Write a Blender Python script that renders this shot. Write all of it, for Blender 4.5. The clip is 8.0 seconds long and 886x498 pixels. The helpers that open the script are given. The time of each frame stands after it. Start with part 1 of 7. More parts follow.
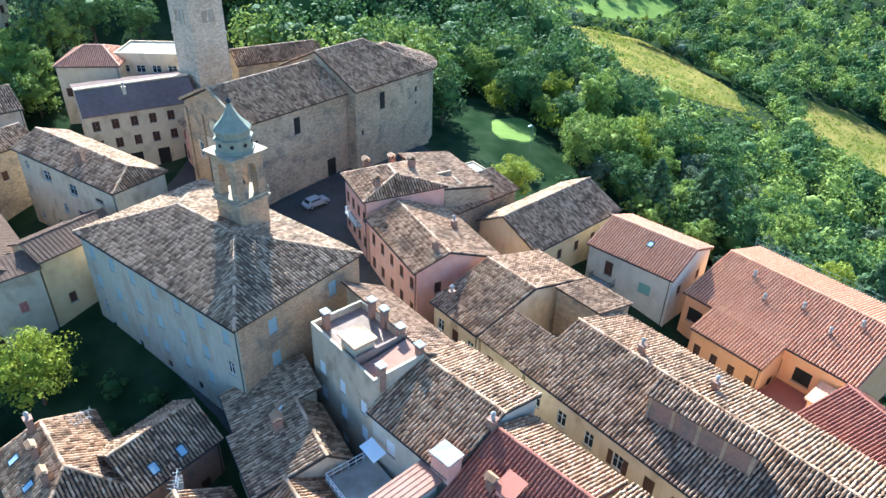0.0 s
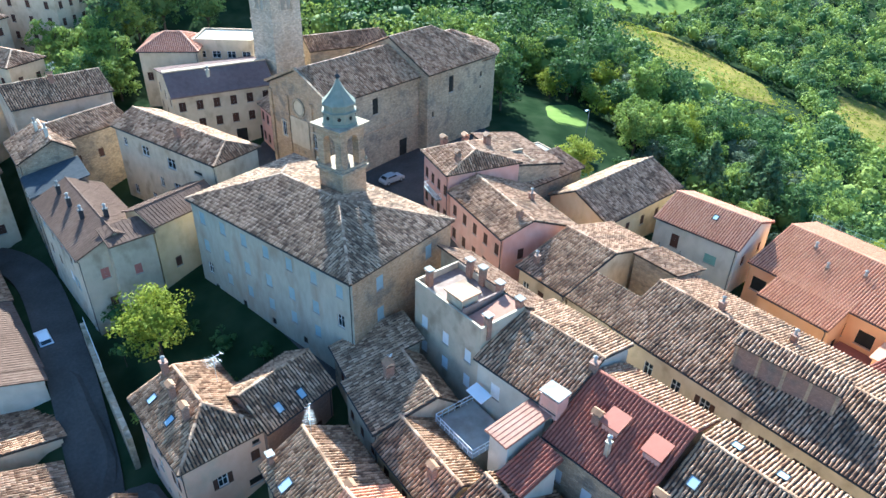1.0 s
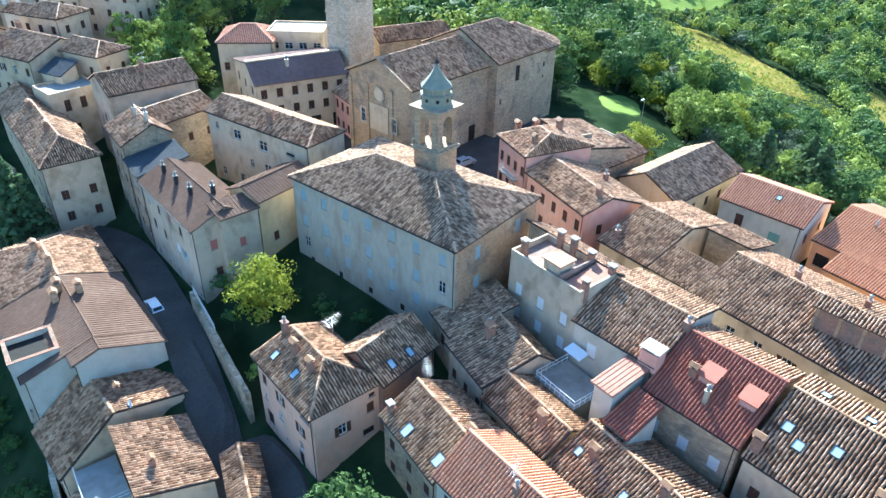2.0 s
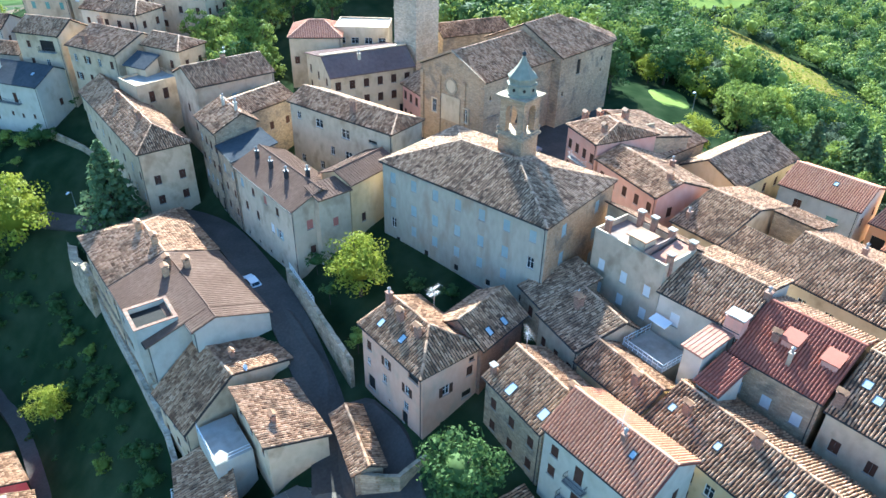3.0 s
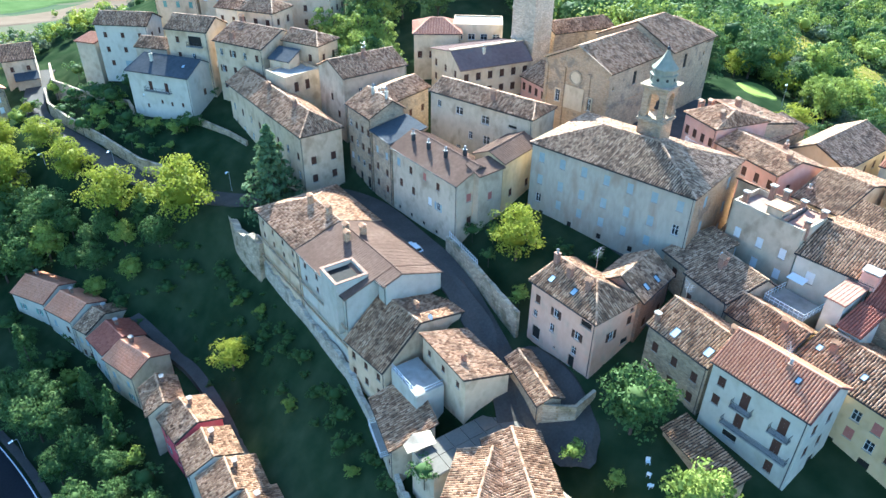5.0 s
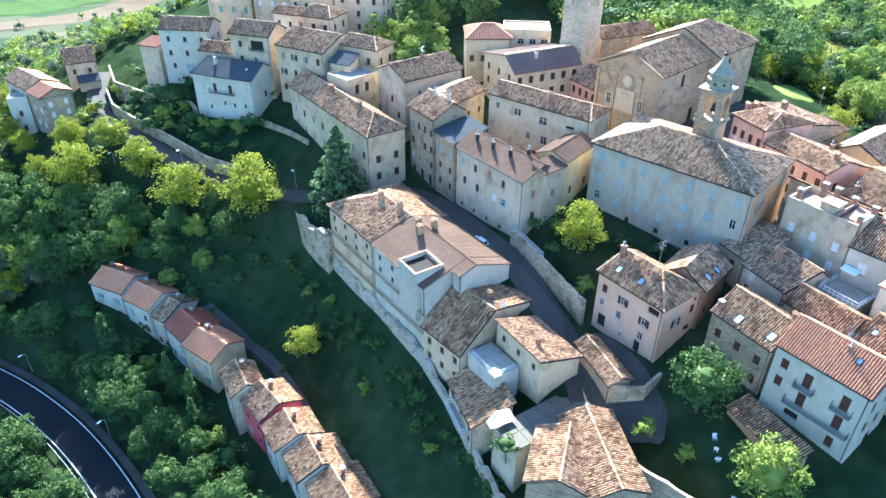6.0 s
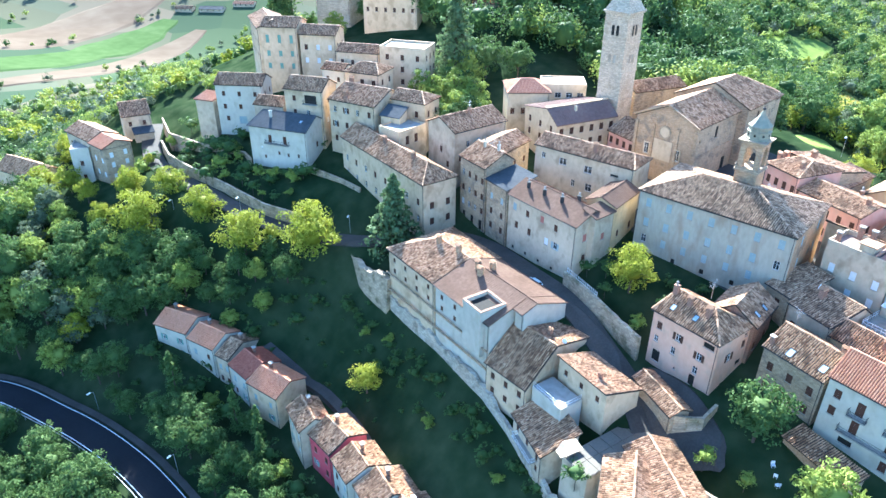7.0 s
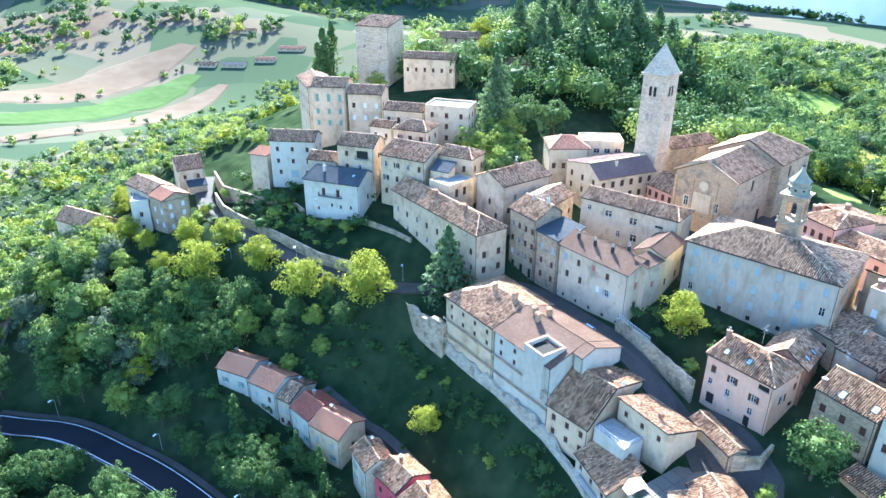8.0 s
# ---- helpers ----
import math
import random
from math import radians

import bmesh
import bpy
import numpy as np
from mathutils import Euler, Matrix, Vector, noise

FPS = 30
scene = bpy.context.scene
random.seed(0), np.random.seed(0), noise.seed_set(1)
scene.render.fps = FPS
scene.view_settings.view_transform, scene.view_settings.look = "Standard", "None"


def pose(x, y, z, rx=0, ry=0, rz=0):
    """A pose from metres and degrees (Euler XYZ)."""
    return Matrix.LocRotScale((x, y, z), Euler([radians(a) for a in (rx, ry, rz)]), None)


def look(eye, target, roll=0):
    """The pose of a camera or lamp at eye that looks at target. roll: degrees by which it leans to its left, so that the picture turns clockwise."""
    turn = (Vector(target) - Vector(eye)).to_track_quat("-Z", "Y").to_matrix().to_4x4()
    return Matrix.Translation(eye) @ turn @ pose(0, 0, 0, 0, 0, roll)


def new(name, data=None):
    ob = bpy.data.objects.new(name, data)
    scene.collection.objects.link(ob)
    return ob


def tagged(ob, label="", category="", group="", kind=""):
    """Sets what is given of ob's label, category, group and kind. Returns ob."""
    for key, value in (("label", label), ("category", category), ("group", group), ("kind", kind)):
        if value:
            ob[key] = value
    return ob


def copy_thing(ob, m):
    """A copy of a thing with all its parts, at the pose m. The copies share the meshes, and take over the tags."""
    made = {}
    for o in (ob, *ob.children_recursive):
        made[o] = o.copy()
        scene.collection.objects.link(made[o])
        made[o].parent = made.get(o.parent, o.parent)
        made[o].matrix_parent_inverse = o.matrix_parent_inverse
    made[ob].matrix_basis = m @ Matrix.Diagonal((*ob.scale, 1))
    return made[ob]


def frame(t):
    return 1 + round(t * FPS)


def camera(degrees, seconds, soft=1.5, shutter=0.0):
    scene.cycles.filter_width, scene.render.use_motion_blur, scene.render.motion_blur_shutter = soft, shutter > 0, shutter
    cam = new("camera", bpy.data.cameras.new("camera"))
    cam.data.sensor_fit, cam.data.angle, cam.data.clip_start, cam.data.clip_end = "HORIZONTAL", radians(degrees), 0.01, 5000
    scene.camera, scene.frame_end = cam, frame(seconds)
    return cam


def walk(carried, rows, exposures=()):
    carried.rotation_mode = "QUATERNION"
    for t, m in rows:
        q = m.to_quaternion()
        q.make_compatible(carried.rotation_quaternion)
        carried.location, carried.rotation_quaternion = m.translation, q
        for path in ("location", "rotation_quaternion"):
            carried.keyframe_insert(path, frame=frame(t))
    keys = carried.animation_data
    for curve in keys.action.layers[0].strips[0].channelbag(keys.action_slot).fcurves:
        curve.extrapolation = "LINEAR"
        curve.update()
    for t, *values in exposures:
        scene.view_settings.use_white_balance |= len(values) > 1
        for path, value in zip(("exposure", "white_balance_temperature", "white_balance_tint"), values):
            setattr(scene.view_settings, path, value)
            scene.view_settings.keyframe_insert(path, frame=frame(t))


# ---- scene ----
cam = camera(65.4, 8.0)
METRES, EYE, TILT, LEAN, TURN = 100.0, 60.0, 0.0, 0.0, -39.2
ROWS = [
    (0.0, 0.0, 0.0, 0.0, 0.98, -32.12, -1.57),
    (0.5, -0.0429, -0.0365, -0.0014, 1.53, -32.22, -1.53),
    (1.0, -0.0882, -0.0727, -0.0029, 2.06, -32.27, -1.46),
    (1.5, -0.1354, -0.1091, -0.0026, 2.55, -32.36, -1.37),
    (2.0, -0.1832, -0.146, 0.0018, 3.03, -32.44, -1.25),
    (3.5, -0.3293, -0.2606, 0.0197, 4.27, -32.65, -0.98),
    (4.0, -0.3776, -0.2996, 0.0278, 4.67, -32.7, -0.88),
    (4.5, -0.4258, -0.339, 0.0369, 5.04, -32.76, -0.79),
    (6.0, -0.5707, -0.4575, 0.077, 6.02, -32.84, -0.56),
    (6.5, -0.6183, -0.4974, 0.0944, 6.02, -31.29, -0.43),
    (7.0, -0.6671, -0.5386, 0.1114, 6.07, -29.1, -0.35),
    (7.5, -0.7154, -0.5798, 0.1285, 6.32, -27.0, -0.28),
    (8.0, -0.7635, -0.6208, 0.146, 6.55, -25.04, -0.22),
]
walk(cam, [(t, pose(0, 0, EYE, TILT, LEAN, TURN) @ pose(METRES * x, METRES * y, METRES * z, 90 + pitch, roll, yaw)) for t, x, y, z, yaw, pitch, roll in ROWS],
     exposures=[(0.0, 2.3, 4350, -3), (3.5, 2.66, 4520, -2), (6.0, 2.96, 4560, 0), (8.0, 3.28, 4540, 4)])

# ---- light ----
SUN_EL, SUN_AZ = 32.5, math.atan2(0.44, 0.90)      # azimuth from +y towards +x
world = bpy.data.worlds.new("sky")
scene.world = world
world.use_nodes = True
wn = world.node_tree.nodes
sky = wn.new("ShaderNodeTexSky")
sky.sky_type = "NISHITA"
sky.sun_disc = False
sky.sun_elevation = radians(SUN_EL)
sky.sun_rotation = SUN_AZ
sky.dust_density = 1.0
sky.ozone_density = 0.7
world.node_tree.links.new(sky.outputs[0], wn["Background"].inputs[0])
wn["Background"].inputs[1].default_value = 0.064
sun = new("sun", bpy.data.lights.new("sun", "SUN"))
sun.data.energy, sun.data.angle, sun.data.color = 4.3, radians(0.6), (1.0, 0.83, 0.62)
sun.matrix_world = look((math.sin(SUN_AZ) * math.cos(radians(SUN_EL)) * 200, math.cos(SUN_AZ) * math.cos(radians(SUN_EL)) * 200, math.sin(radians(SUN_EL)) * 200), (0, 0, 0))


# ---- materials ----
def surface(name, colours, grain=1.5, patch=0.12, rough=0.85, bump=0.25, island=0.0, metal=0.0, stain=None, streak=0.0, fine=8.0, gloss=0.12):
    """A procedural material: colours run along a mix of fine grain, large patches and, if asked, one shade a piece."""
    m = bpy.data.materials.new(name)
    m.use_nodes = True
    nt = m.node_tree
    n, l = nt.nodes, nt.links
    bsdf = n["Principled BSDF"]
    geo = n.new("ShaderNodeNewGeometry")
    pos = geo.outputs["Position"]
    if streak:
        mp = n.new("ShaderNodeMapping")
        mp.inputs["Scale"].default_value = (1.0, 1.0, streak)
        l.new(pos, mp.inputs["Vector"])
        pos = mp.outputs[0]
    def tex(scale, detail):
        t = n.new("ShaderNodeTexNoise")
        t.inputs["Scale"].default_value = scale
        t.inputs["Detail"].default_value = detail
        l.new(pos, t.inputs["Vector"])
        return t.outputs["Fac"]
    def calc(op, a, b):
        c = n.new("ShaderNodeMath")
        c.operation = op
        for k, v in enumerate((a, b)):
            if isinstance(v, float):
                c.inputs[k].default_value = v
            else:
                l.new(v, c.inputs[k])
        return c.outputs[0]
    big, small = tex(patch, 4.0), tex(grain, 6.0)
    fac = calc("ADD", calc("MULTIPLY", big, 0.55), calc("MULTIPLY", small, 0.45))
    fac = calc("ADD", calc("MULTIPLY", calc("SUBTRACT", fac, 0.5), 2.4), 0.5)
    if island:
        fac = calc("ADD", calc("MULTIPLY", fac, 1.0 - island), calc("MULTIPLY", geo.outputs["Random Per Island"], island))
    ramp = n.new("ShaderNodeValToRGB")
    els = ramp.color_ramp.elements
    while len(els) < len(colours):
        els.new(0.5)
    for k, c in enumerate(colours):
        els[k].position = k / (len(colours) - 1)
        els[k].color = (*c, 1)
    l.new(fac, ramp.inputs[0])
    out = ramp.outputs[0]
    if stain:
        mix = n.new("ShaderNodeMixRGB")
        st = n.new("ShaderNodeValToRGB")
        st.color_ramp.elements[0].position, st.color_ramp.elements[1].position = 0.52, 0.68
        l.new(tex(0.45, 8.0), st.inputs[0])
        sc = calc("MULTIPLY", st.outputs[0], 0.7)
        l.new(sc, mix.inputs[0])
        l.new(out, mix.inputs[1])
        mix.inputs[2].default_value = (*stain, 1)
        out = mix.outputs[0]
    l.new(out, bsdf.inputs["Base Color"])
    bsdf.inputs["Roughness"].default_value = rough
    bsdf.inputs["Metallic"].default_value = metal
    bsdf.inputs["Specular IOR Level"].default_value = gloss
    if bump:
        b = n.new("ShaderNodeBump")
        b.inputs["Strength"].default_value = bump
        b.inputs["Distance"].default_value = 0.06
        l.new(tex(fine, 5.0), b.inputs["Height"])
        l.new(b.outputs[0], bsdf.inputs["Normal"])
    return m


def masonry(name, colours, mortar, width=0.55, height=0.22, stain=(0.2, 0.18, 0.15)):
    """Rubble stone or brick coursing: one shade a stone, recessed joints, stains."""
    m = surface(name, colours, grain=2.5, patch=0.15, stain=stain)
    nt = m.node_tree
    n, l = nt.nodes, nt.links
    bsdf = n["Principled BSDF"]
    geo = n.new("ShaderNodeNewGeometry")
    sep = n.new("ShaderNodeSeparateXYZ")
    l.new(geo.outputs["Position"], sep.inputs[0])
    add = n.new("ShaderNodeMath")
    l.new(sep.outputs[0], add.inputs[0])
    l.new(sep.outputs[1], add.inputs[1])
    com = n.new("ShaderNodeCombineXYZ")
    l.new(add.outputs[0], com.inputs[0])
    l.new(sep.outputs[2], com.inputs[1])
    br = n.new("ShaderNodeTexBrick")
    br.inputs["Scale"].default_value = 1.0
    br.inputs["Brick Width"].default_value = width
    br.inputs["Row Height"].default_value = height
    br.inputs["Mortar Size"].default_value = 0.02
    br.inputs["Color1"].default_value = (0.62, 0.62, 0.62, 1)
    br.inputs["Color2"].default_value = (1.15, 1.12, 1.05, 1)
    br.inputs["Mortar"].default_value = (*mortar, 1)
    wob = n.new("ShaderNodeTexNoise")
    wob.inputs["Scale"].default_value = 1.2
    l.new(geo.outputs["Position"], wob.inputs["Vector"])
    wm = n.new("ShaderNodeMixRGB")
    wm.blend_type = "LINEAR_LIGHT"
    wm.inputs[0].default_value = 0.12
    l.new(com.outputs[0], wm.inputs[1])
    l.new(wob.outputs["Color"], wm.inputs[2])
    l.new(wm.outputs[0], br.inputs["Vector"])
    src = bsdf.inputs["Base Color"].links[0].from_socket
    mul = n.new("ShaderNodeMixRGB")
    mul.blend_type = "MULTIPLY"
    mul.inputs[0].default_value = 0.75
    l.new(src, mul.inputs[1])
    l.new(br.outputs["Color"], mul.inputs[2])
    l.new(mul.outputs[0], bsdf.inputs["Base Color"])
    return m


def glassy(name, colour, rough=0.12):
    m = bpy.data.materials.new(name)
    m.use_nodes = True
    b = m.node_tree.nodes["Principled BSDF"]
    b.inputs["Base Color"].default_value = (*colour, 1)
    b.inputs["Roughness"].default_value = rough
    return m


def leafy(name, dark, mid, light):
    """Foliage: shade by leaf and by patch, light passing through."""
    m = surface(name, [dark, mid, light], grain=0.6, patch=0.05, rough=0.7, bump=0, island=0.5, gloss=0.1)
    nt = m.node_tree
    bsdf = nt.nodes["Principled BSDF"]
    tr = nt.nodes.new("ShaderNodeBsdfTranslucent")
    mix = nt.nodes.new("ShaderNodeMixShader")
    mix.inputs[0].default_value = 0.3
    nt.links.new(bsdf.inputs["Base Color"].links[0].from_socket, tr.inputs["Color"])
    nt.links.new(bsdf.outputs[0], mix.inputs[1])
    nt.links.new(tr.outputs[0], mix.inputs[2])
    nt.links.new(mix.outputs[0], nt.nodes["Material Output"].inputs["Surface"])
    return m


M = {}
M["tile_old"] = surface("old_clay_tiles", [(0.09288, 0.04998, 0.02745), (0.2694, 0.1499, 0.08075), (0.4272, 0.254, 0.1413), (0.5573, 0.3499, 0.2059), (0.6687, 0.4582, 0.2907)], grain=1.6, patch=0.3, island=0.7, rough=0.65, gloss=0.12, stain=(0.1207, 0.0708, 0.04038))
M["tile_grey"] = surface("weathered_grey_tiles", [(0.08359, 0.04998, 0.03069), (0.2322, 0.1416, 0.08236), (0.3808, 0.2416, 0.1413), (0.5294, 0.3499, 0.214), (0.6502, 0.4498, 0.2947)], grain=1.6, patch=0.3, island=0.7, rough=0.65, gloss=0.12, stain=(0.1115, 0.0708, 0.04199))
M["tile_pink"] = surface("newer_pink_tiles", [(0.54, 0.25, 0.14), (0.65, 0.33, 0.195), (0.73, 0.41, 0.265)], rough=0.6, gloss=0.06, island=0.6, patch=0.3)
M["tile_red"] = surface("dark_red_tiles", [(0.24, 0.085, 0.055), (0.34, 0.125, 0.08), (0.43, 0.175, 0.11)], rough=0.55, gloss=0.15, island=0.55, patch=0.3)
M["tile_orange"] = surface("orange_tiles", [(0.56, 0.25, 0.13), (0.66, 0.32, 0.18), (0.74, 0.4, 0.24)], rough=0.6, gloss=0.06, island=0.55, patch=0.3)
# bed colour darkened to paint the shadow in the channels between tile rows
M["slab"] = surface("shade_dark_tile_bed", [(0.03, 0.024, 0.0192), (0.06, 0.0468, 0.036), (0.09, 0.072, 0.057)], grain=2.0)
M["slab_red"] = surface("red_tile_bed", [(0.16, 0.06, 0.045), (0.24, 0.09, 0.055)], grain=2.0)
M["metal_brown"] = surface("brown_roof_sheeting", [(0.1126, 0.07248, 0.05076), (0.1522, 0.0984, 0.07), (0.1971, 0.1344, 0.09694)], rough=0.85, gloss=0.02, patch=0.2, bump=0.1)
M["metal_purple"] = surface("purple_brown_roof_sheeting", [(0.15, 0.1, 0.083), (0.19, 0.13, 0.11), (0.23, 0.165, 0.14)], rough=0.85, gloss=0.02, patch=0.2, bump=0.1)
M["metal_grey"] = surface("grey_roof_sheeting", [(0.0562, 0.06, 0.0648), (0.0788, 0.0825, 0.0878), (0.105, 0.109, 0.112)], rough=0.85, gloss=0.02, patch=0.2, bump=0.1)
M["metal_pink"] = surface("pink_cement_roofing", [(0.3108, 0.165, 0.1116), (0.37, 0.2046, 0.1426), (0.4144, 0.2442, 0.1798)], rough=0.85, gloss=0.02, patch=0.3, bump=0.1)
M["terrace"] = surface("worn_pink_terrace_tiles", [(0.234, 0.156, 0.117), (0.2886, 0.2028, 0.156), (0.3432, 0.2574, 0.2106)], grain=2.0, patch=0.5, rough=0.8, stain=(0.1716, 0.1248, 0.0936))
M["stone"] = masonry("pale_rubble_stone", [(0.308, 0.235, 0.155), (0.432, 0.338, 0.229), (0.555, 0.451, 0.319)], (0.74, 0.62, 0.458))
M["stone_pale"] = masonry("pale_tower_stone", [(0.471, 0.384, 0.28), (0.574, 0.477, 0.354), (0.666, 0.562, 0.429)], (0.79, 0.712, 0.56), 0.5, 0.25, (0.431, 0.337, 0.231))
M["stone_warm"] = masonry("warm_brick_and_stone", [(0.363, 0.247, 0.147), (0.474, 0.336, 0.212), (0.565, 0.435, 0.294)], (0.757, 0.651, 0.478), 0.4, 0.14)
M["stone_rough"] = masonry("rough_old_wall_stone", [(0.291, 0.235, 0.16), (0.437, 0.357, 0.248), (0.603, 0.498, 0.36)], (0.624, 0.517, 0.368), 0.7, 0.35, (0.104, 0.103, 0.048))
M["wall_base"] = masonry("weathered_pale_wall_base", [(0.36, 0.32, 0.25), (0.5, 0.45, 0.36), (0.6, 0.55, 0.46)], (0.7, 0.65, 0.56), 0.7, 0.3, (0.16, 0.14, 0.1))
M["plaster_cream"] = surface("cream_plaster", [(0.47, 0.357, 0.225), (0.598, 0.461, 0.296), (0.684, 0.545, 0.365)], grain=1.0, stain=(0.364, 0.263, 0.155), streak=0.75)
M["plaster_grey"] = surface("old_grey_plaster", [(0.385, 0.31, 0.218), (0.513, 0.423, 0.296), (0.609, 0.498, 0.358)], grain=1.0, stain=(0.288, 0.221, 0.144), streak=0.75)
M["plaster_pal"] = surface("faded_palace_plaster", [(0.31, 0.28, 0.215), (0.4, 0.365, 0.285), (0.48, 0.435, 0.345)], grain=1.6, patch=0.12, stain=(0.31, 0.24, 0.165), streak=0.4)
M["plaster_white"] = surface("white_plaster", [(0.4352, 0.3986, 0.3121), (0.5357, 0.4932, 0.3973), (0.6026, 0.5551, 0.4567)], grain=1.0, stain=(0.4185, 0.3749, 0.2844), streak=0.7)
M["plaster_crimson"] = surface("crimson_plaster", [(0.42, 0.07, 0.09), (0.5, 0.1, 0.12)], grain=1.0, stain=(0.4, 0.16, 0.15), streak=0.7)
M["plaster_pink"] = surface("pink_plaster", [(0.55, 0.33, 0.22), (0.63, 0.4, 0.2728), (0.69, 0.47, 0.3344)], grain=1.0, stain=(0.46, 0.35, 0.2464), streak=0.7)
M["plaster_salmon"] = surface("salmon_plaster", [(0.55, 0.28, 0.2), (0.62, 0.34, 0.25), (0.67, 0.41, 0.32)], grain=1.0, stain=(0.5, 0.32, 0.24), streak=0.7)
M["plaster_orange"] = surface("orange_plaster", [(0.6996, 0.3274, 0.1403), (0.7696, 0.3907, 0.1776), (0.8162, 0.4435, 0.2338)], grain=0.8, streak=0.7)
M["plaster_yellow"] = surface("yellow_plaster", [(0.56, 0.39, 0.19), (0.64, 0.47, 0.25), (0.69, 0.54, 0.32)], grain=1.0, stain=(0.45, 0.32, 0.17), streak=0.7)
M["frame"] = surface("white_painted_wood", [(0.6, 0.59, 0.56), (0.74, 0.73, 0.7)], bump=0)
M["wood_brown"] = surface("brown_shutter_wood", [(0.06, 0.03, 0.0192), (0.102, 0.054, 0.036)], bump=0.1)
M["wood_blue"] = surface("pale_blue_shutter_paint", [(0.2673, 0.3199, 0.3164), (0.3828, 0.4241, 0.3994)], bump=0.1)
M["wood_green"] = surface("green_shutter_paint", [(0.16, 0.27, 0.21), (0.24, 0.36, 0.29)], bump=0.1)
M["wood_red"] = surface("faded_red_shutter_paint", [(0.34, 0.13, 0.10), (0.45, 0.2, 0.15)], bump=0.1)
M["pane"] = glassy("dark_window_glass", (0.025, 0.03, 0.035))
M["sky_pane"] = glassy("skylight_glass", (0.38, 0.44, 0.48), 0.08)
# near-black for sheets that carry the shade inside openings as colour
M["dark"] = surface("interior_shade_black", [(0.02, 0.018, 0.016), (0.04, 0.036, 0.03)], bump=0)
M["brick"] = masonry("chimney_brick", [(0.30, 0.18, 0.13), (0.42, 0.27, 0.2)], (0.6, 0.55, 0.48), 0.25, 0.08)
M["iron"] = surface("dark_iron", [(0.03, 0.03, 0.032), (0.06, 0.06, 0.06)], rough=0.5, bump=0)
M["steel"] = surface("grey_steel", [(0.4, 0.4, 0.4), (0.5, 0.5, 0.5)], rough=0.4, bump=0, metal=0.6)
M["paint_white"] = surface("white_paint", [(0.74, 0.74, 0.73), (0.8, 0.8, 0.8)], bump=0)
M["concrete"] = surface("pale_concrete", [(0.289, 0.2688, 0.2378), (0.391, 0.3696, 0.328)], grain=1.5, stain=(0.2125, 0.1932, 0.164))
M["lead"] = surface("weathered_lead", [(0.1998, 0.1953, 0.1414), (0.2812, 0.2669, 0.1904), (0.37, 0.3385, 0.2448)], grain=1.5, patch=0.6, rough=0.7)
M["asphalt"] = surface("asphalt", [(0.014, 0.015, 0.018), (0.024, 0.025, 0.029)], grain=3, fine=20)
M["paving"] = surface("stone_paving", [(0.05314, 0.04731, 0.03998), (0.07437, 0.0665, 0.05746), (0.1009, 0.08954, 0.07762)], grain=3, patch=0.3)
M["gravel"] = surface("pale_gravel", [(0.12, 0.105, 0.0836), (0.176, 0.156, 0.125)], grain=3, patch=0.3)
M["ground"] = surface("grass_and_undergrowth", [(0.011, 0.02, 0.009), (0.024, 0.038, 0.016), (0.042, 0.056, 0.026), (0.066, 0.072, 0.038)], grain=0.25, patch=0.03, bump=0.6, fine=1.5, gloss=0.0)
M["meadow"] = surface("dry_meadow_grass", [(0.06875, 0.0824, 0.017), (0.15, 0.1391, 0.0323), (0.25, 0.1957, 0.051), (0.375, 0.2575, 0.0765)], grain=0.9, patch=0.07, bump=0.6, fine=2.0, gloss=0.0)
M["lawn"] = surface("fresh_lawn", [(0.1237, 0.1656, 0.036), (0.1787, 0.2277, 0.054), (0.2475, 0.2898, 0.0788)], grain=0.3, patch=0.06, bump=0.3, fine=3, gloss=0.0)
M["field_green"] = surface("green_crop", [(0.055, 0.085, 0.03), (0.075, 0.11, 0.04), (0.1, 0.135, 0.055)], grain=0.1, patch=0.02, bump=0.3, fine=3, gloss=0.0)
M["crop"] = surface("ploughed_field", [(0.11, 0.083, 0.058), (0.145, 0.112, 0.08), (0.18, 0.145, 0.105)], grain=0.05, patch=0.01, gloss=0.0)
M["leaf_dark"] = leafy("dark_green_leaves", (0.0443, 0.07719, 0.0236), (0.08864, 0.1399, 0.03942), (0.1502, 0.2082, 0.0656))
M["leaf_mid"] = leafy("mid_green_leaves", (0.125, 0.1693, 0.03091), (0.2346, 0.2872, 0.05433), (0.3673, 0.4073, 0.09273))
M["leaf_light"] = leafy("yellow_green_leaves", (0.1676, 0.1913, 0.0205), (0.287, 0.3103, 0.02734), (0.4283, 0.4219, 0.06864))
M["leaf_blue"] = leafy("blue_green_needles", (0.079, 0.1187, 0.04917), (0.1354, 0.1876, 0.0789), (0.2035, 0.2677, 0.1146))
M["leaf_grey"] = leafy("grey_green_leaves", (0.07575, 0.1009, 0.05525), (0.1264, 0.1552, 0.08628), (0.2019, 0.226, 0.1361))
M["bark"] = surface("bark", [(0.06, 0.045, 0.035), (0.12, 0.095, 0.07)], grain=4)
M["car_grey"] = glassy("silver_car_paint", (0.35, 0.36, 0.37), 0.3)
M["car_blue"] = glassy("dark_blue_car_paint", (0.03, 0.06, 0.14), 0.3)
M["car_white"] = glassy("white_car_paint", (0.72, 0.73, 0.74), 0.3)


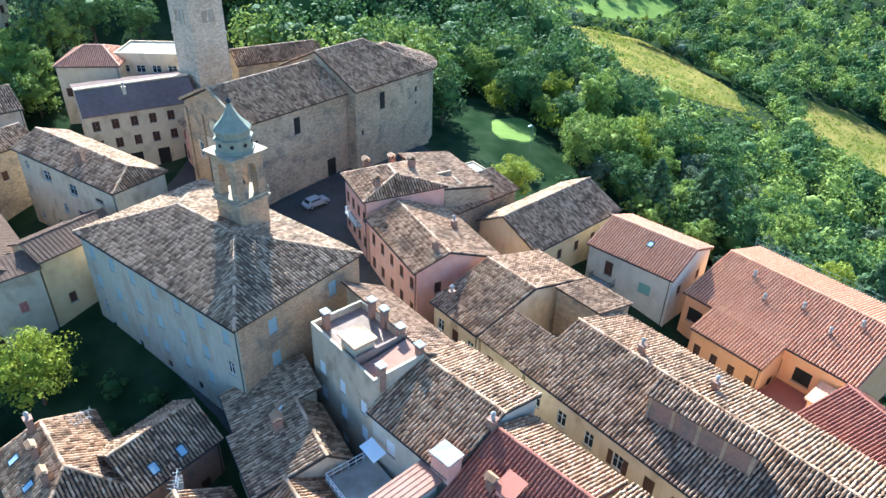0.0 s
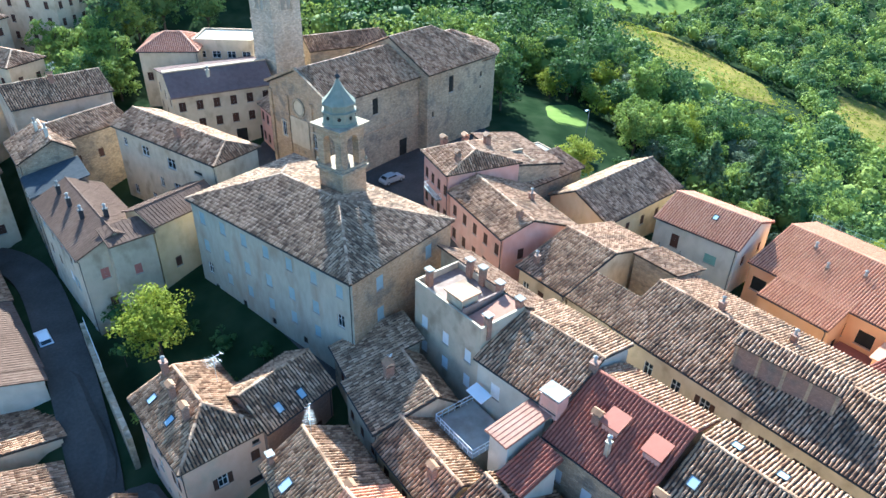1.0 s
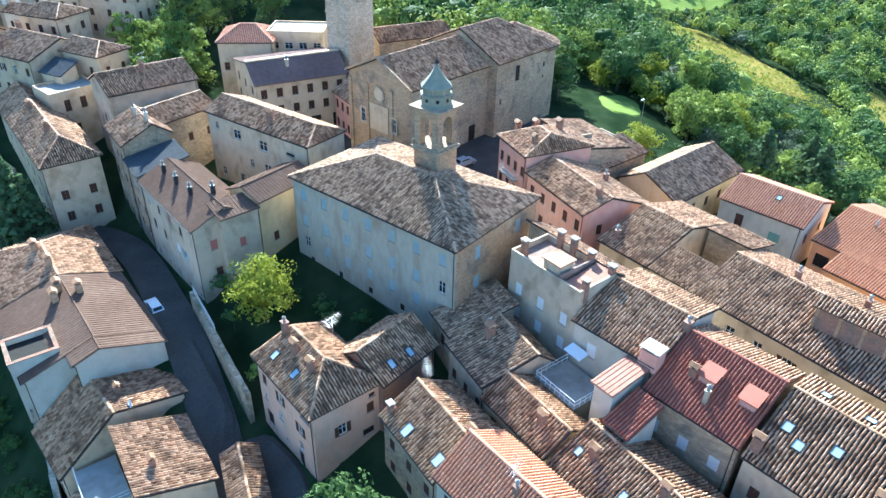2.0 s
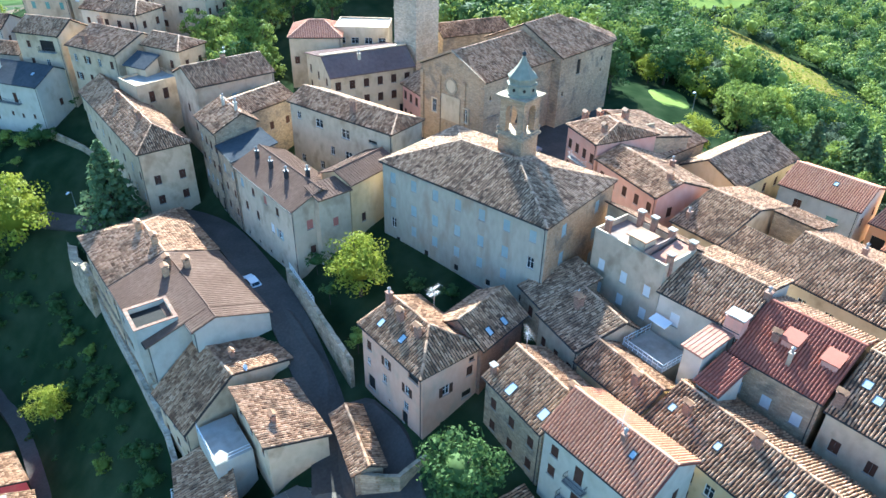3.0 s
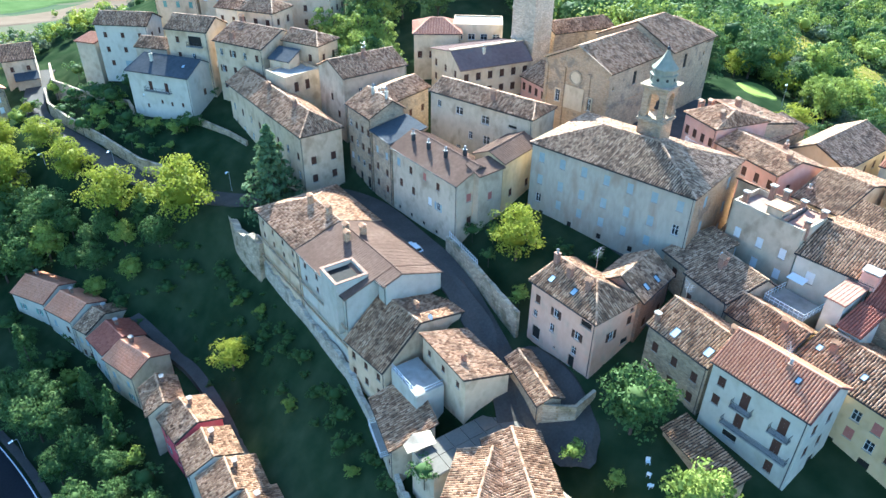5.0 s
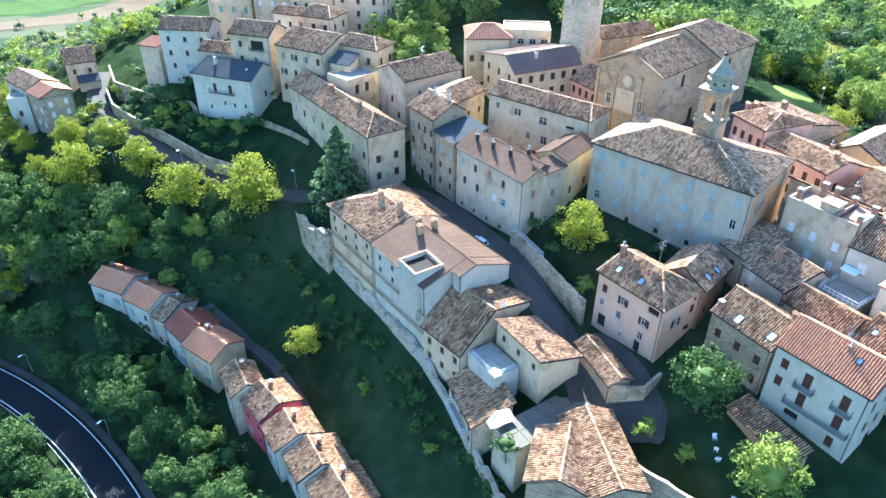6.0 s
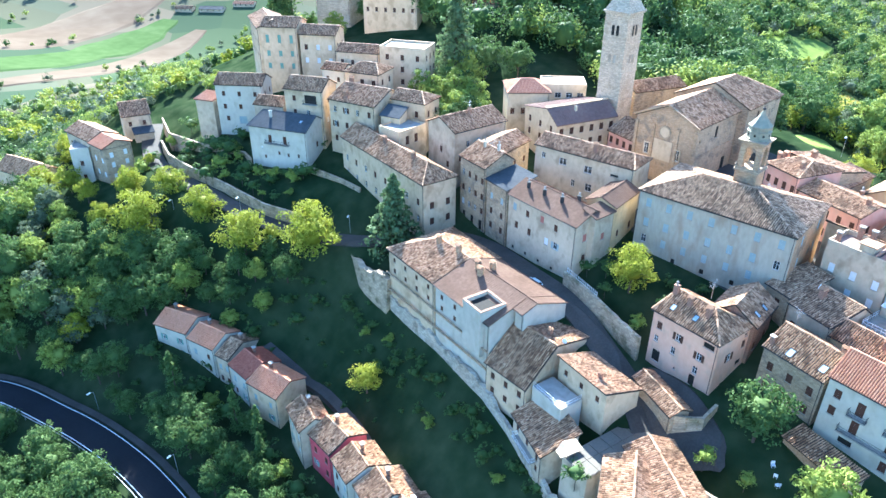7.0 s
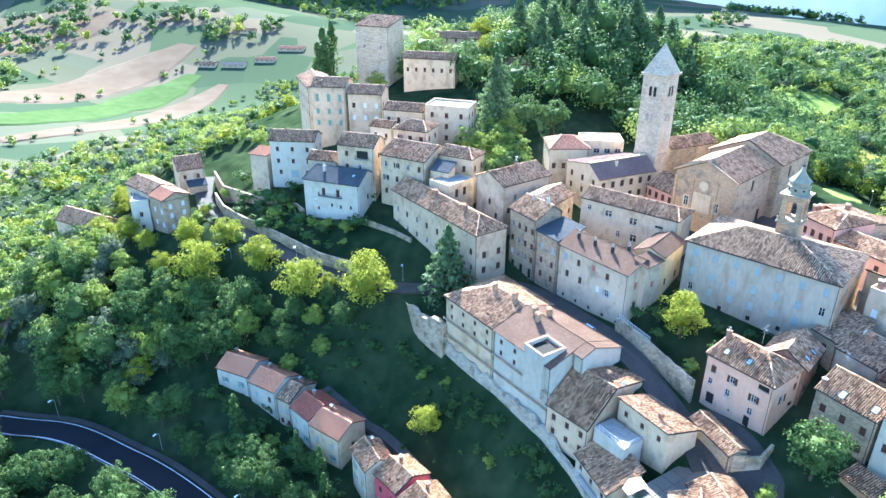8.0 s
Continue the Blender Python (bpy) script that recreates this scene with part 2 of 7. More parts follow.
def hazy_field_patchwork(m):
    """Beyond the woods the land is a patchwork of fields: stubble, pasture and fallow, their colours paled for distance
    haze.
    """
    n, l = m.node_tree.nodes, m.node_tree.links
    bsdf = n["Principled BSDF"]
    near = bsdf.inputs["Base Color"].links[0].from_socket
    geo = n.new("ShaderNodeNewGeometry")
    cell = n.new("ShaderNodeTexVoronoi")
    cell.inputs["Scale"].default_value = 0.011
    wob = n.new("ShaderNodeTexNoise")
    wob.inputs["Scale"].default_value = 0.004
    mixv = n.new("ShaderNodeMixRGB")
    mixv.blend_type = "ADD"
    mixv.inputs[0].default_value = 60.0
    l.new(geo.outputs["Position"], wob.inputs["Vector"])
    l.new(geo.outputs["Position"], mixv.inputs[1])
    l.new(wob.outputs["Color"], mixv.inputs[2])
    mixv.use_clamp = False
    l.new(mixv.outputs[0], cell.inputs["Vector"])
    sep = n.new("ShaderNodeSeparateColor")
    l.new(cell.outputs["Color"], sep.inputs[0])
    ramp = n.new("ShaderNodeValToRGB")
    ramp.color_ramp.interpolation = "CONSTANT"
    # field tones, with some distance haze painted in as paleness
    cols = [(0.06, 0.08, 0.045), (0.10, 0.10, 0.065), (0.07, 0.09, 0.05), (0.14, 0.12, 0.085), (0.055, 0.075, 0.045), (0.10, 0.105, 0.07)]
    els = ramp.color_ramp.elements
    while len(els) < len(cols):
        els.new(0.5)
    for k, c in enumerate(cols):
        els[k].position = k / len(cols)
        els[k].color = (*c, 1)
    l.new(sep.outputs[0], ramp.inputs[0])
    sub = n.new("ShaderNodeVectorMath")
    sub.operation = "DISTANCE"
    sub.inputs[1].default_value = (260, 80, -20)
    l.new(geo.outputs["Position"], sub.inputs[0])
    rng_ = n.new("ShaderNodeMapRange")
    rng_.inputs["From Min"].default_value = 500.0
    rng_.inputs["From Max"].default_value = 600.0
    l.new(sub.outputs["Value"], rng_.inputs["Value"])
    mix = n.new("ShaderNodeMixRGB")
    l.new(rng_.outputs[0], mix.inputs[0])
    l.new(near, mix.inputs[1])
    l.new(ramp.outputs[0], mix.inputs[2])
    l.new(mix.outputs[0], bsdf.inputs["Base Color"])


hazy_field_patchwork(M["ground"])


# ---- building blocks ----
class Geo:
    """Loose faces, gathered in world metres."""
    def __init__(self):
        self.v, self.f = [], []

    def poly(self, pts):
        k = len(self.v)
        self.v += [tuple(p) for p in pts]
        self.f.append(tuple(range(k, k + len(pts))))

    def box(self, o, ax, ay, az):
        """A box from the corner o along three edge vectors."""
        o, ax, ay, az = Vector(o), Vector(ax), Vector(ay), Vector(az)
        k = len(self.v)
        self.v += [tuple(o + ax * i + ay * j + az * h) for h in (0, 1) for j in (0, 1) for i in (0, 1)]
        for q in ((0, 2, 3, 1), (4, 5, 7, 6), (0, 1, 5, 4), (1, 3, 7, 5), (3, 2, 6, 7), (2, 0, 4, 6)):
            self.f.append(tuple(k + i for i in q))

    def bar(self, c, sx, sy, sz, d=(1, 0)):
        """A box on its base centre c, turned so that its x runs along d."""
        d = Vector((d[0], d[1], 0)).normalized()
        n = Vector((-d.y, d.x, 0))
        self.box(Vector(c) - d * sx / 2 - n * sy / 2, d * sx, n * sy, (0, 0, sz))

    def rings(self, c, prof, sides=12, turn=0.0):
        """A lathe of (radius, height) rings round the upright through c, closed at both ends."""
        c = Vector(c)
        k = len(self.v)
        for r, z in prof:
            self.v += [tuple(c + Vector((r * math.cos(turn + math.tau * i / sides), r * math.sin(turn + math.tau * i / sides), z))) for i in range(sides)]
        for j in range(len(prof) - 1):
            for i in range(sides):
                a, b = k + j * sides + i, k + j * sides + (i + 1) % sides
                self.f.append((a, b, b + sides, a + sides))
        self.f.append(tuple(k + i for i in reversed(range(sides))))
        self.f.append(tuple(k + (len(prof) - 1) * sides + i for i in range(sides)))

    def tube(self, pts, r, sides=6):
        """A pipe along points."""
        for a, b in zip(pts[:-1], pts[1:]):
            a, b = Vector(a), Vector(b)
            w = (b - a).normalized()
            s = w.cross(Vector((0, 0, 1)) if abs(w.z) < 0.9 else Vector((1, 0, 0))).normalized()
            t = w.cross(s)
            k = len(self.v)
            for e in (a, b):
                self.v += [tuple(e + s * r * math.cos(math.tau * i / sides) + t * r * math.sin(math.tau * i / sides)) for i in range(sides)]
            for i in range(sides):
                self.f.append((k + i, k + (i + 1) % sides, k + sides + (i + 1) % sides, k + sides + i))


def to_mesh(name, g, material, shift=(0, 0, 0)):
    me = bpy.data.meshes.new(name)
    s = Vector(shift)
    me.from_pydata([Vector(p) - s for p in g.v], [], g.f)
    me.materials.append(material)
    me.update()
    return me


def thing(name, at, label, category, group="", kind=""):
    ob = new(name)
    ob.location = at
    ob.empty_display_size = 0.5
    return tagged(ob, label, category, group, kind)


def root_of(ob):
    while ob.parent:
        ob = ob.parent
    return ob


def part(name, g, material, parent, label=""):
    """Links geometry in world metres as one mesh under a thing or a part."""
    ob = new(name, to_mesh(name, g, material, root_of(parent).location))
    ob.parent = parent
    return tagged(ob, label)


def piece(name, me, parent, m=None, label=""):
    """Links a shared mesh under a thing, at the pose m in world metres."""
    ob = new(name, me)
    ob.parent = parent
    if m is not None:
        ob.matrix_basis = Matrix.Translation(-root_of(parent).location) @ m
    return tagged(ob, label)


# ---- roofs ----
rng = np.random.default_rng(7)


def raw_mesh(name, verts, quads, material):
    me = bpy.data.meshes.new(name)
    nv, nq = len(verts), len(quads)
    me.vertices.add(nv)
    me.vertices.foreach_set("co", verts.astype(np.float32).ravel())
    me.loops.add(nq * 4)
    me.loops.foreach_set("vertex_index", quads.astype(np.int32).ravel())
    me.polygons.add(nq)
    me.polygons.foreach_set("loop_start", np.arange(0, nq * 4, 4, dtype=np.int32))
    me.polygons.foreach_set("loop_total", np.full(nq, 4, dtype=np.int32))
    me.materials.append(material)
    me.update(calc_edges=True)
    return me


def tile_rows(slopes, row=0.36, step=0.5, wide=0.225, high=0.15, loose=1.0):
    """Barrel tiles in rows down each slope: verts and quads."""
    vs, qs, count = [], [], 0
    for poly in slopes:
        p = np.array([tuple(q) for q in poly], float)
        u = p[1] - p[0]
        length = np.linalg.norm(u)
        u /= length
        n = np.cross(u, p[2] - p[0])
        n /= np.linalg.norm(n)
        if n[2] < 0:
            n = -n
        v = np.cross(n, u)
        uv = np.stack([(p - p[0]) @ u, (p - p[0]) @ v], 1)
        for uu in np.arange(uv[:, 0].min() + row / 2, uv[:, 0].max(), row):
            hits = []
            for a, b in zip(uv, np.roll(uv, -1, 0)):
                if (a[0] - uu) * (b[0] - uu) <= 0 and abs(a[0] - b[0]) > 1e-6:
                    hits.append(a[1] + (b[1] - a[1]) * (uu - a[0]) / (b[0] - a[0]))
            if len(hits) < 2 or max(hits) - min(hits) < 0.15:
                continue
            lo, hi = min(hits), max(hits)
            vv = np.arange(lo - 0.06, hi - 0.05, step)
            k = len(vv)
            top = np.minimum(vv + step * 1.12, hi + 0.05)
            j = rng.normal(0, 1, (k, 4)) * loose
            uc = uu + rng.normal(0, 0.012) * loose + j[:, 0] * 0.02
            tw = j[:, 1] * 0.015
            lift = 0.05 + np.abs(j[:, 2]) * 0.014
            prof = ((-0.5, 0.0), (-0.27, 0.85), (0.27, 0.85), (0.5, 0.0))
            pts = []
            for vend, extra, sgn, width in ((vv, lift, 1, wide * 1.06), (top, np.full(k, 0.012), -1, wide * 0.9)):
                for px, pz in prof:
                    q = p[0] + np.outer(uc + px * width + sgn * tw, u) + np.outer(vend, v) + np.outer(pz * high + extra - 0.02, n)
                    pts.append(q)
            vs.append(np.stack(pts, 1).reshape(-1, 3))
            base = count + np.arange(k)[:, None, None] * 8
            qs.append((base + np.array([[0, 1, 5, 4], [1, 2, 6, 5], [2, 3, 7, 6], [0, 3, 2, 1]])[None]).reshape(-1, 4))
            count += k * 8
    return np.concatenate(vs), np.concatenate(qs)


def ridge_rows(lines):
    """Half-round cover tiles along ridges and hips."""
    g = Geo()
    for a, b in lines:
        a, b = Vector(a), Vector(b)
        w = (b - a)
        n = max(1, int(w.length / 0.42))
        w /= n
        d = w.normalized()
        s = Vector((d.y, -d.x, 0)).normalized()
        t = s.cross(d)
        if t.z < 0:
            t = -t
        for i in range(n):
            r0, r1 = 0.2, 0.165
            o = a + w * i + t * (0.03 + 0.015 * random.random()) + s * random.uniform(-0.02, 0.02)
            k = len(g.v)
            for e, r in ((o, r0), (o + w * 1.12, r1)):
                g.v += [tuple(e + s * r * math.cos(math.pi * q / 4) + t * (r * 0.8 * math.sin(math.pi * q / 4) - 0.02)) for q in range(5)]
            g.f += [(k + q, k + q + 1, k + q + 6, k + q + 5) for q in range(4)] + [(k + 4, k + 3, k + 2, k + 1, k)]
    return g


def slab_geo(slopes, thick=0.2):
    g = Geo()
    for poly in slopes:
        p = [Vector(q) for q in poly]
        n = (p[1] - p[0]).cross(p[2] - p[0]).normalized()
        if n.z < 0:
            p.reverse()
            n = -n
        low = [q - Vector((0, 0, thick)) for q in p]
        g.poly(p)
        g.poly(list(reversed(low)))
        for i in range(len(p)):
            j = (i + 1) % len(p)
            g.poly([p[i], low[i], low[j], p[j]])
    return g


def seam_geo(slopes, gap=0.5, wide=0.06, high=0.05):
    """Standing ribs down each slope of a sheet roof."""
    g = Geo()
    for poly in slopes:
        p = [Vector(q) for q in poly]
        u = (p[1] - p[0]).normalized()
        n = u.cross(p[2] - p[0]).normalized()
        if n.z < 0:
            n = -n
        v = n.cross(u)
        uv = [((q - p[0]).dot(u), (q - p[0]).dot(v)) for q in p]
        uu = min(a for a, b in uv) + gap / 2
        while uu < max(a for a, b in uv):
            hits = []
            for (a0, a1), (b0, b1) in zip(uv, uv[1:] + uv[:1]):
                if (a0 - uu) * (b0 - uu) <= 0 and abs(a0 - b0) > 1e-6:
                    hits.append(a1 + (b1 - a1) * (uu - a0) / (b0 - a0))
            if len(hits) > 1 and max(hits) - min(hits) > 0.2:
                g.box(p[0] + u * (uu - wide / 2) + v * min(hits), u * wide, v * (max(hits) - min(hits)), n * high)
            uu += gap
    return g


# ---- openings ----
WINDOWS = {}


def window_meshes(style, w, h):
    """Shared meshes for one kind of window, base centre of the opening at the origin, y outwards."""
    key = (style, w, h)
    if key in WINDOWS:
        return WINDOWS[key]
    fr, pa, si = Geo(), Geo(), Geo()
    leaves = []
    def slab(g, x0, x1, y0, y1, z0, z1):
        g.box((x0, y0, z0), (x1 - x0, 0, 0), (0, y1 - y0, 0), (0, 0, z1 - z0))
    t = 0.07
    if style != "void":
        for x0, x1, z0, z1 in ((-w / 2, -w / 2 + t, 0, h), (w / 2 - t, w / 2, 0, h), (-w / 2 + t, w / 2 - t, 0, t), (-w / 2 + t, w / 2 - t, h - t, h), (-0.035, 0.035, t, h - t), (-w / 2 + t, -0.035, h * 0.62, h * 0.62 + 0.04), (0.035, w / 2 - t, h * 0.62, h * 0.62 + 0.04)):
            slab(fr, x0, x1, -0.15, -0.09, z0, z1)
    slab(pa, -w / 2 - 0.02, w / 2 + 0.02, -0.17, -0.13, -0.02, h + 0.02)
    slab(si, -w / 2 - 0.08, w / 2 + 0.08, -0.1, 0.07, -0.09, -0.01)
    colour = {"blue": "wood_blue", "brown": "wood_brown", "green": "wood_green", "red": "wood_red", "white": "frame"}.get(style.split("_")[0])
    if colour:
        leaf = w / 2
        for s in (-1, 1):
            sh = Geo()
            leaves.append(sh)
            if style.endswith("_open"):
                x0 = s * (w / 2 + 0.02) + (0 if s > 0 else -leaf)
                y0 = 0.02
            else:
                x0 = 0 if s > 0 else -leaf
                y0 = -0.07
            x1 = x0 + leaf
            k = max(4, int(h / 0.14))
            prof = [(y0 + 0.045, 0.02), (y0 + 0.045, 0.1)]
            for i in range(k):
                z = 0.1 + i * (h - 0.2) / k
                prof += [(y0 + 0.05, z + 0.01), (y0 + 0.012, z + (h - 0.2) / k - 0.005)]
            prof += [(y0 + 0.045, h - 0.1), (y0 + 0.045, h - 0.02), (y0, h - 0.02), (y0, 0.02)]
            xa, xb, m = x0 + 0.006, x1 - 0.006, len(prof)
            sh.v = [(x, y, z) for x in (xa, xb) for y, z in prof]
            sh.f = [(q, (q + 1) % m, m + (q + 1) % m, m + q) for q in range(m)] + [tuple(reversed(range(m))), tuple(range(m, 2 * m))]
    # a void window's pane is a near-black sheet, painted as inner shade
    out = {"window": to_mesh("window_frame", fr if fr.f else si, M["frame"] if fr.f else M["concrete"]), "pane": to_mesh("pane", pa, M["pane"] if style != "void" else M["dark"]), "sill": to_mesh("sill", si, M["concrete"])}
    out["leaves"] = [to_mesh("shutter", sh, M[colour]) for sh in leaves]
    WINDOWS[key] = out
    return out


def put_window(parent, p, d, style, w, h, name="window"):
    """A window at the base centre p of its opening; d runs along the wall, outside on its left."""
    d = Vector((d[0], d[1], 0)).normalized()
    m = Matrix.Translation(p) @ Matrix.Rotation(math.atan2(d.y, d.x), 4, "Z")
    ms = window_meshes(style, w, h)
    win = piece(name, ms["window"], parent, m)
    for k in ("pane", "sill"):
        if not (k == "sill" and style == "void"):
            piece(k, ms[k], win)
    for me in ms["leaves"]:
        piece("shutter", me, win)
    return win


# ---- houses ----
pick = random.Random(5)


def unit(a, b):
    return (Vector((b[0], b[1], 0)) - Vector((a[0], a[1], 0))).normalized()


def chimney(parent, p, d=(1, 0), w=0.7, l=0.9, h=1.4, mat="brick", style=0):
    """A brick stack through the roof at p (z at the roof), with a cap."""
    x, y, z = p
    d2 = Vector((d[0], d[1], 0)).normalized()
    n2 = Vector((-d2.y, d2.x, 0))
    g = Geo()
    g.bar((x, y, z - 1.0), l, w, h + 1.0, d)
    g.bar((x, y, z + h), l + 0.16, w + 0.16, 0.12, d)
    st = part("chimney", g, M[mat], parent)
    c = Geo()
    if style == 0:
        for s in (-1, 1):
            for e in (-1, 1):
                q = Vector((x, y, z + h + 0.12)) + d2 * s * (l / 2 - 0.1) + n2 * e * (w / 2 - 0.1)
                c.bar(q, 0.16, 0.16, 0.28, d)
        o = Vector((x, y, z + h + 0.4))
        a, b = d2 * (l / 2 + 0.14), n2 * (w / 2 + 0.14)
        top = Vector((0, 0, 0.32))
        c.poly([o - a - b, o + a - b, o + a + top, o - a + top])
        c.poly([o + a + b, o - a + b, o - a + top, o + a + top])
        c.poly([o + a - b, o + a + b, o + a + top])
        c.poly([o - a + b, o - a - b, o - a + top])
        c.poly([o - a + b, o + a + b, o + a - b, o - a - b])
    elif style == 1:
        c.rings((x, y, z + h + 0.12), [(0.16, 0), (0.14, 0.5), (0.24, 0.52), (0.24, 0.6), (0.05, 0.75)], 10)
    else:
        c.bar((x, y, z + h + 0.12), l * 0.8, w * 0.8, 0.2, d)
        c.bar((x, y, z + h + 0.32), l + 0.3, w + 0.3, 0.1, d)
    part("cap", c, M["tile_old"] if style == 0 else M["concrete"], st)
    return st


def roof_height(h, x, y):
    """The roof's height at a place of the house h."""
    best = None
    for poly in h["slopes"]:
        p = [Vector(q) for q in poly]
        n = (p[1] - p[0]).cross(p[2] - p[0]).normalized()
        if abs(n.z) < 1e-3:
            continue
        z = p[0].z - (n.x * (x - p[0].x) + n.y * (y - p[0].y)) / n.z
        best = z if best is None else min(best, z)
    return best


def house(a, b, depth, z, base, roof="gable", rise=2.2, ridge=None, hip=(0, 0), z2=None, wall="plaster_grey", tiles="tile_old", wins=(), label="", category="house", name="house", over=0.45, end=0.25, group="old town houses", row=0.36, parapet=0.5, gutters=True, spots=(), sides={}, tiles2=None):
    """A house whose eaves run from a to b; the body lies to the left of that line, depth deep. Sides: 0 ab, 1 at b, 2 behind, 3 at a."""
    d = unit(a, b)
    n = Vector((-d.y, d.x, 0))
    A, B = Vector((a[0], a[1], 0)), Vector((b[0], b[1], 0))
    C, D = B + n * depth, A + n * depth
    root = thing(name, ((A + C) / 2 + Vector((0, 0, base))), label, category, group)
    up = Vector((0, 0, 1))
    r = depth / 2 if ridge is None else ridge
    z2 = z if z2 is None else z2
    zr = z + rise
    ridges = []
    apex = [None] * 4
    if roof in ("gable", "hip"):
        R0, R1 = A + n * r + d * hip[0] + up * zr, B + n * r - d * hip[1] + up * zr
        a3, b3, c3, d3 = A + up * z, B + up * z, C + up * z2, D + up * z2
        slopes = [[a3, b3, R1, R0], [c3, d3, R0, R1]]
        ridges.append((R0, R1))
        if hip[1]:
            slopes.append([b3, c3, R1])
            ridges += [(b3, R1), (c3, R1)]
        if hip[0]:
            slopes.append([d3, a3, R0])
            ridges += [(a3, R0), (d3, R0)]
    elif roof == "shed":
        slopes = [[A + up * z, B + up * z, C + up * zr, D + up * zr]]
    elif roof == "cross":                       # ridge runs across, gable over ab
        m0, m1 = (A + B) / 2 + up * zr, (C + D) / 2 + up * zr
        slopes = [[D + up * z, A + up * z, m0, m1], [B + up * z, C + up * z, m1, m0]]
        ridges.append((m1, m0))
    else:
        slopes = [[A + up * z, B + up * z, C + up * z, D + up * z]]
    # walls, inset below the eaves
    ia, ie = (over, end) if roof != "flat" else (0, 0)
    if roof == "cross":
        ia, ie = end, over
    P = [A + n * ia + d * ie, B + n * ia - d * ie, C - n * ia - d * ie, D - n * ia + d * ie]
    pitch0 = rise / r if roof in ("gable", "hip") else (rise / depth if roof == "shed" else 0)
    ztop = []
    if roof in ("gable", "hip"):
        pitch2 = (zr - z2) / max(depth - r, 0.1)
        t0, t2 = z + pitch0 * ia - 0.12, z2 + pitch2 * ia - 0.12
        ztop = [t0, t0, t2, t2]
        if hip[0] or hip[1]:
            ztop = [t0, t0, t2, t2]
    elif roof == "shed":
        t0, t2 = z + pitch0 * ia - 0.12, zr - pitch0 * ia - 0.12
        ztop = [t0, t0, t2, t2]
    elif roof == "cross":
        t0 = z + rise / ((B - A).length / 2) * ie - 0.12
        ztop = [t0] * 4
    else:
        ztop = [z + parapet] * 4
    faces = {}
    opens = [[] for _ in range(4)]
    for side, zs, count, style, w, h in wins:
        p, q = P[side], P[(side + 1) % 4]
        length = (q - p).length
        for zz in zs:
            for i in range(count):
                uu = length * (i + 0.5) / count
                sty = pick.choice(style.split("|"))
                opens[side].append((uu, base + zz, w, h, sty))
    for side, f, zz, style, w, h in spots:
        opens[side].append(((P[(side + 1) % 4] - P[side]).length * f, base + zz, w, h, style))
    for s in range(4):
        p, q = P[s], P[(s + 1) % 4]
        g = faces.setdefault(sides.get(s, wall), Geo())
        dd = (q - p).normalized()
        length = (q - p).length
        low = min(ztop[s], ztop[(s + 1) % 4])
        ok = [o for o in opens[s] if o[1] + o[3] < low - 0.15 and o[0] - o[2] / 2 > 0.2 and o[0] + o[2] / 2 < length - 0.2]
        us = sorted({0.0, length, *[o[0] - o[2] / 2 for o in ok], *[o[0] + o[2] / 2 for o in ok]})
        zs = sorted({base, low, *[o[1] for o in ok], *[o[1] + o[3] for o in ok]})
        for u0, u1 in zip(us[:-1], us[1:]):
            for z0, z1 in zip(zs[:-1], zs[1:]):
                um, zm = (u0 + u1) / 2, (z0 + z1) / 2
                if any(abs(um - o[0]) < o[2] / 2 and o[1] < zm < o[1] + o[3] for o in ok):
                    continue
                g.poly([p + dd * u0 + up * z0, p + dd * u1 + up * z0, p + dd * u1 + up * z1, p + dd * u0 + up * z1])
        out = Vector((dd.y, -dd.x, 0))
        for uu, z0, w, h, style in ok:
            c = [p + dd * (uu - w / 2) + up * z0, p + dd * (uu + w / 2) + up * z0, p + dd * (uu + w / 2) + up * (z0 + h), p + dd * (uu - w / 2) + up * (z0 + h)]
            for i in range(4):
                j = (i + 1) % 4
                g.poly([c[i], c[j], c[j] - out * 0.2, c[i] - out * 0.2])
            put_window(root, p + dd * uu + up * z0, -dd, style, w, h)
        # the part of the wall above the lower eave
        hi = [ztop[s], ztop[(s + 1) % 4]]
        top = [p + up * low, q + up * low]
        if hi[1] > low + 0.01:
            top.append(q + up * hi[1])
        if roof in ("gable", "hip") and s in (1, 3) and not hip[1 if s == 1 else 0]:
            top.append((B + n * r - d * ie if s == 1 else A + n * r + d * ie) + up * (zr - 0.14))
        if roof == "cross" and s in (0, 2):
            top.append((p + q) / 2 + up * (zr - 0.14))
        if hi[0] > low + 0.01:
            top.append(p + up * hi[0])
        if len(top) > 2:
            g.poly(top)
    for mat, g in faces.items():
        part("wall", g, M[mat], root)
    h = {"root": root, "slopes": slopes, "d": d, "n": n, "A": A, "P": P, "base": base, "z": z}
    if roof == "flat":
        f = Geo()
        inner = [P[0] + n * 0.25 + d * 0.25, P[1] + n * 0.25 - d * 0.25, P[2] - n * 0.25 - d * 0.25, P[3] - n * 0.25 + d * 0.25]
        f.poly([q + up * z for q in inner])
        pr = Geo()
        for s in range(4):
            p, q, pi, qi = P[s], P[(s + 1) % 4], inner[s], inner[(s + 1) % 4]
            pr.poly([pi + up * z, pi + up * (z + parapet), qi + up * (z + parapet), qi + up * z])
            pr.poly([p + up * (z + parapet), q + up * (z + parapet), qi + up * (z + parapet), pi + up * (z + parapet)])
        part("terrace_floor", f, M[tiles], root)
        part("parapet", pr, M[wall], root)
        return h
    sheet = tiles.startswith("metal")
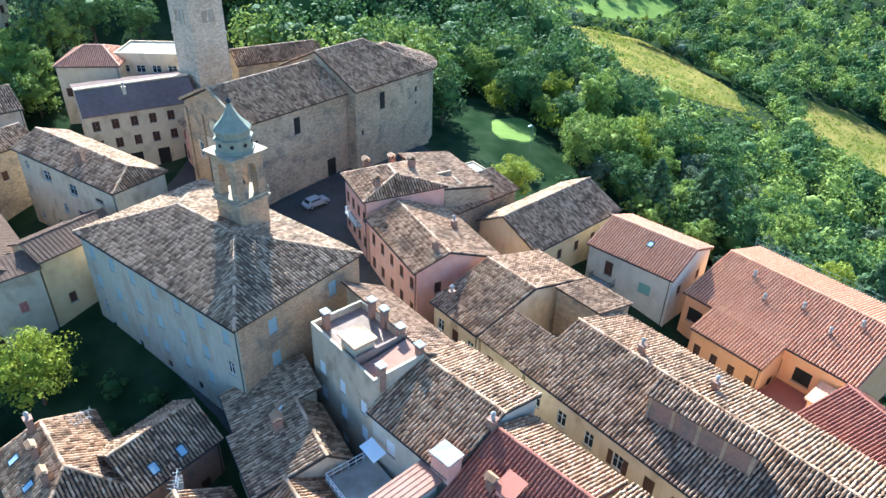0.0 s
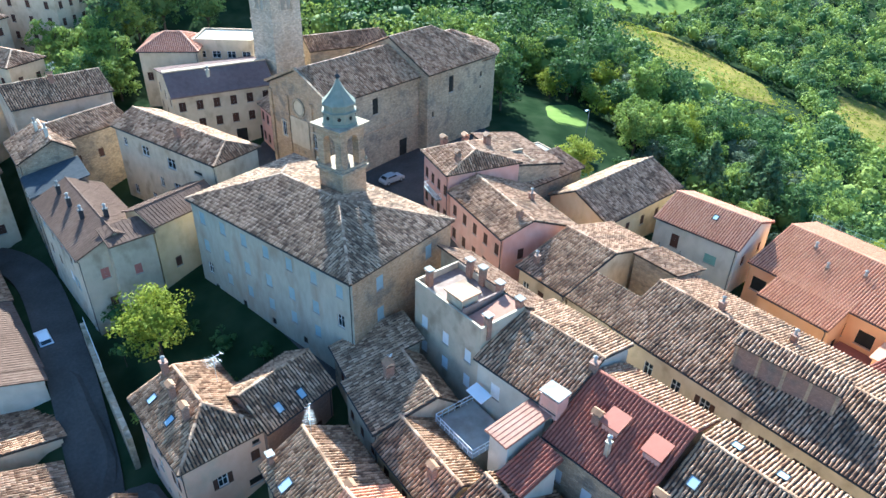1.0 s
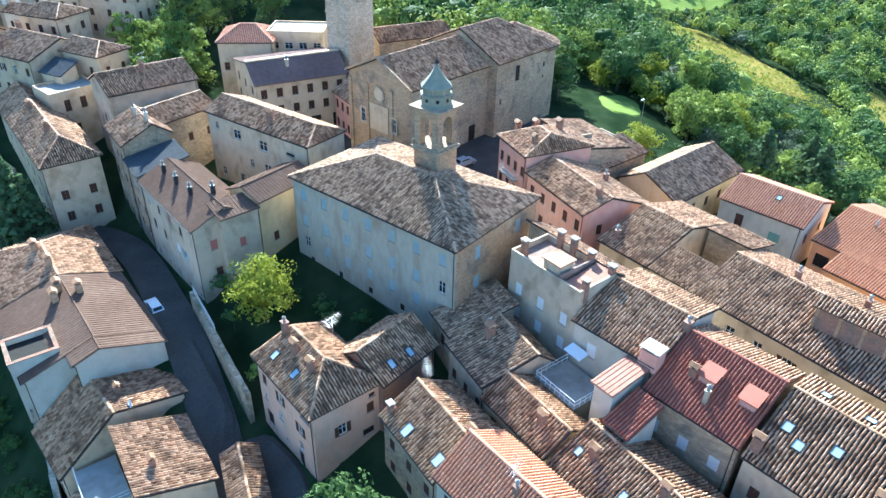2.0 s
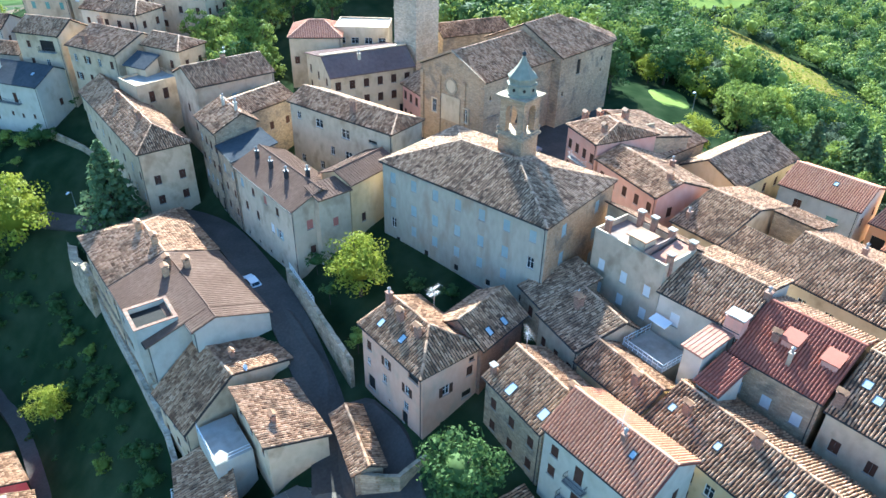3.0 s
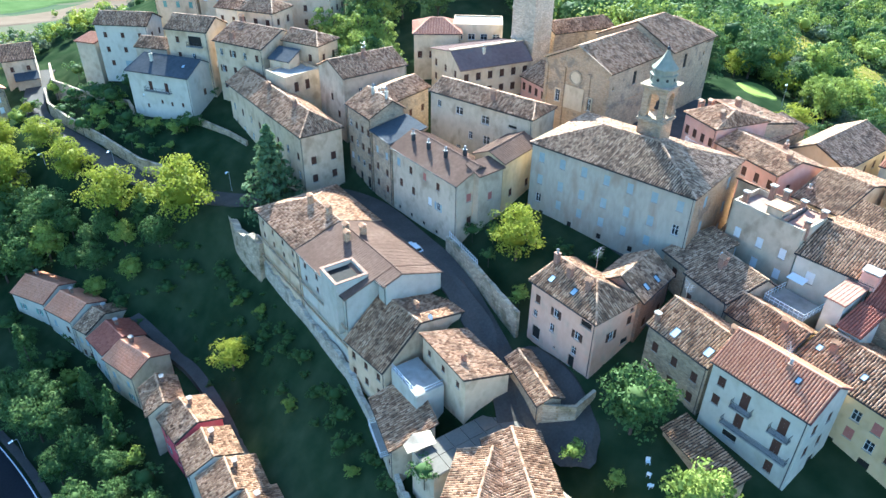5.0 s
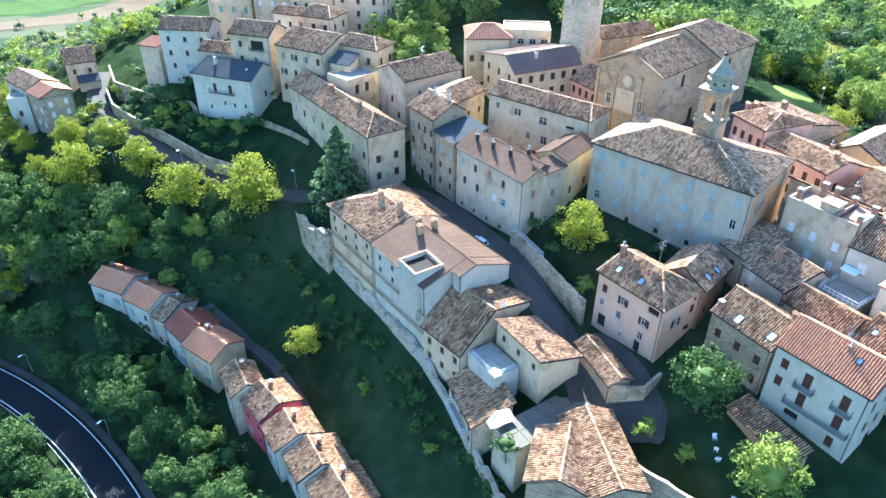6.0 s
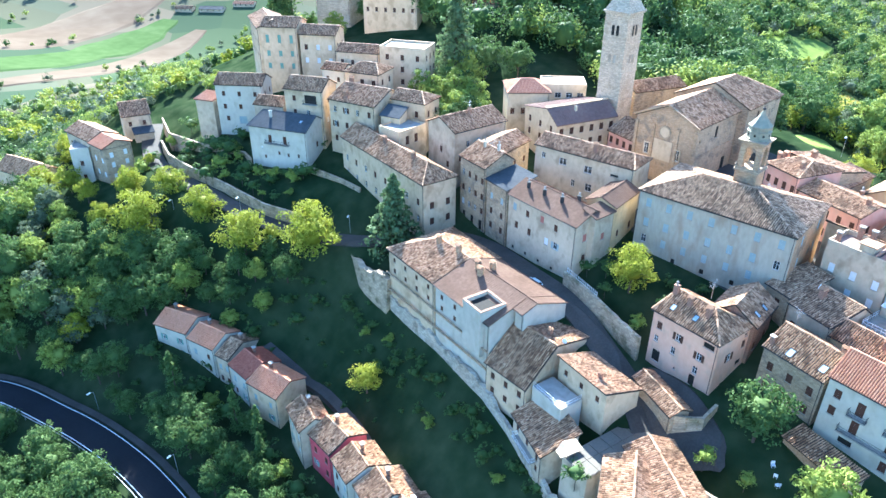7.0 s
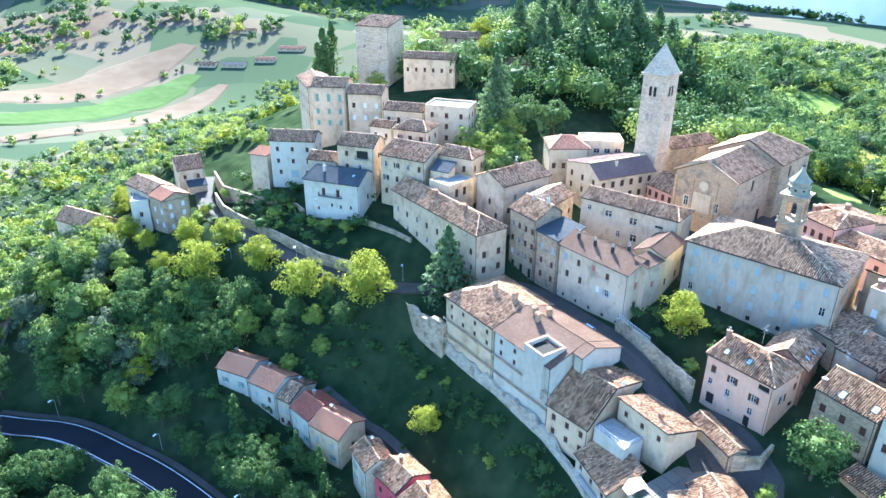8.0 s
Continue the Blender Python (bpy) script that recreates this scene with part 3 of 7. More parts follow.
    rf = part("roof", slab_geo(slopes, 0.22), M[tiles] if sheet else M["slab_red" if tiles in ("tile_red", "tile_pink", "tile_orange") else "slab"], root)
    if sheet:
        part("roof_rib", seam_geo(slopes), M[tiles], rf)
        rt = Geo()
        for p, q in ridges:
            rt.tube([p, q], 0.12)
        if ridges:
            part("ridge_cover", rt, M[tiles], rf)
    else:
        fields = [(slopes, tiles)] if tiles2 is None else [(slopes[:1] + slopes[2:], tiles), (slopes[1:2], tiles2)]
        for field, tl in fields:
            v, qd = tile_rows(field, row=row, loose=0.4 if tl in ("tile_red", "tile_pink", "tile_orange") else 1.0)
            ob = new("roof_tiles", raw_mesh("roof_tiles", v - np.array(root.location), qd, M[tl]))
            ob.parent = rf
            ob["kind"] = "stuff"
        if ridges:
            part("ridge_tiles", ridge_rows(ridges), M[tiles], rf)
    if gutters:
        gt = Geo()
        e0, e1 = slopes[0][0], slopes[0][1]
        off = -n * 0.08 - up * 0.14 if roof != "cross" else -d * 0.0 - up * 0.2
        gt.tube([e0 + off, e1 + off], 0.075)
        gt.tube([e1 + off - d * 0.5, P[1] - n * 0.08 - d * 0.3 + up * (z - 0.7), P[1] - n * 0.08 - d * 0.3 + up * base], 0.05)
        part("gutter", gt, M["iron"], root)
    return h


# ---- ground ----
SPOTS_TOWN = [(45, 85, 10), (30, 112, 8.5), (62, 98, 10), (85, 86, 9.5), (20, 48, 4), (4, 72, 4.5), (-5, 80, 3.4), (-9, 113, 1.2), (-10, 72, 0.2), (-5, 59, -2.8), (-4, 46, -3), (-12, 51, -4.2), (-7, 33, -4.6), (5, 12, -3.5), (32, 12, 1), (37, 40, 5), (60, 25, 3), (74, 42, 5), (12, 128, 9), (0, 160, 9), (-12, 182, 12)]
SPOTS_SLOPE = [(-26, 120, -7), (-31, 90, -13), (-33, 62, -17), (-34, 40, -18), (-30, 10, -20), (-36, 127, -10.5), (-45, 133, -12), (-39, 98, -20.0), (-46, 112, -26), (-46, 100, -26.5), (-43.5, 86, -26.5), (-57, 90, -30), (-62, 125, -30), (-80, 118, -35), (-92, 144, -35), (-110, 168, -35), (-76, 90, -36), (-92, 90, -42), (-120, 140, -44), (-51.4, 184.3, -3.2), (-53.5, 197, -3.2), (-47.2, 168.8, -3.1), (-42.4, 153.4, -3.0), (-44.5, 178, -0.6), (-37.5, 158, -0.8), (-64, 160, -15), (-62, 175, -10), (-40, 194, 1.6), (-30, 165, 1.2), (-33, 184, 3.5)]
SPOTS_WIDE = [(-58, 206, -4.6), (-44, 222, 0.6), (-30, 238, 2.2), (-70, 196, -8), (-66, 192, -6), (-90, 235, -18), (-110, 203, -21), (-80, 310, -35), (-40, 250, 2), (20, 230, 20), (78, 196, 30), (105, 222, 38), (110, 188, 38), (136, 182, 24), (60, 245, 28), (100, 140, 6), (120, 95, 2), (105, 60, -4), (125, 30, -16), (160, 60, -30), (184, 138, -13), (262, 147, -33), (232, 95, -34), (291, 220, -28), (190, 20, -42), (330, 100, -58), (300, 180, -36), (350, 150, -45), (400, 240, -26), (470, 330, -26), (385, 300, -8), (185, 230, -8), (60, 310, 5), (0, 480, -60), (-200, 300, -60), (-220, 100, -70), (-100, -60, -50), (60, -60, -25), (250, -60, -60), (520, 200, -70), (250, 450, -50)]
spots = np.array(SPOTS_TOWN + SPOTS_SLOPE + SPOTS_WIDE, float)
dist = np.linalg.norm(spots[:, None, :2] - spots[None, :, :2], axis=2)
weights = np.linalg.solve(dist - np.eye(len(spots)) * 1.5, spots[:, 2] + 20)


def ground_at(x, y):
    """Height of the land."""
    x, y = np.asarray(x, float), np.asarray(y, float)
    r = np.sqrt((x[..., None] - spots[:, 0]) ** 2 + (y[..., None] - spots[:, 1]) ** 2)
    near = r @ weights - 20
    far = -75 + 22 * np.sin(x / 190 + 0.7) * np.cos(y / 230 + 0.4) + 14 * np.sin((x + 0.6 * y) / 110) + np.clip((y - 900) * 0.05, 0, 130)
    q = np.clip((np.hypot(x - 60, y - 120) - 420) / 260, 0, 1)
    q = q * q * (3 - 2 * q)
    return near * (1 - q) + far * q


def gz(x, y):
    return float(ground_at(x, y))


def spread(lo, hi, fine, reach):
    """Even steps from lo to hi, then growing ones out to reach."""
    mid = list(np.arange(lo, hi + 0.1, fine))
    out, s = [], fine
    x = 0.0
    while x < reach:
        s *= 1.1
        x += s
        out.append(x)
    return np.array([lo - q for q in reversed(out)] + mid + [hi + q for q in out])


ROAD = [(-190, 205), (-150, 194), (-112, 167), (-94.5, 144.5), (-82, 117), (-76, 88), (-74, 50), (-80, 0)]
LANE = [(-47, 224), (-51.5, 212), (-53.5, 197), (-51.4, 184.3), (-47.2, 168.8), (-42.6, 153.4), (-37.6, 144), (-30.5, 134), (-21.5, 123.5), (-13, 115), (-8, 102), (-8, 84), (-9, 70), (-11, 58), (-17, 44), (-20, 25)]
TRACK = [(-50.5, 124), (-46.4, 112), (-44.6, 102), (-44.2, 90), (-44.8, 76), (-45.6, 58)]
TRACK2 = [(-96, 268), (-92, 250), (-101, 225), (-110, 203), (-122, 180)]


def smooth_line(pts, step=2.0):
    """Points along a soft curve through pts."""
    out = []
    for i in range(len(pts) - 1):
        p0, p1, p2, p3 = (Vector((*pts[max(0, min(len(pts) - 1, i + k))][:2], 0)) for k in (-1, 0, 1, 2))
        n = max(2, int((p2 - p1).length / step))
        for k in range(n):
            t = k / n
            out.append(0.5 * ((2 * p1) + (p2 - p0) * t + (2 * p0 - 5 * p1 + 4 * p2 - p3) * t * t + (3 * p1 - p0 - 3 * p2 + p3) * t ** 3))
    out.append(Vector((*pts[-1][:2], 0)))
    return out


gx, gy = spread(-130, 110, 2.2, 4200), spread(-20, 240, 2.2, 4200)
X, Y = np.meshgrid(gx, gy)
Z = ground_at(X, Y)
for line, half in ((ROAD, 5.4), (LANE, 3.0), (TRACK2, 2.6)):
    pts = np.array([tuple(q) for q in smooth_line(line, 2.0)])
    zz = ground_at(pts[:, 0], pts[:, 1])
    sel = (X > -210) & (X < 60) & (Y > -60) & (Y < 300)
    dd = np.hypot(X[sel][:, None] - pts[:, 0], Y[sel][:, None] - pts[:, 1])
    k = dd.argmin(1)
    f = np.clip((dd.min(1) - half - 1.5) / 5.0, 0, 1)
    Z[sel] = (zz[k] - 0.25) * (1 - f) + Z[sel] * f
idx = np.arange(X.size).reshape(X.shape)
quads = np.stack([idx[:-1, :-1], idx[:-1, 1:], idx[1:, 1:], idx[1:, :-1]], -1).reshape(-1, 4)
ground = new("ground", raw_mesh("ground", np.stack([X, Y, Z], -1).reshape(-1, 3), quads, M["ground"]))
ground.data.polygons.foreach_set("use_smooth", np.ones(len(quads), dtype=bool))
tagged(ground, "green hillside ground of grass and undergrowth", "ground", kind="structure")


def strip(name, pts, offs, material, label, category, lift=0.08, step=2.0, kind="structure", skirt=1.5):
    """A draped band between two side offsets of a line, on the land; one level across."""
    line = smooth_line(pts, step)
    g = Geo()
    prev = None
    for i, p in enumerate(line):
        d = (line[min(i + 1, len(line) - 1)] - line[max(i - 1, 0)]).normalized()
        n = Vector((-d.y, d.x, 0))
        z = gz(p.x, p.y)
        row = [p + n * offs[0] + Vector((0, 0, z + lift)), p + n * offs[1] + Vector((0, 0, z + lift))]
        row = [row[0] - Vector((0, 0, skirt)), *row, row[1] - Vector((0, 0, skirt))]
        if prev:
            for k in range(3):
                g.poly([prev[k], row[k], row[k + 1], prev[k + 1]])
        prev = row
    ob = new(name, to_mesh(name, g, M[material]))
    return tagged(ob, label, category, kind=kind)


def patch(name, cx, cy, rx, ry, turn, material, label, category, lift=0.1, wob=0.25, n=28):
    """A draped patch of ground with an uneven edge."""
    g = Geo()
    c, s = math.cos(turn), math.sin(turn)
    rings = []
    for k in range(1, 9):
        ring = []
        for i in range(n):
            a = math.tau * i / n
            e = 1 + wob * noise.noise(Vector((math.cos(a) * 1.5, math.sin(a) * 1.5, cx * 0.37 + cy)))
            u, v = math.cos(a) * rx * e * k / 8, math.sin(a) * ry * e * k / 8
            x, y = cx + u * c - v * s, cy + u * s + v * c
            ring.append((x, y, gz(x, y) + lift - (0.5 if k == 8 else 0)))
        rings.append(ring)
    g.poly(rings[0])
    for r0, r1 in zip(rings[:-1], rings[1:]):
        for i in range(n):
            j = (i + 1) % n
            g.poly([r0[i], r1[i], r1[j], r0[j]])
    ob = new(name, to_mesh(name, g, M[material]))
    return tagged(ob, label, category, kind="structure")


strip("road", ROAD, (-3.2, 3.2), "asphalt", "dark asphalt road with white edge lines below the town", "road", lift=0.12)
for o in (-2.9, 2.9):
    strip("road_line", ROAD, (o - 0.09, o + 0.09), "paint_white", "white painted edge line on the asphalt road", "road line", lift=0.128, skirt=0.002)
strip("pavement", ROAD, (3.6, 5.0), "paving", "grey pavement with guard kerb along the road", "pavement", lift=0.25)
strip("lane", LANE, (-2.6, 2.6), "paving", "grey stone-paved lane through the old town", "lane", lift=0.1)
strip("path", TRACK, (-1.3, 1.3), "paving", "narrow grey lane behind the row of cottages", "path", lift=0.7, skirt=3.0)
strip("path", TRACK2, (-2.2, 2.2), "gravel", "pale gravel track on the hillside", "path")
patch("lane_corner", -11.5, 72, 4.0, 13, 0.06, "paving", "grey paving beside the long house", "pavement", lift=0.16)
patch("lane_corner", -9.0, 49, 4.5, 10, -0.25, "paving", "grey paving below the pink house", "pavement", lift=0.16)
patch("piazza", 46, 90, 24, 20, 0.3, "paving", "grey stone paving of the church square", "pavement", lift=0.2)
patch("park_lawn", 91.5, 91.0, 10.0, 5.2, 0.64, "lawn", "bright green park lawn beside the church", "lawn", lift=0.14)



def drape(name, pts, half, material, label, category, lift=0.5, cols=10, step=8.0):
    """A wide band of land along a line, following the ground."""
    line = smooth_line(pts, step)
    g = Geo()
    prev = None
    for i, p in enumerate(line):
        d = (line[min(i + 1, len(line) - 1)] - line[max(i - 1, 0)]).normalized()
        n = Vector((-d.y, d.x, 0))
        w = half * (1 + (0.12 if material in ('crop', 'lawn') else 0.35) * noise.noise(Vector((p.x * 0.03, p.y * 0.03, 2.0)))) * min(1, 0.3 + 2.5 * min(i, len(line) - 1 - i) / len(line))
        row = []
        for k in range(cols + 1):
            q = p + n * w * (2 * k / cols - 1)
            row.append(Vector((q.x, q.y, gz(q.x, q.y) + (lift if 0 < k < cols and 0 < i < len(line) - 1 else -0.6))))
        if prev:
            for k in range(cols):
                g.poly([prev[k], row[k], row[k + 1], prev[k + 1]])
        prev = row
    ob = new(name, to_mesh(name, g, M[material]))
    ob.data.polygons.foreach_set("use_smooth", np.ones(len(g.f), dtype=bool))
    return tagged(ob, label, category, kind="structure")


drape("meadow", [(272, 217), (264, 202), (250, 174), (242, 150), (236, 126)], 40, "meadow", "sunlit dry grass meadow on the hillside", "meadow", 0.7)
drape("meadow", [(334, 134), (314, 108), (292, 86), (274, 62)], 33, "meadow", "lower part of the dry grass meadow", "meadow", 0.7)
drape("field", [(276, 250), (300, 243), (326, 238), (356, 236)], 20, "lawn", "bright green field beyond the woods", "field", 0.8)
drape("field", [(-130, 690), (-60, 735), (20, 805), (110, 885)], 30, "field_green", "long green crop field in the valley", "field", 1.2)
drape("field", [(-160, 790), (-60, 850), (40, 920), (130, 980)], 44, "crop", "pale ploughed field in the valley", "field", 1.2)
drape("field", [(-110, 640), (-20, 690), (60, 765), (130, 835)], 22, "crop", "narrow strip of pale stubble field", "field", 1.1)
drape("field", [(660, 590), (730, 600), (800, 590)], 40, "crop", "pale pink ploughed field on a far slope", "field", 1.5)
drape("field", [(-150, 1120), (-40, 1110), (80, 1140)], 50, "crop", "pale ploughed field on the far hills", "field", 1.5)
drape("old_town_pavement", [(60, 125), (45, 95), (36, 60), (36, 30), (34, 0)], 26, "paving", "grey stone paving of the old town streets", "pavement", 0.12, 16, 4.0)


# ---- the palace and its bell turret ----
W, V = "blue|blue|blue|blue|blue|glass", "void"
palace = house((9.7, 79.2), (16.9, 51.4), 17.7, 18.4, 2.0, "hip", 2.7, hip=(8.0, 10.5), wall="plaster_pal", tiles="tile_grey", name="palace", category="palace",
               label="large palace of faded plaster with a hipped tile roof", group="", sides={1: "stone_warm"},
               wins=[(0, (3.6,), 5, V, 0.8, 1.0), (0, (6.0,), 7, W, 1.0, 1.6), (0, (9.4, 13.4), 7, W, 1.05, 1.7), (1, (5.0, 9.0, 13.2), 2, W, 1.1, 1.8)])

def bell_turret():
    c = Vector((25.8, 67.9, 0))
    d, n = palace["d"], palace["n"]
    t = thing("bell_turret", (c.x, c.y, 19.0), "brick bell turret with a grey-green ogee spire on the palace roof", "bell turret")
    def box(g, z0, z1, w):
        g.bar((c.x, c.y, z0), w, w, z1 - z0, (d.x, d.y))
    g = Geo()
    box(g, 17.5, 22.9, 4.0)
    part("base", g, M["stone_warm"], t)
    g = Geo()
    box(g, 22.9, 23.25, 4.6)
    box(g, 23.25, 23.6, 4.2)
    part("lower_cornice", g, M["stone"], t)
    # belfry: four piers with an arch over each opening
    for sx in (-1, 1):
        for sy in (-1, 1):
            g = Geo()
            q = c + d * sx * 1.45 + n * sy * 1.45
            g.bar((q.x, q.y, 23.6), 1.0, 1.0, 3.0, (d.x, d.y))
            part("pier", g, M["stone_warm"], t)
    for ax, ay in ((d, n), (-d, -n), (n, -d), (-n, d)):
        g = Geo()
        pts = [(-1.95, 26.6)] + [(-0.95, 26.6)] + [(-0.95 * math.cos(math.pi * k / 8), 26.6 + 0.95 * math.sin(math.pi * k / 8)) for k in range(1, 8)] + [(0.95, 26.6), (1.95, 26.6), (1.95, 28.1), (-1.95, 28.1)]
        f0 = [c + ax * 1.95 + ay * u + Vector((0, 0, z)) for u, z in pts]
        f1 = [p - ax * 0.9 for p in f0]
        for i in range(1, 10):
            g.poly([f0[i], f0[i + 1] if i < 9 else f0[9], Vector((*(f0[i + 1] if i < 9 else f0[9])[:2], 28.1)), Vector((*f0[i][:2], 28.1))]) if i < 9 else None
            if i < 9:
                g.poly([f0[i], f1[i], f1[i + 1], f0[i + 1]])
        g.poly([f0[0], f0[1], Vector((*f0[1][:2], 28.1)), Vector((*f0[0][:2], 28.1))])
        g.poly([f0[9], f0[10], Vector((*f0[10][:2], 28.1)), Vector((*f0[9][:2], 28.1))])
        part("arch", g, M["stone_warm"], t)
    g = Geo()
    g.rings((c.x, c.y, 24.6), [(0.62, 0), (0.6, 0.1), (0.42, 0.5), (0.36, 1.0), (0.2, 1.25), (0.08, 1.4)], 16)
    part("bell", g, M["iron"], t, "dark bronze bell")
    g = Geo()
    box(g, 28.1, 28.35, 4.2)
    box(g, 28.35, 28.55, 4.6)
    box(g, 28.55, 28.75, 5.0)
    part("cornice", g, M["stone"], t)
    turn = math.atan2(d.y, d.x) + math.pi / 8
    g = Geo()
    g.rings((c.x, c.y, 28.75), [(2.2, 0), (2.2, 0.25), (2.05, 0.32), (1.95, 1.3), (2.15, 1.4), (2.15, 1.55), (1.85, 1.62), (1.85, 2.2), (2.02, 2.3), (2.02, 2.46)], 8, turn)
    part("drum", g, M["lead"], t, "octagonal drum of weathered grey-green stone")
    for k in range(8):
        a = math.atan2(d.y, d.x) + k * math.pi / 4
        g = Geo()
        o = Vector((math.cos(a), math.sin(a), 0))
        e = Vector((-o.y, o.x, 0))
        m0 = c + o * 1.87 + Vector((0, 0, 29.65))
        f0 = [m0 + o * 0.02 + e * (0.22 * math.cos(math.tau * q / 10)) + Vector((0, 0, 0.22 * math.sin(math.tau * q / 10))) for q in range(10)]
        g.poly(f0)
        for q in range(10):
            g.poly([f0[q], f0[(q + 1) % 10], f0[(q + 1) % 10] - o * 0.3, f0[q] - o * 0.3])
        # a near-black disc on the drum; the hole's shade is its colour
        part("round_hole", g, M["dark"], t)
    g = Geo()
    g.rings((c.x, c.y, 31.2), [(2.1, 0), (1.95, 0.2), (1.4, 0.75), (0.9, 1.35), (0.5, 2.0), (0.24, 2.6), (0.14, 2.8)], 8, turn)
    part("spire", g, M["lead"], t, "grey-green tiled ogee spire")
    g = Geo()
    g.rings((c.x, c.y, 33.9), [(0.1, 0), (0.24, 0.1), (0.32, 0.3), (0.2, 0.5), (0.06, 0.6), (0.04, 1.0)], 10)
    part("finial", g, M["iron"], t)
    for sx in (-1, 1):
        for sy in (-1, 1):
            q = c + d * sx * 2.05 + n * sy * 2.05
            g = Geo()
            g.rings((q.x, q.y, 23.6), [(0.2, 0), (0.1, 0.15), (0.26, 0.4), (0.1, 0.62), (0.04, 0.75)], 8)
            part("corner_ball", g, M["stone"], t)

bell_turret()

# ---- the church and its tower ----
def church():
    d = Vector((0.982, 0.19, 0))
    n = Vector((-0.19, 0.982, 0))
    fr = Vector((34.5, 86.6, 0))
    def at(u, v):
        q = fr + d * u + n * v
        return (q.x, q.y)
    house(at(-0.3, -0.4), at(19.4, -0.4), 15.3, 23.2, 6.0, "gable", 3.6, wall="stone", tiles="tile_old", name="church_nave", category="church", group="", gutters=False,
          label="brick and stone church nave with a tiled gable roof", spots=[(0, 0.48, 13.2, V, 1.2, 2.6), (0, 0.8, 3.8, V, 1.8, 3.4), (0, 0.1, 13.6, V, 0.5, 0.8)])
    house(at(18.8, -2.4), at(36.6, -2.4), 18.8, 23.8, 6.0, "hip", 4.4, hip=(0, 7.4), ridge=9.2, wall="stone", tiles="tile_old", name="church_transept", category="church", group="", gutters=False,
          label="tall stone church transept with a tiled roof", spots=[(0, 0.34, 13.5, V, 1.2, 2.8), (0, 0.8, 14.4, V, 0.6, 0.9), (0, 0.08, 10.2, V, 0.5, 0.9), (0, 0.8, 12.2, V, 0.4, 0.6)])
    # round apse
    c = at(34.6, 6.9)
    t = thing("church_apse", (*c, 6.0), "round stone church apse with a half-cone tile roof", "church")
    g = Geo()
    g.rings((*c, 6.0), [(8.4, 0), (8.4, 16.4), (8.7, 16.5), (8.7, 17.0)], 32)
    part("wall", g, M["stone"], t)
    g = Geo()
    g.rings((*c, 22.96), [(9.0, 0), (9.0, 0.12), (0.4, 3.6)], 32)
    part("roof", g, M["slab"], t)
    # its tiles lie in rings of fans
    v, q = tile_rows([[Vector((c[0] + 9.0 * math.cos(a), c[1] + 9.0 * math.sin(a), 23.1)), Vector((c[0] + 9.0 * math.cos(a + math.tau / 32), c[1] + 9.0 * math.sin(a + math.tau / 32), 23.1)), Vector((*c, 26.6))] for a in (math.tau * k / 32 for k in range(32))])
    ob = new("roof_tiles", raw_mesh("roof_tiles", v - np.array(t.location), q, M["tile_old"]))
    ob.parent = t
    ob["kind"] = "stuff"
    # facade mouldings: cornice, round window, lower wing
    f = thing("church_facade", (*at(-0.2, 7.2), 8.0), "flat brick church front with a blind round window", "church front")
    g = Geo()
    lo, hi = 23.1, 26.8
    for v0, v1, z0, z1 in ((-0.6, 7.25, lo, hi), (7.25, 15.1, hi, lo)):
        a, b = Vector((*at(-0.3, v0), z0)), Vector((*at(-0.3, v1), z1))
        g.box(a, b - a, -d * 0.35, Vector((0, 0, 0.4)))
    part("cornice", g, M["stone_warm"], f)
    g = Geo()
    e = Vector((*at(-0.2, 7.25), 20.8))
    for k in range(20):
        a0, a1 = math.tau * k / 20, math.tau * (k + 1) / 20
        p = [e + n * (r * math.cos(a)) + Vector((0, 0, r * math.sin(a))) for r, a in ((1.5, a0), (1.5, a1), (1.15, a1), (1.15, a0))]
        for off in (0.2,):
            g.poly([q - d * off for q in p])
            g.poly([p[0], p[1], p[1] - d * off, p[0] - d * off])
            g.poly([p[2], p[3], p[3] - d * off, p[2] - d * off])
    part("round_moulding", g, M["stone"], f)
    g = Geo()
    g.poly([e - d * 0.08 + n * (1.15 * math.cos(math.tau * k / 20)) + Vector((0, 0, 1.15 * math.sin(math.tau * k / 20))) for k in range(20)])
    part("round_panel", g, M["plaster_cream"], f)
    g = Geo()
    for v in (0.0, 4.2, 10.0, 14.2):
        q = at(-0.3, v)
        g.bar((*q, 8.0), 0.3, 0.7, 14.2, (d.x, d.y))
    part("pilaster", g, M["stone_warm"], f)
    g = Geo()
    up = Vector((0, 0, 1))
    pts = [Vector((*at(-0.18, v), z)) for v, z in ((0.05, 6.0), (14.45, 6.0), (14.45, 23.0), (7.25, 26.4), (0.05, 23.0))]
    g.poly(list(reversed(pts)))
    part("brick_front", g, M["stone_warm"], f)
    for v in (3.6, 11.0):
        q = Vector((*at(-0.42, v), 15.2))
        put_window(f, q, n, "glass", 1.1, 2.4)
        g = Geo()
        for o, sx, sz in (((-0.75, -0.2), 1.5, 0.2), ((-0.75, 2.4), 1.5, 0.25), ((-0.75, 0.0), 0.2, 2.4), ((0.55, 0.0), 0.2, 2.4)):
            g.box(q + n * o[0] + up * o[1] - d * 0.06, n * sx, d * 0.3, up * sz)
        part("window_surround", g, M["plaster_cream"], f)
    g = Geo()
    g.box(Vector((*at(-0.34, 5.0), 14.4)), n * 4.5, d * 0.2, up * 4.6)
    part("blind_panel", g, M["plaster_cream"], f)
    # string course along the side
    b = thing("string_course", (*at(9.0, -0.1), 16.4), "thin stone string course on the church side wall", "moulding")
    g = Geo()
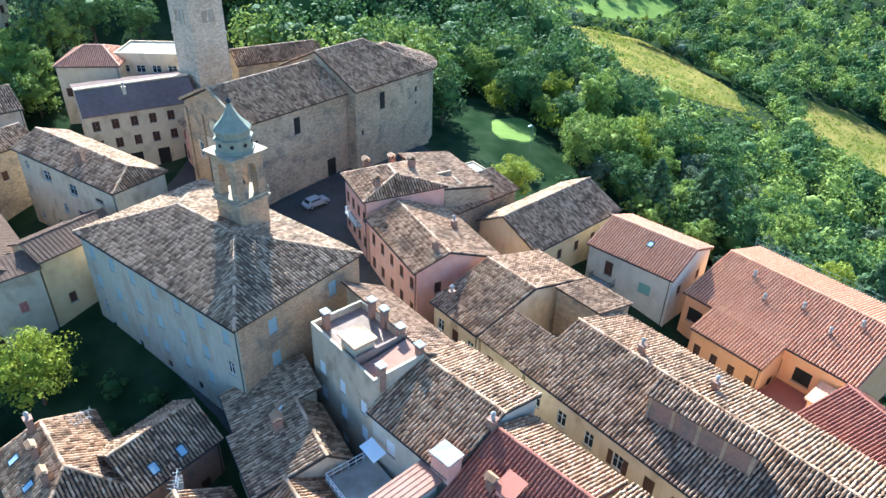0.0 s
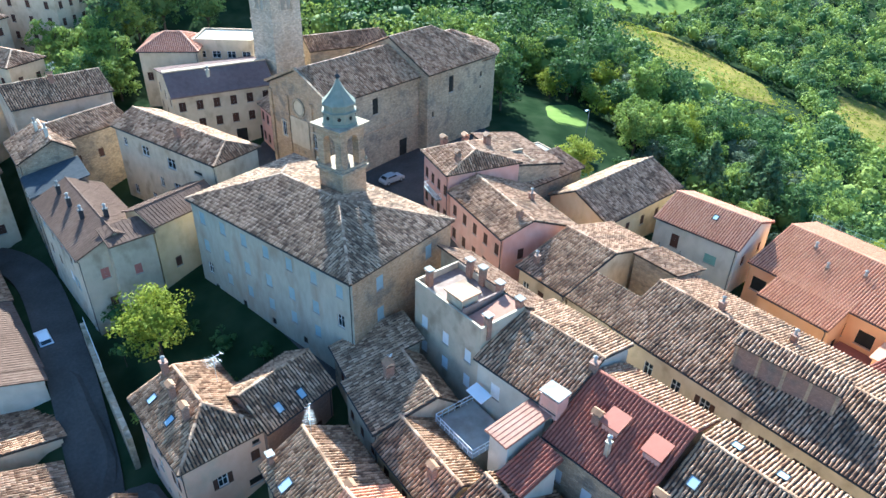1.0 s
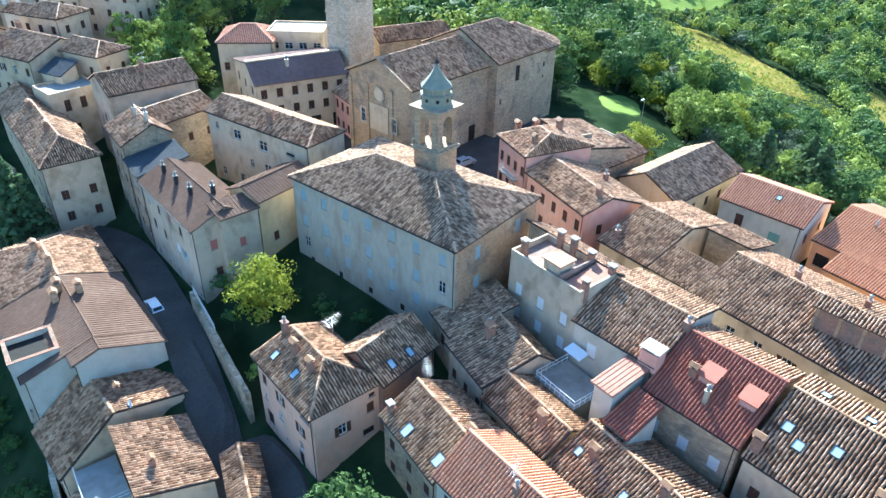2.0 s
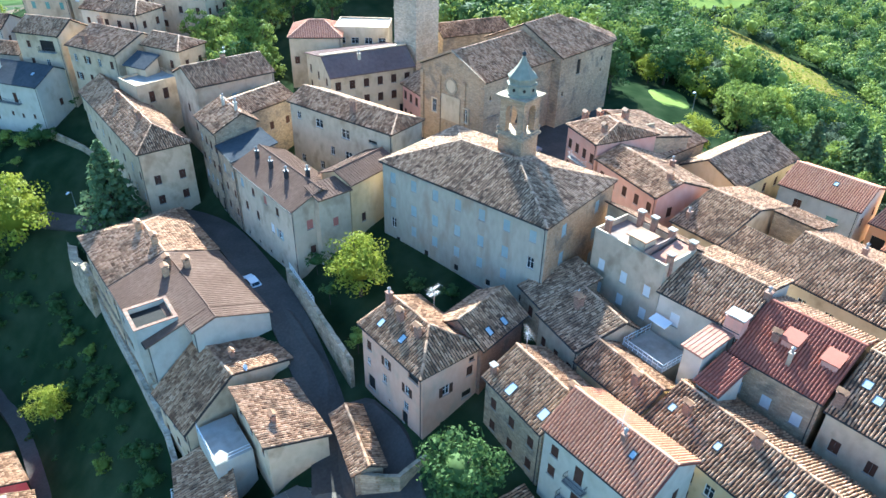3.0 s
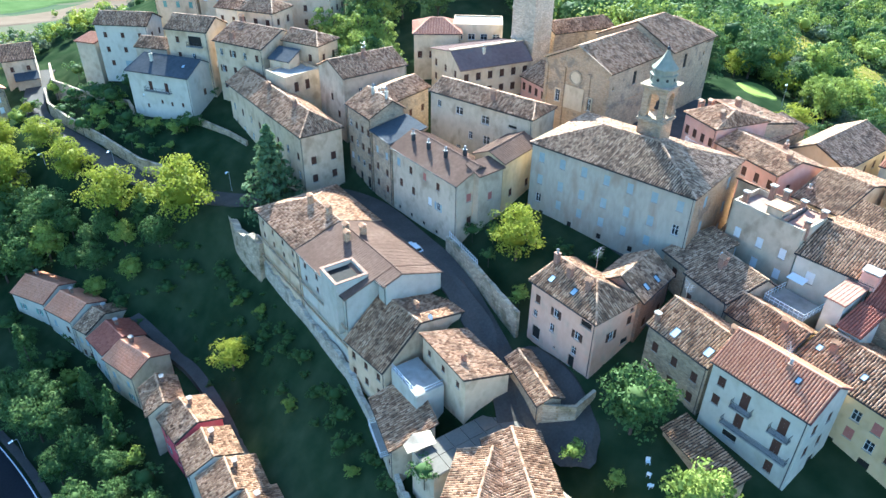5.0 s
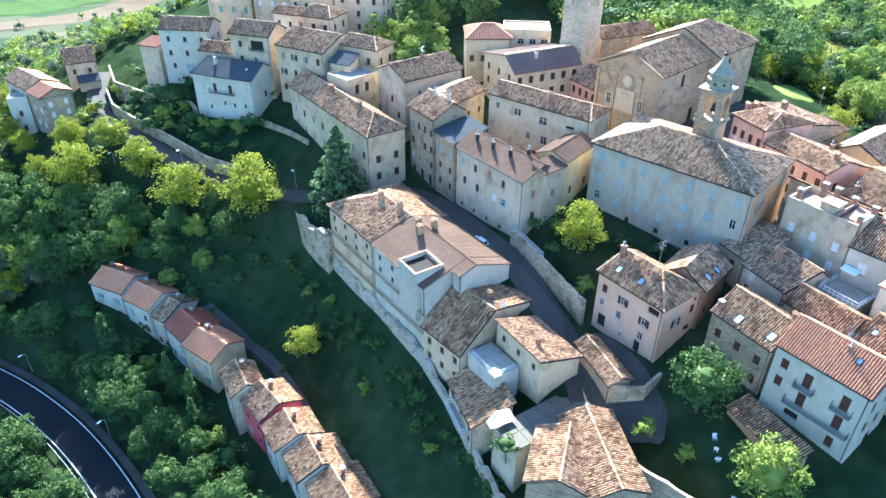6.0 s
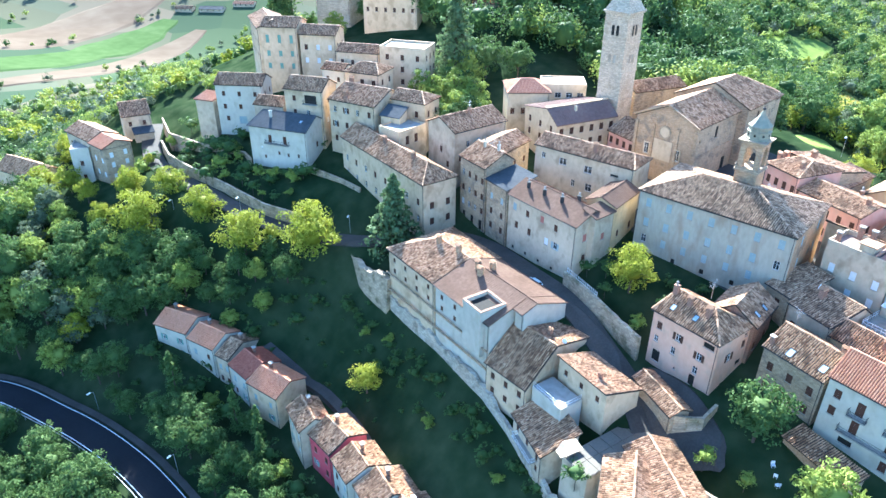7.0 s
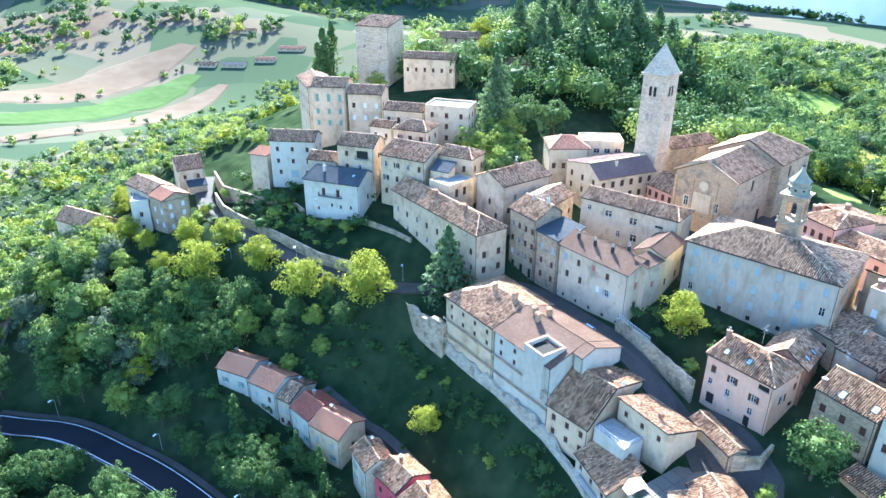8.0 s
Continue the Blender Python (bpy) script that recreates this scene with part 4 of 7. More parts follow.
    g.box(Vector((*at(0.0, -0.12), 16.4)), d * 18.6, n * 0.4, Vector((0, 0, 0.22)))
    part("moulding", g, M["stone_warm"], b)
    # campanile
    c = Vector((41.2, 117.1, 0))
    t = thing("church_tower", (c.x, c.y, 7.0), "square pale stone church tower with a pyramid roof", "bell tower")
    def box(name, z0, z1, w, mat):
        g = Geo()
        g.bar((c.x, c.y, z0), w, w, z1 - z0, (d.x, d.y))
        return part(name, g, M[mat], t)
    box("shaft", 5.0, 41.4, 6.2, "stone_pale")
    for z in (21.5, 28.0, 34.6):
        box("string_course", z, z + 0.3, 6.45, "stone_pale")
    box("cornice", 41.4, 41.75, 6.7, "stone_pale")
    box("cornice", 41.75, 42.1, 7.2, "stone_pale")
    g = Geo()
    base = [c + d * sx * 3.3 + n * sy * 3.3 + Vector((0, 0, 42.1)) for sx, sy in ((-1, -1), (1, -1), (1, 1), (-1, 1))]
    top = c + Vector((0, 0, 49.2))
    for i in range(4):
        g.poly([base[i], base[(i + 1) % 4], top])
    g.poly(list(reversed(base)))
    part("spire", g, M["stone_pale"], t)
    for face, along in ((-d, n), (-n, -d), (d, -n), (n, d)):
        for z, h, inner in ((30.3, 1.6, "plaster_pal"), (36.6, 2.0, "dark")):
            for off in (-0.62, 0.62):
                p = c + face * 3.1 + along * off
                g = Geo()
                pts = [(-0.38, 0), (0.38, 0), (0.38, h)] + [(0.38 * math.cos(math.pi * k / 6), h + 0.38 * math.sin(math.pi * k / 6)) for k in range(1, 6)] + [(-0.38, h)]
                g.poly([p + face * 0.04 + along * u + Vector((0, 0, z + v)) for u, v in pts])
                # flat sheet on the shaft; upper ones near black for the belfry's inner shade
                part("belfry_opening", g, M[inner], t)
            for off in (-1.25, 0.0, 1.25):
                g = Geo()
                p = c + face * 3.12 + along * off
                g.bar((p.x, p.y, z), 0.3, 0.25, h + 0.5, (along.x, along.y))
                part("mullion", g, M["stone_pale"], t)

church()

# ---- long wing with arcade and the buildings behind the church ----
arcade = house((19.6, 113.3), (37.0, 111.0), 14.6, 18.9, 5.0, "gable", 2.9, ridge=4.6, z2=19.8, wall="plaster_cream", tiles="metal_purple", name="convent", category="convent", group="", gutters=False,
      label="long cream convent wing with a purple-brown sheet roof", wins=[(0, (8.0, 11.2), 6, "brown", 1.1, 1.6), (0, (3.6,), 4, V, 1.9, 3.0), (3, (8.5, 11.6), 3, "brown", 1.0, 1.5)])
# pale bar added along the ridge to show the pale band behind it
g = Geo()
r0, r1 = arcade["slopes"][0][3], arcade["slopes"][0][2]
g.box(r0 - arcade["n"] * 0.2 + Vector((0, 0, 0.02)), r1 - r0, arcade["n"] * 0.9, Vector((0, 0, 0.22)))
part("ridge_strip", g, M["plaster_cream"], arcade["root"], "pale strip added along the ridge")
chimney(arcade["root"], (27.0, 115.4, 20.9), (1, 0), 0.5, 0.5, 0.9, "plaster_grey", 1)
house((33.1, 110.6), (32.4, 101.4), 5.6, 16.4, 6.0, "shed", 2.6, wall="plaster_salmon", tiles="tile_grey", label="low wing beside the church with grey tiles", gutters=False, wins=[(0, (4, 7.6), 4, "brown", 1.0, 1.6)])
house((20.6, 133.4), (30.0, 127.6), 11.0, 21.5, 8.0, "hip", 2.2, hip=(4, 4), wall="plaster_cream", tiles="tile_pink", label="cream house with a low pinkish hipped roof", wins=[(0, (8,), 4, "brown", 1.0, 1.5)])
house((30.6, 132.0), (39.6, 125.2), 8.0, 22.4, 8.0, "flat", parapet=0.3, wall="plaster_cream", tiles="concrete", label="flat-roofed white block with a row of dark windows", wins=[(0, (11.2,), 4, "glass", 1.6, 1.3)])
house((46.0, 114.6), (62.0, 112.0), 8.0, 22.2, 8.0, "gable", 1.8, wall="stone", tiles="tile_old", label="low tiled range behind the church nave", gutters=False)

# ---- old houses between the palace and the lane ----
long_house = house((8.7, 108.4), (16.0, 86.0), 8.4, 18.4, 4.0, "hip", 1.7, hip=(0.0, 2.2), wall="plaster_grey", tiles="tile_old", label="long grey-plastered house with a mossy tile roof",
      wins=[(0, (3.5,), 5, "brown|glass", 1.0, 1.5)], spots=[(0, 0.09, 11.6, "glass", 0.9, 1.3), (0, 0.3, 11.2, "glass", 1.7, 1.5), (0, 0.56, 10.8, "glass", 1.8, 1.6), (0, 0.42, 7.0, "glass", 0.9, 1.5), (0, 0.58, 6.8, "glass", 1.5, 1.7), (0, 0.82, 11.6, V, 1.8, 0.5)])
house((1.8, 110.4), (13.0, 114.2), 8.4, 16.6, 4.0, "gable", 1.7, wall="stone", tiles="tile_old", label="stone house with an old tile roof", wins=[(0, (8.0,), 3, "brown", 0.9, 1.4)], gutters=False)
brown = house((-5.2, 99.6), (-3.9, 80.6), 9.6, 13.4, 1.0, "gable", 2.2, ridge=5.0, wall="plaster_grey", tiles="metal_brown", label="plastered town house with a brown sheet roof",
      wins=[(0, (0.6,), 5, V, 0.7, 0.7)], spots=[(0, 0.1, 9.4, "blue", 1.0, 1.5), (0, 0.3, 9.2, "brown", 0.9, 1.4), (0, 0.52, 9.6, "red", 0.9, 1.4), (0, 0.72, 9.2, "brown", 0.9, 1.4), (0, 0.14, 5.6, "brown", 0.9, 1.5), (0, 0.34, 5.4, "brown", 0.9, 1.5), (0, 0.6, 5.4, "white", 1.0, 1.5), (0, 0.73, 5.4, "blue_open", 1.0, 1.5),
             (1, 0.28, 8.6, "red", 1.0, 1.5), (1, 0.75, 9.2, "red", 1.0, 1.5), (1, 0.3, 4.4, "brown", 0.9, 1.3)])
house((-5.0, 107.4), (-5.1, 99.8), 8.0, 13.8, 0.0, "shed", 1.5, wall="stone", tiles="metal_grey", label="narrow stone house with a dark sheet roof", wins=[(0, (3, 6.4), 2, "brown", 0.9, 1.4), (0, (9.8,), 2, "blue", 0.9, 1.4)])
lane_h = house((-5.0, 117.2), (-4.9, 107.6), 8.0, 15.7, 0.0, "gable", 2.5, ridge=5.2, z2=16.2, wall="stone", tiles="tile_old", label="tall narrow stone house on the lane with many windows",
      wins=[(0, (0.6,), 3, V, 1.1, 2.4), (0, (4.6, 8.0, 11.6), 4, "glass|glass|brown|white", 0.9, 1.4), (1, (12,), 1, "glass", 0.9, 1.3)])
house((5.4, 80.0), (15.6, 83.2), 6.8, 15.2, 3.0, "gable", 1.4, ridge=3.4, wall="plaster_yellow", tiles="metal_brown", label="ochre-walled link house with a ribbed roof", wins=[(0, (5,), 2, "brown", 0.9, 1.4)], gutters=False)
house((-0.2, 79.4), (5.6, 80.0), 3.6, 14.6, 2.0, "shed", 1.0, wall="plaster_grey", tiles="metal_brown", label="lean-to with a ribbed brown roof", wins=[(0, (7.4,), 1, "red", 0.9, 1.4)], gutters=False)

# ---- pink house and its neighbours ----
pink = house((-4.9, 60.6), (-4.1, 47.8), 9.6, 7.5, -4.0, "hip", 2.7, hip=(1.2, 4.6), wall="plaster_pink", tiles="tile_old", label="pink-plastered house with an old tile roof and brick chimneys",
      spots=[(0, 0.12, 8.2, "brown", 0.95, 1.4), (0, 0.42, 7.9, "brown_open", 0.95, 1.4), (0, 0.1, 5.6, "glass", 0.8, 1.2), (0, 0.38, 5.0, "glass", 0.85, 1.4), (0, 0.76, 6.6, "brown_open", 0.95, 1.4), (0, 0.74, 3.8, "glass", 0.9, 1.4), (0, 0.14, 1.8, V, 1.5, 2.2), (0, 0.72, 1.4, V, 1.1, 2.0), (0, 0.45, 2.4, V, 0.4, 0.4),
             (0, 0.86, 9.6, V, 1.9, 1.0), (1, 0.4, 6.8, "brown_open", 1.0, 1.5), (1, 0.82, 7.9, "brown", 0.95, 1.4), (1, 0.78, 4.6, V, 1.5, 1.0), (1, 0.35, 2.2, V, 0.6, 0.4), (1, 0.85, 10.0, V, 0.8, 0.6)])
pink2 = house((4.6, 47.6), (13.6, 49.9), 8.0, 7.6, -2.0, "gable", 2.7, wall="brick", tiles="tile_grey", label="brick-walled back wing with a mossy tile roof", wins=[(0, (4.0,), 2, "brown", 1.0, 1.5)])
stone_h = house((2.5, 45.1), (2.0, 34.6), 9.4, 6.9, -4.5, "gable", 2.7, wall="stone", tiles="tile_old", label="stone house with skylights in its tile roof",
      wins=[(0, (1.5,), 2, V, 1.0, 1.8), (0, (4.2, 7.6), 3, "brown", 1.0, 1.5), (3, (6,), 2, "brown", 0.9, 1.4)])
white_h = house((1.6, 34.4), (2.3, 21.7), 9.0, 8.7, -4.0, "gable", 2.9, wall="plaster_white", tiles="tile_orange", label="white house with a new orange-pink tile roof and balconies",
      spots=[(0, 0.13, 9.6, "brown", 1.0, 1.5), (0, 0.12, 6.6, "brown", 1.0, 1.5), (0, 0.4, 8.6, "brown", 1.1, 2.3), (0, 0.4, 5.4, "brown", 1.1, 2.3), (0, 0.8, 8.6, "brown", 1.1, 2.3), (0, 0.8, 5.4, "brown", 1.1, 2.3), (0, 0.36, 3.0, V, 1.9, 1.0), (0, 0.8, 2.2, "brown", 1.0, 1.7),
             (1, 0.27, 9.2, "brown", 0.95, 1.5), (1, 0.68, 9.2, "brown", 0.95, 1.5), (1, 0.25, 5.8, "brown", 0.95, 1.5), (1, 0.62, 5.8, "brown", 0.95, 1.5), (1, 0.6, 1.6, V, 1.7, 2.4)])
strip_n = house((12.2, 40.4), (11.9, 30.2), 6.8, 7.8, -3.0, "gable", 2.0, ridge=3.3, wall="plaster_yellow", tiles="tile_old", label="narrow ochre house with a steep old tile roof", wins=[(0, (4.4, 7.4), 3, "brown", 1.0, 1.5)])
strip_h = house((11.9, 30.0), (11.2, 2.0), 11.0, 7.6, -3.0, "gable", 2.6, ridge=5.6, wall="plaster_yellow", tiles="tile_old", label="long ochre terrace house with an uneven tile roof",
      wins=[(0, (4.4, 7.2), 11, "brown|glass|red", 1.1, 1.6), (0, (1.4,), 6, V, 1.4, 1.6)])
strip2 = house((13.6, 48.6), (12.4, 40.3), 9.5, 8.9, -2.0, "gable", 1.9, ridge=7.0, wall="plaster_grey", tiles="tile_grey", label="grey-plastered house with a mossy roof", wins=[(0, (6.5,), 3, "brown", 0.9, 1.4)])
house((15.2, 54.0), (14.2, 48.4), 9.0, 9.3, 0.0, "shed", 2.1, wall="stone", tiles="tile_grey", label="low stone outbuilding with mossy tiles", wins=[(0, (6,), 1, "brown", 1.0, 1.6)])

# ---- the block between the two streets ----
terrace_h = house((24.2, 50.2), (24.6, 39.4), 6.2, 16.1, 0.0, "flat", parapet=0.8, wall="plaster_grey", tiles="terrace", label="tall grey house with a roof terrace and many chimneys",
      wins=[(0, (4.0, 8.0, 11.4), 3, "white", 1.0, 1.6), (3, (8.0, 11.5), 1, "blue", 1.0, 1.6)])
house((30.3, 54.4), (30.6, 39.2), 5.4, 17.0, 2.0, "shed", -3.0, wall="plaster_grey", tiles="tile_old", label="narrow house roof sloping to the street", gutters=False)
blue_h = house((23.6, 39.2), (24.8, 28.8), 12.2, 13.9, 0.0, "gable", 2.6, ridge=7.0, z2=15.2, wall="plaster_white", tiles="tile_old", label="pale blue-white house with an old tile roof",
      wins=[(0, (4.0,), 2, "white", 1.2, 2.2), (0, (10.0,), 2, "white", 1.2, 1.8)])
red_h = house((23.2, 28.8), (24.2, 18.4), 12.4, 12.2, 0.0, "gable", 3.6, ridge=7.4, z2=13.8, wall="stone", tiles="tile_red", tiles2="tile_old", label="house with a dark red tile roof and dormer chimneys",
      wins=[(0, (3.0,), 2, "brown", 1.1, 2.1), (0, (7.5,), 3, "white", 1.1, 1.6)])
sky_h = house((24.3, 18.2), (25.6, 0.0), 12.0, 11.6, 0.0, "gable", 3.9, ridge=7.6, z2=14.4, wall="plaster_grey", tiles="tile_old", label="house with skylights in its weathered tile roof", wins=[(0, (7.0, 3.0), 5, "brown", 1.0, 1.6)])
long_n = house((38.8, 49.6), (39.0, 41.6), 17.6, 13.5, 1.0, "gable", 2.5, ridge=8.7, z2=13.6, wall="plaster_cream", tiles="tile_old", label="end of the long terrace with a broad old tile roof",
      wins=[(0, (9.0,), 3, "brown|glass", 1.0, 1.6), (0, (4.8,), 3, "brown", 1.0, 1.6)])
house((39.02, 41.5), (39.2, 35.2), 5.0, 13.5, 1.0, "shed", 1.44, wall="plaster_cream", tiles="tile_old", label="strip of tile roof beside the light well", gutters=False, end=0.05, wins=[(0, (9.0,), 2, "brown", 1.0, 1.6)])
house((50.4, 41.5), (50.6, 35.2), 6.2, 15.3, 2.0, "shed", -1.5, wall="stone", tiles="tile_old", label="narrow wing beside the light well", gutters=False, end=0.05)
long1 = house((39.2, 35.1), (40.4, -6.0), 15.6, 13.5, 1.0, "gable", 2.5, ridge=8.2, z2=13.6, wall="plaster_cream", tiles="tile_old", label="very long tile-roofed terrace with cream walls",
      wins=[(0, (8.8,), 12, "brown|glass|brown_open", 1.1, 1.8), (0, (4.8,), 12, "brown", 1.1, 1.7)])

# ---- piazza corner and the houses on the valley side ----
corner_h = house((43.0, 75.4), (41.0, 66.6), 12.0, 18.0, 7.0, "hip", 1.9, hip=(3.5, 2.5), ridge=5.5, z2=18.0, wall="plaster_salmon", tiles="tile_old", label="corner house on the square with a worn tile roof",
      wins=[(0, (3.4, 7.2), 4, "brown", 1.0, 1.6), (3, (3, 7.0), 3, "brown", 1.0, 1.6)])
house((54.0, 77.4), (52.2, 64.5), 8.5, 17.4, 5.0, "shed", -1.4, wall="stone", tiles="tile_old", label="patched stone house behind the corner house", gutters=False)
salmon_h = house((41.0, 66.4), (38.6, 52.3), 12.0, 15.8, 4.0, "gable", 1.6, ridge=4.6, z2=14.6, wall="plaster_salmon", tiles="tile_old", label="salmon-pink house on the street with a tile roof",
      wins=[(0, (5.0, 8.6), 5, "brown", 1.0, 1.6), (1, (8.0,), 2, "brown", 0.9, 1.5)])
yellow_h = house((56.6, 50.5), (75.1, 51.7), 11.0, 12.8, 2.0, "gable", 2.7, ridge=6.2, wall="plaster_yellow", tiles="tile_grey", label="yellow house with a patchy dark tile roof", wins=[(0, (3.0, 7.4), 5, "brown", 0.9, 1.5)])
house((52.8, 63.0), (66.0, 63.6), 6.0, 13.8, 3.0, "shed", 1.2, wall="stone", tiles="tile_old", label="low stone house with a tile roof", gutters=False)
pale = house((64.9, 49.1), (66.7, 36.6), 11.4, 12.1, 2.0, "gable", 2.1, wall="plaster_white", tiles="tile_pink", label="white house with a pale pink tile roof",
      wins=[(1, (6.5,), 2, "brown", 1.0, 1.4)], spots=[(0, 0.27, 6.4, "brown", 1.2, 2.1), (0, 0.72, 6.2, "green", 1.7, 1.4), (0, 0.25, 2.0, V, 1.6, 2.0)])
orange = house((68.4, 35.9), (68.6, 14.3), 18.0, 10.3, 0.0, "gable", 2.5, ridge=9.6, wall="plaster_orange", tiles="tile_orange", label="orange house with a bright terracotta roof and loggia", group="",
      wins=[(0, (6.4,), 6, V, 2.0, 2.0), (0, (2.4,), 6, "brown", 1.1, 1.4), (3, (4, 7), 3, "brown", 0.9, 1.5)])
house((64.3, 31.7), (64.2, 22.4), 6.5, 9.25, 0.0, "shed", 1.65, wall="plaster_orange", tiles="tile_orange", label="projecting front of the orange house", group="", end=0.1,
      wins=[(0, (5.4,), 4, "brown", 0.9, 1.7), (0, (1.8,), 3, "brown", 1.2, 1.5), (1, (4.6,), 1, "brown", 1.0, 1.8)])
house((59.2, 17.0), (55.2, 3.5), 11.0, 9.3, 0.0, "gable", 2.3, ridge=7.5, wall="plaster_white", tiles="tile_red", label="low white house with a ribbed dark red roof", wins=[(0, (5.5,), 3, "brown", 1.0, 1.5)])

# ---- the house on the town wall ----
wall_back = house((-28.3, 108.6), (-27.7, 92.0), 16.5, 3.4, -14.0, "hip", 2.7, ridge=8.6, hip=(6.5, 0.0), wall="plaster_cream", tiles="tile_old", label="rear of the long house on the town wall with old tiles",
      wins=[(0, (12.5, 15.0), 4, "brown", 0.8, 1.0), (2, (11, 14.2), 4, "brown", 0.9, 1.4), (3, (13.5,), 3, "brown", 0.9, 1.3)])
wall_h = house((-27.7, 92.0), (-27.0, 75.6), 16.3, 3.4, -14.0, "gable", 2.7, ridge=8.6, wall="plaster_white", tiles="metal_brown", label="long pale house on the town wall with a brown sheet roof",
      wins=[(0, (12.5, 15.0), 4, "brown", 0.8, 1.0), (2, (11, 14.2), 4, "brown", 0.9, 1.4)])
wall_front = house((-21.8, 75.7), (-21.7, 73.3), 10.9, 5.0, -14.0, "gable", 1.12, ridge=3.3, z2=3.45, wall="plaster_white", tiles="metal_brown", label="projecting white gable end of the long house", end=0.1)
lower_h = house((-27.8, 75.4), (-26.6, 65.6), 15.6, -3.6, -19.0, "gable", 5.6, ridge=7.2, z2=-0.2, wall="plaster_cream", tiles="tile_old", label="stepped old house with a patched tile roof",
      wins=[(0, (9.5, 12.6), 3, "brown", 0.9, 1.3), (1, (14.4,), 4, "brown", 0.9, 1.2)])
wing_h = house((-20.5, 65.5), (-20.8, 54.0), 8.2, 1.3, -16.0, "shed", -2.6, wall="plaster_cream", tiles="tile_old", label="front wing of the old house with a tile roof", gutters=False, wins=[(0, (14.2,), 3, "brown", 0.8, 1.1)])
low2 = house((-28.7, 66.4), (-31.2, 56.0), 7.0, -7.8, -20.0, "shed", 3.0, wall="plaster_grey", tiles="tile_old", label="low lean-to house on the town wall", wins=[(0, (7.6, 9.8), 3, "brown", 0.8, 1.1)])
low3 = house((-24.6, 49.6), (-32.4, 43.0), 9.0, -5.0, -18.0, "gable", 2.0, wall="stone", tiles="tile_old", label="tile-roofed outbuilding at the foot of the lane", wins=[(0, (9,), 2, "brown", 0.9, 1.2)])
low4 = house((-21.5, 49.0), (-27.5, 36.0), 8.0, -4.4, -16.0, "gable", 1.6, wall="stone", tiles="tile_old", label="low tile-roofed house at the foot of the lane", wins=[(1, (8,), 2, "brown", 0.9, 1.2)])
annex = house((-11.2, 57.4), (-13.6, 47.4), 4.2, -1.7, -9.0, "gable", 1.0, wall="stone", tiles="tile_old", label="narrow stone shed with an old tile roof", wins=[(1, (4.5,), 1, V, 0.8, 1.1)])

# ---- upper town ----
tree_h = house((-17.4, 151.5), (-16.0, 114.5), 9.4, 12.0, -4.0, "hip", 2.7, hip=(0.0, 5.0), wall="plaster_cream", tiles="tile_old", label="long cream house with a hipped tile roof",
      wins=[(0, (6.4, 10.4), 8, "brown|glass", 1.0, 1.5), (1, (6.0, 9.8), 2, "brown", 1.1, 1.6)])
house((-11.2, 142.4), (-9.6, 135.4), 9.0, 15.9, 0.0, "flat", parapet=0.45, wall="plaster_cream", tiles="concrete", label="cream flat-roofed house with a pale roof terrace", wins=[(0, (8.0, 12.0), 2, "brown", 1.0, 1.6)], spots=[(1, 0.3, 12.6, "brown", 1.1, 2.1), (1, 0.62, 12.6, "brown", 1.1, 2.1), (1, 0.4, 8.4, "brown", 1.0, 1.6)])
house((-9.2, 145.8), (-6.4, 140.6), 4.4, 17.6, 3.0, "shed", 1.7, wall="plaster_cream", tiles="metal_grey", label="lean-to with a blue-grey sheet roof above the terrace", gutters=False)
tall_h = house((-16.7, 159.3), (-10.1, 146.4), 13.0, 19.4, 2.0, "gable", 2.6, ridge=7.6, wall="plaster_cream", tiles="tile_old", label="tall cream house with a broad tile roof", wins=[(0, (6.6, 10.4, 14.2), 4, "brown|glass|brown_open", 0.9, 1.5), (1, (9, 13.4), 2, "brown", 1.0, 1.6)])
house((-4.6, 148.7), (0.2, 139.6), 8.0, 20.2, 3.0, "hip", 1.8, hip=(0, 3.2), wall="plaster_cream", tiles="tile_old", label="cream wing with a hipped tile roof above the terrace", wins=[(0, (13.4,), 2, "brown", 0.9, 1.6), (1, (13.4,), 2, "brown", 0.9, 1.6)], gutters=False)
aerial_h = house((-2.4, 122.6), (13.4, 123.6), 11.0, 18.5, 3.0, "gable", 2.3, ridge=6.0, wall="plaster_grey", tiles="tile_old", label="grey-plastered house with a low tile roof and aerials", spots=[(0, 0.26, 11.2, "glass", 0.9, 1.5), (0, 0.46, 11.4, "blue", 1.0, 1.5), (0, 0.12, 8.2, "brown", 0.9, 1.4), (3, 0.5, 9.4, "brown", 0.9, 1.5), (3, 0.75, 6.4, "brown", 1.0, 1.5)])
white_upper = house((-36.2, 190.8), (-25.4, 182.2), 9.0, 18.4, 4.0, "gable", 2.2, wall="plaster_white", tiles="tile_old", label="tall white house with a tile roof", wins=[(0, (7.6, 11.2), 3, "brown", 0.9, 1.3), (1, (8, 11), 2, "brown", 0.9, 1.4)], spots=[(0, 0.2, 4.2, "brown", 0.9, 1.3), (0, 0.52, 3.4, "blue", 2.2, 2.1), (0, 0.8, 4.2, "brown", 0.9, 1.3)])
house((-40.6, 196.6), (-36.8, 191.6), 6.0, 13.6, 2.0, "shed", 0.9, wall="plaster_grey", tiles="tile_pink", label="low annex with a pinkish lean-to roof", gutters=False)
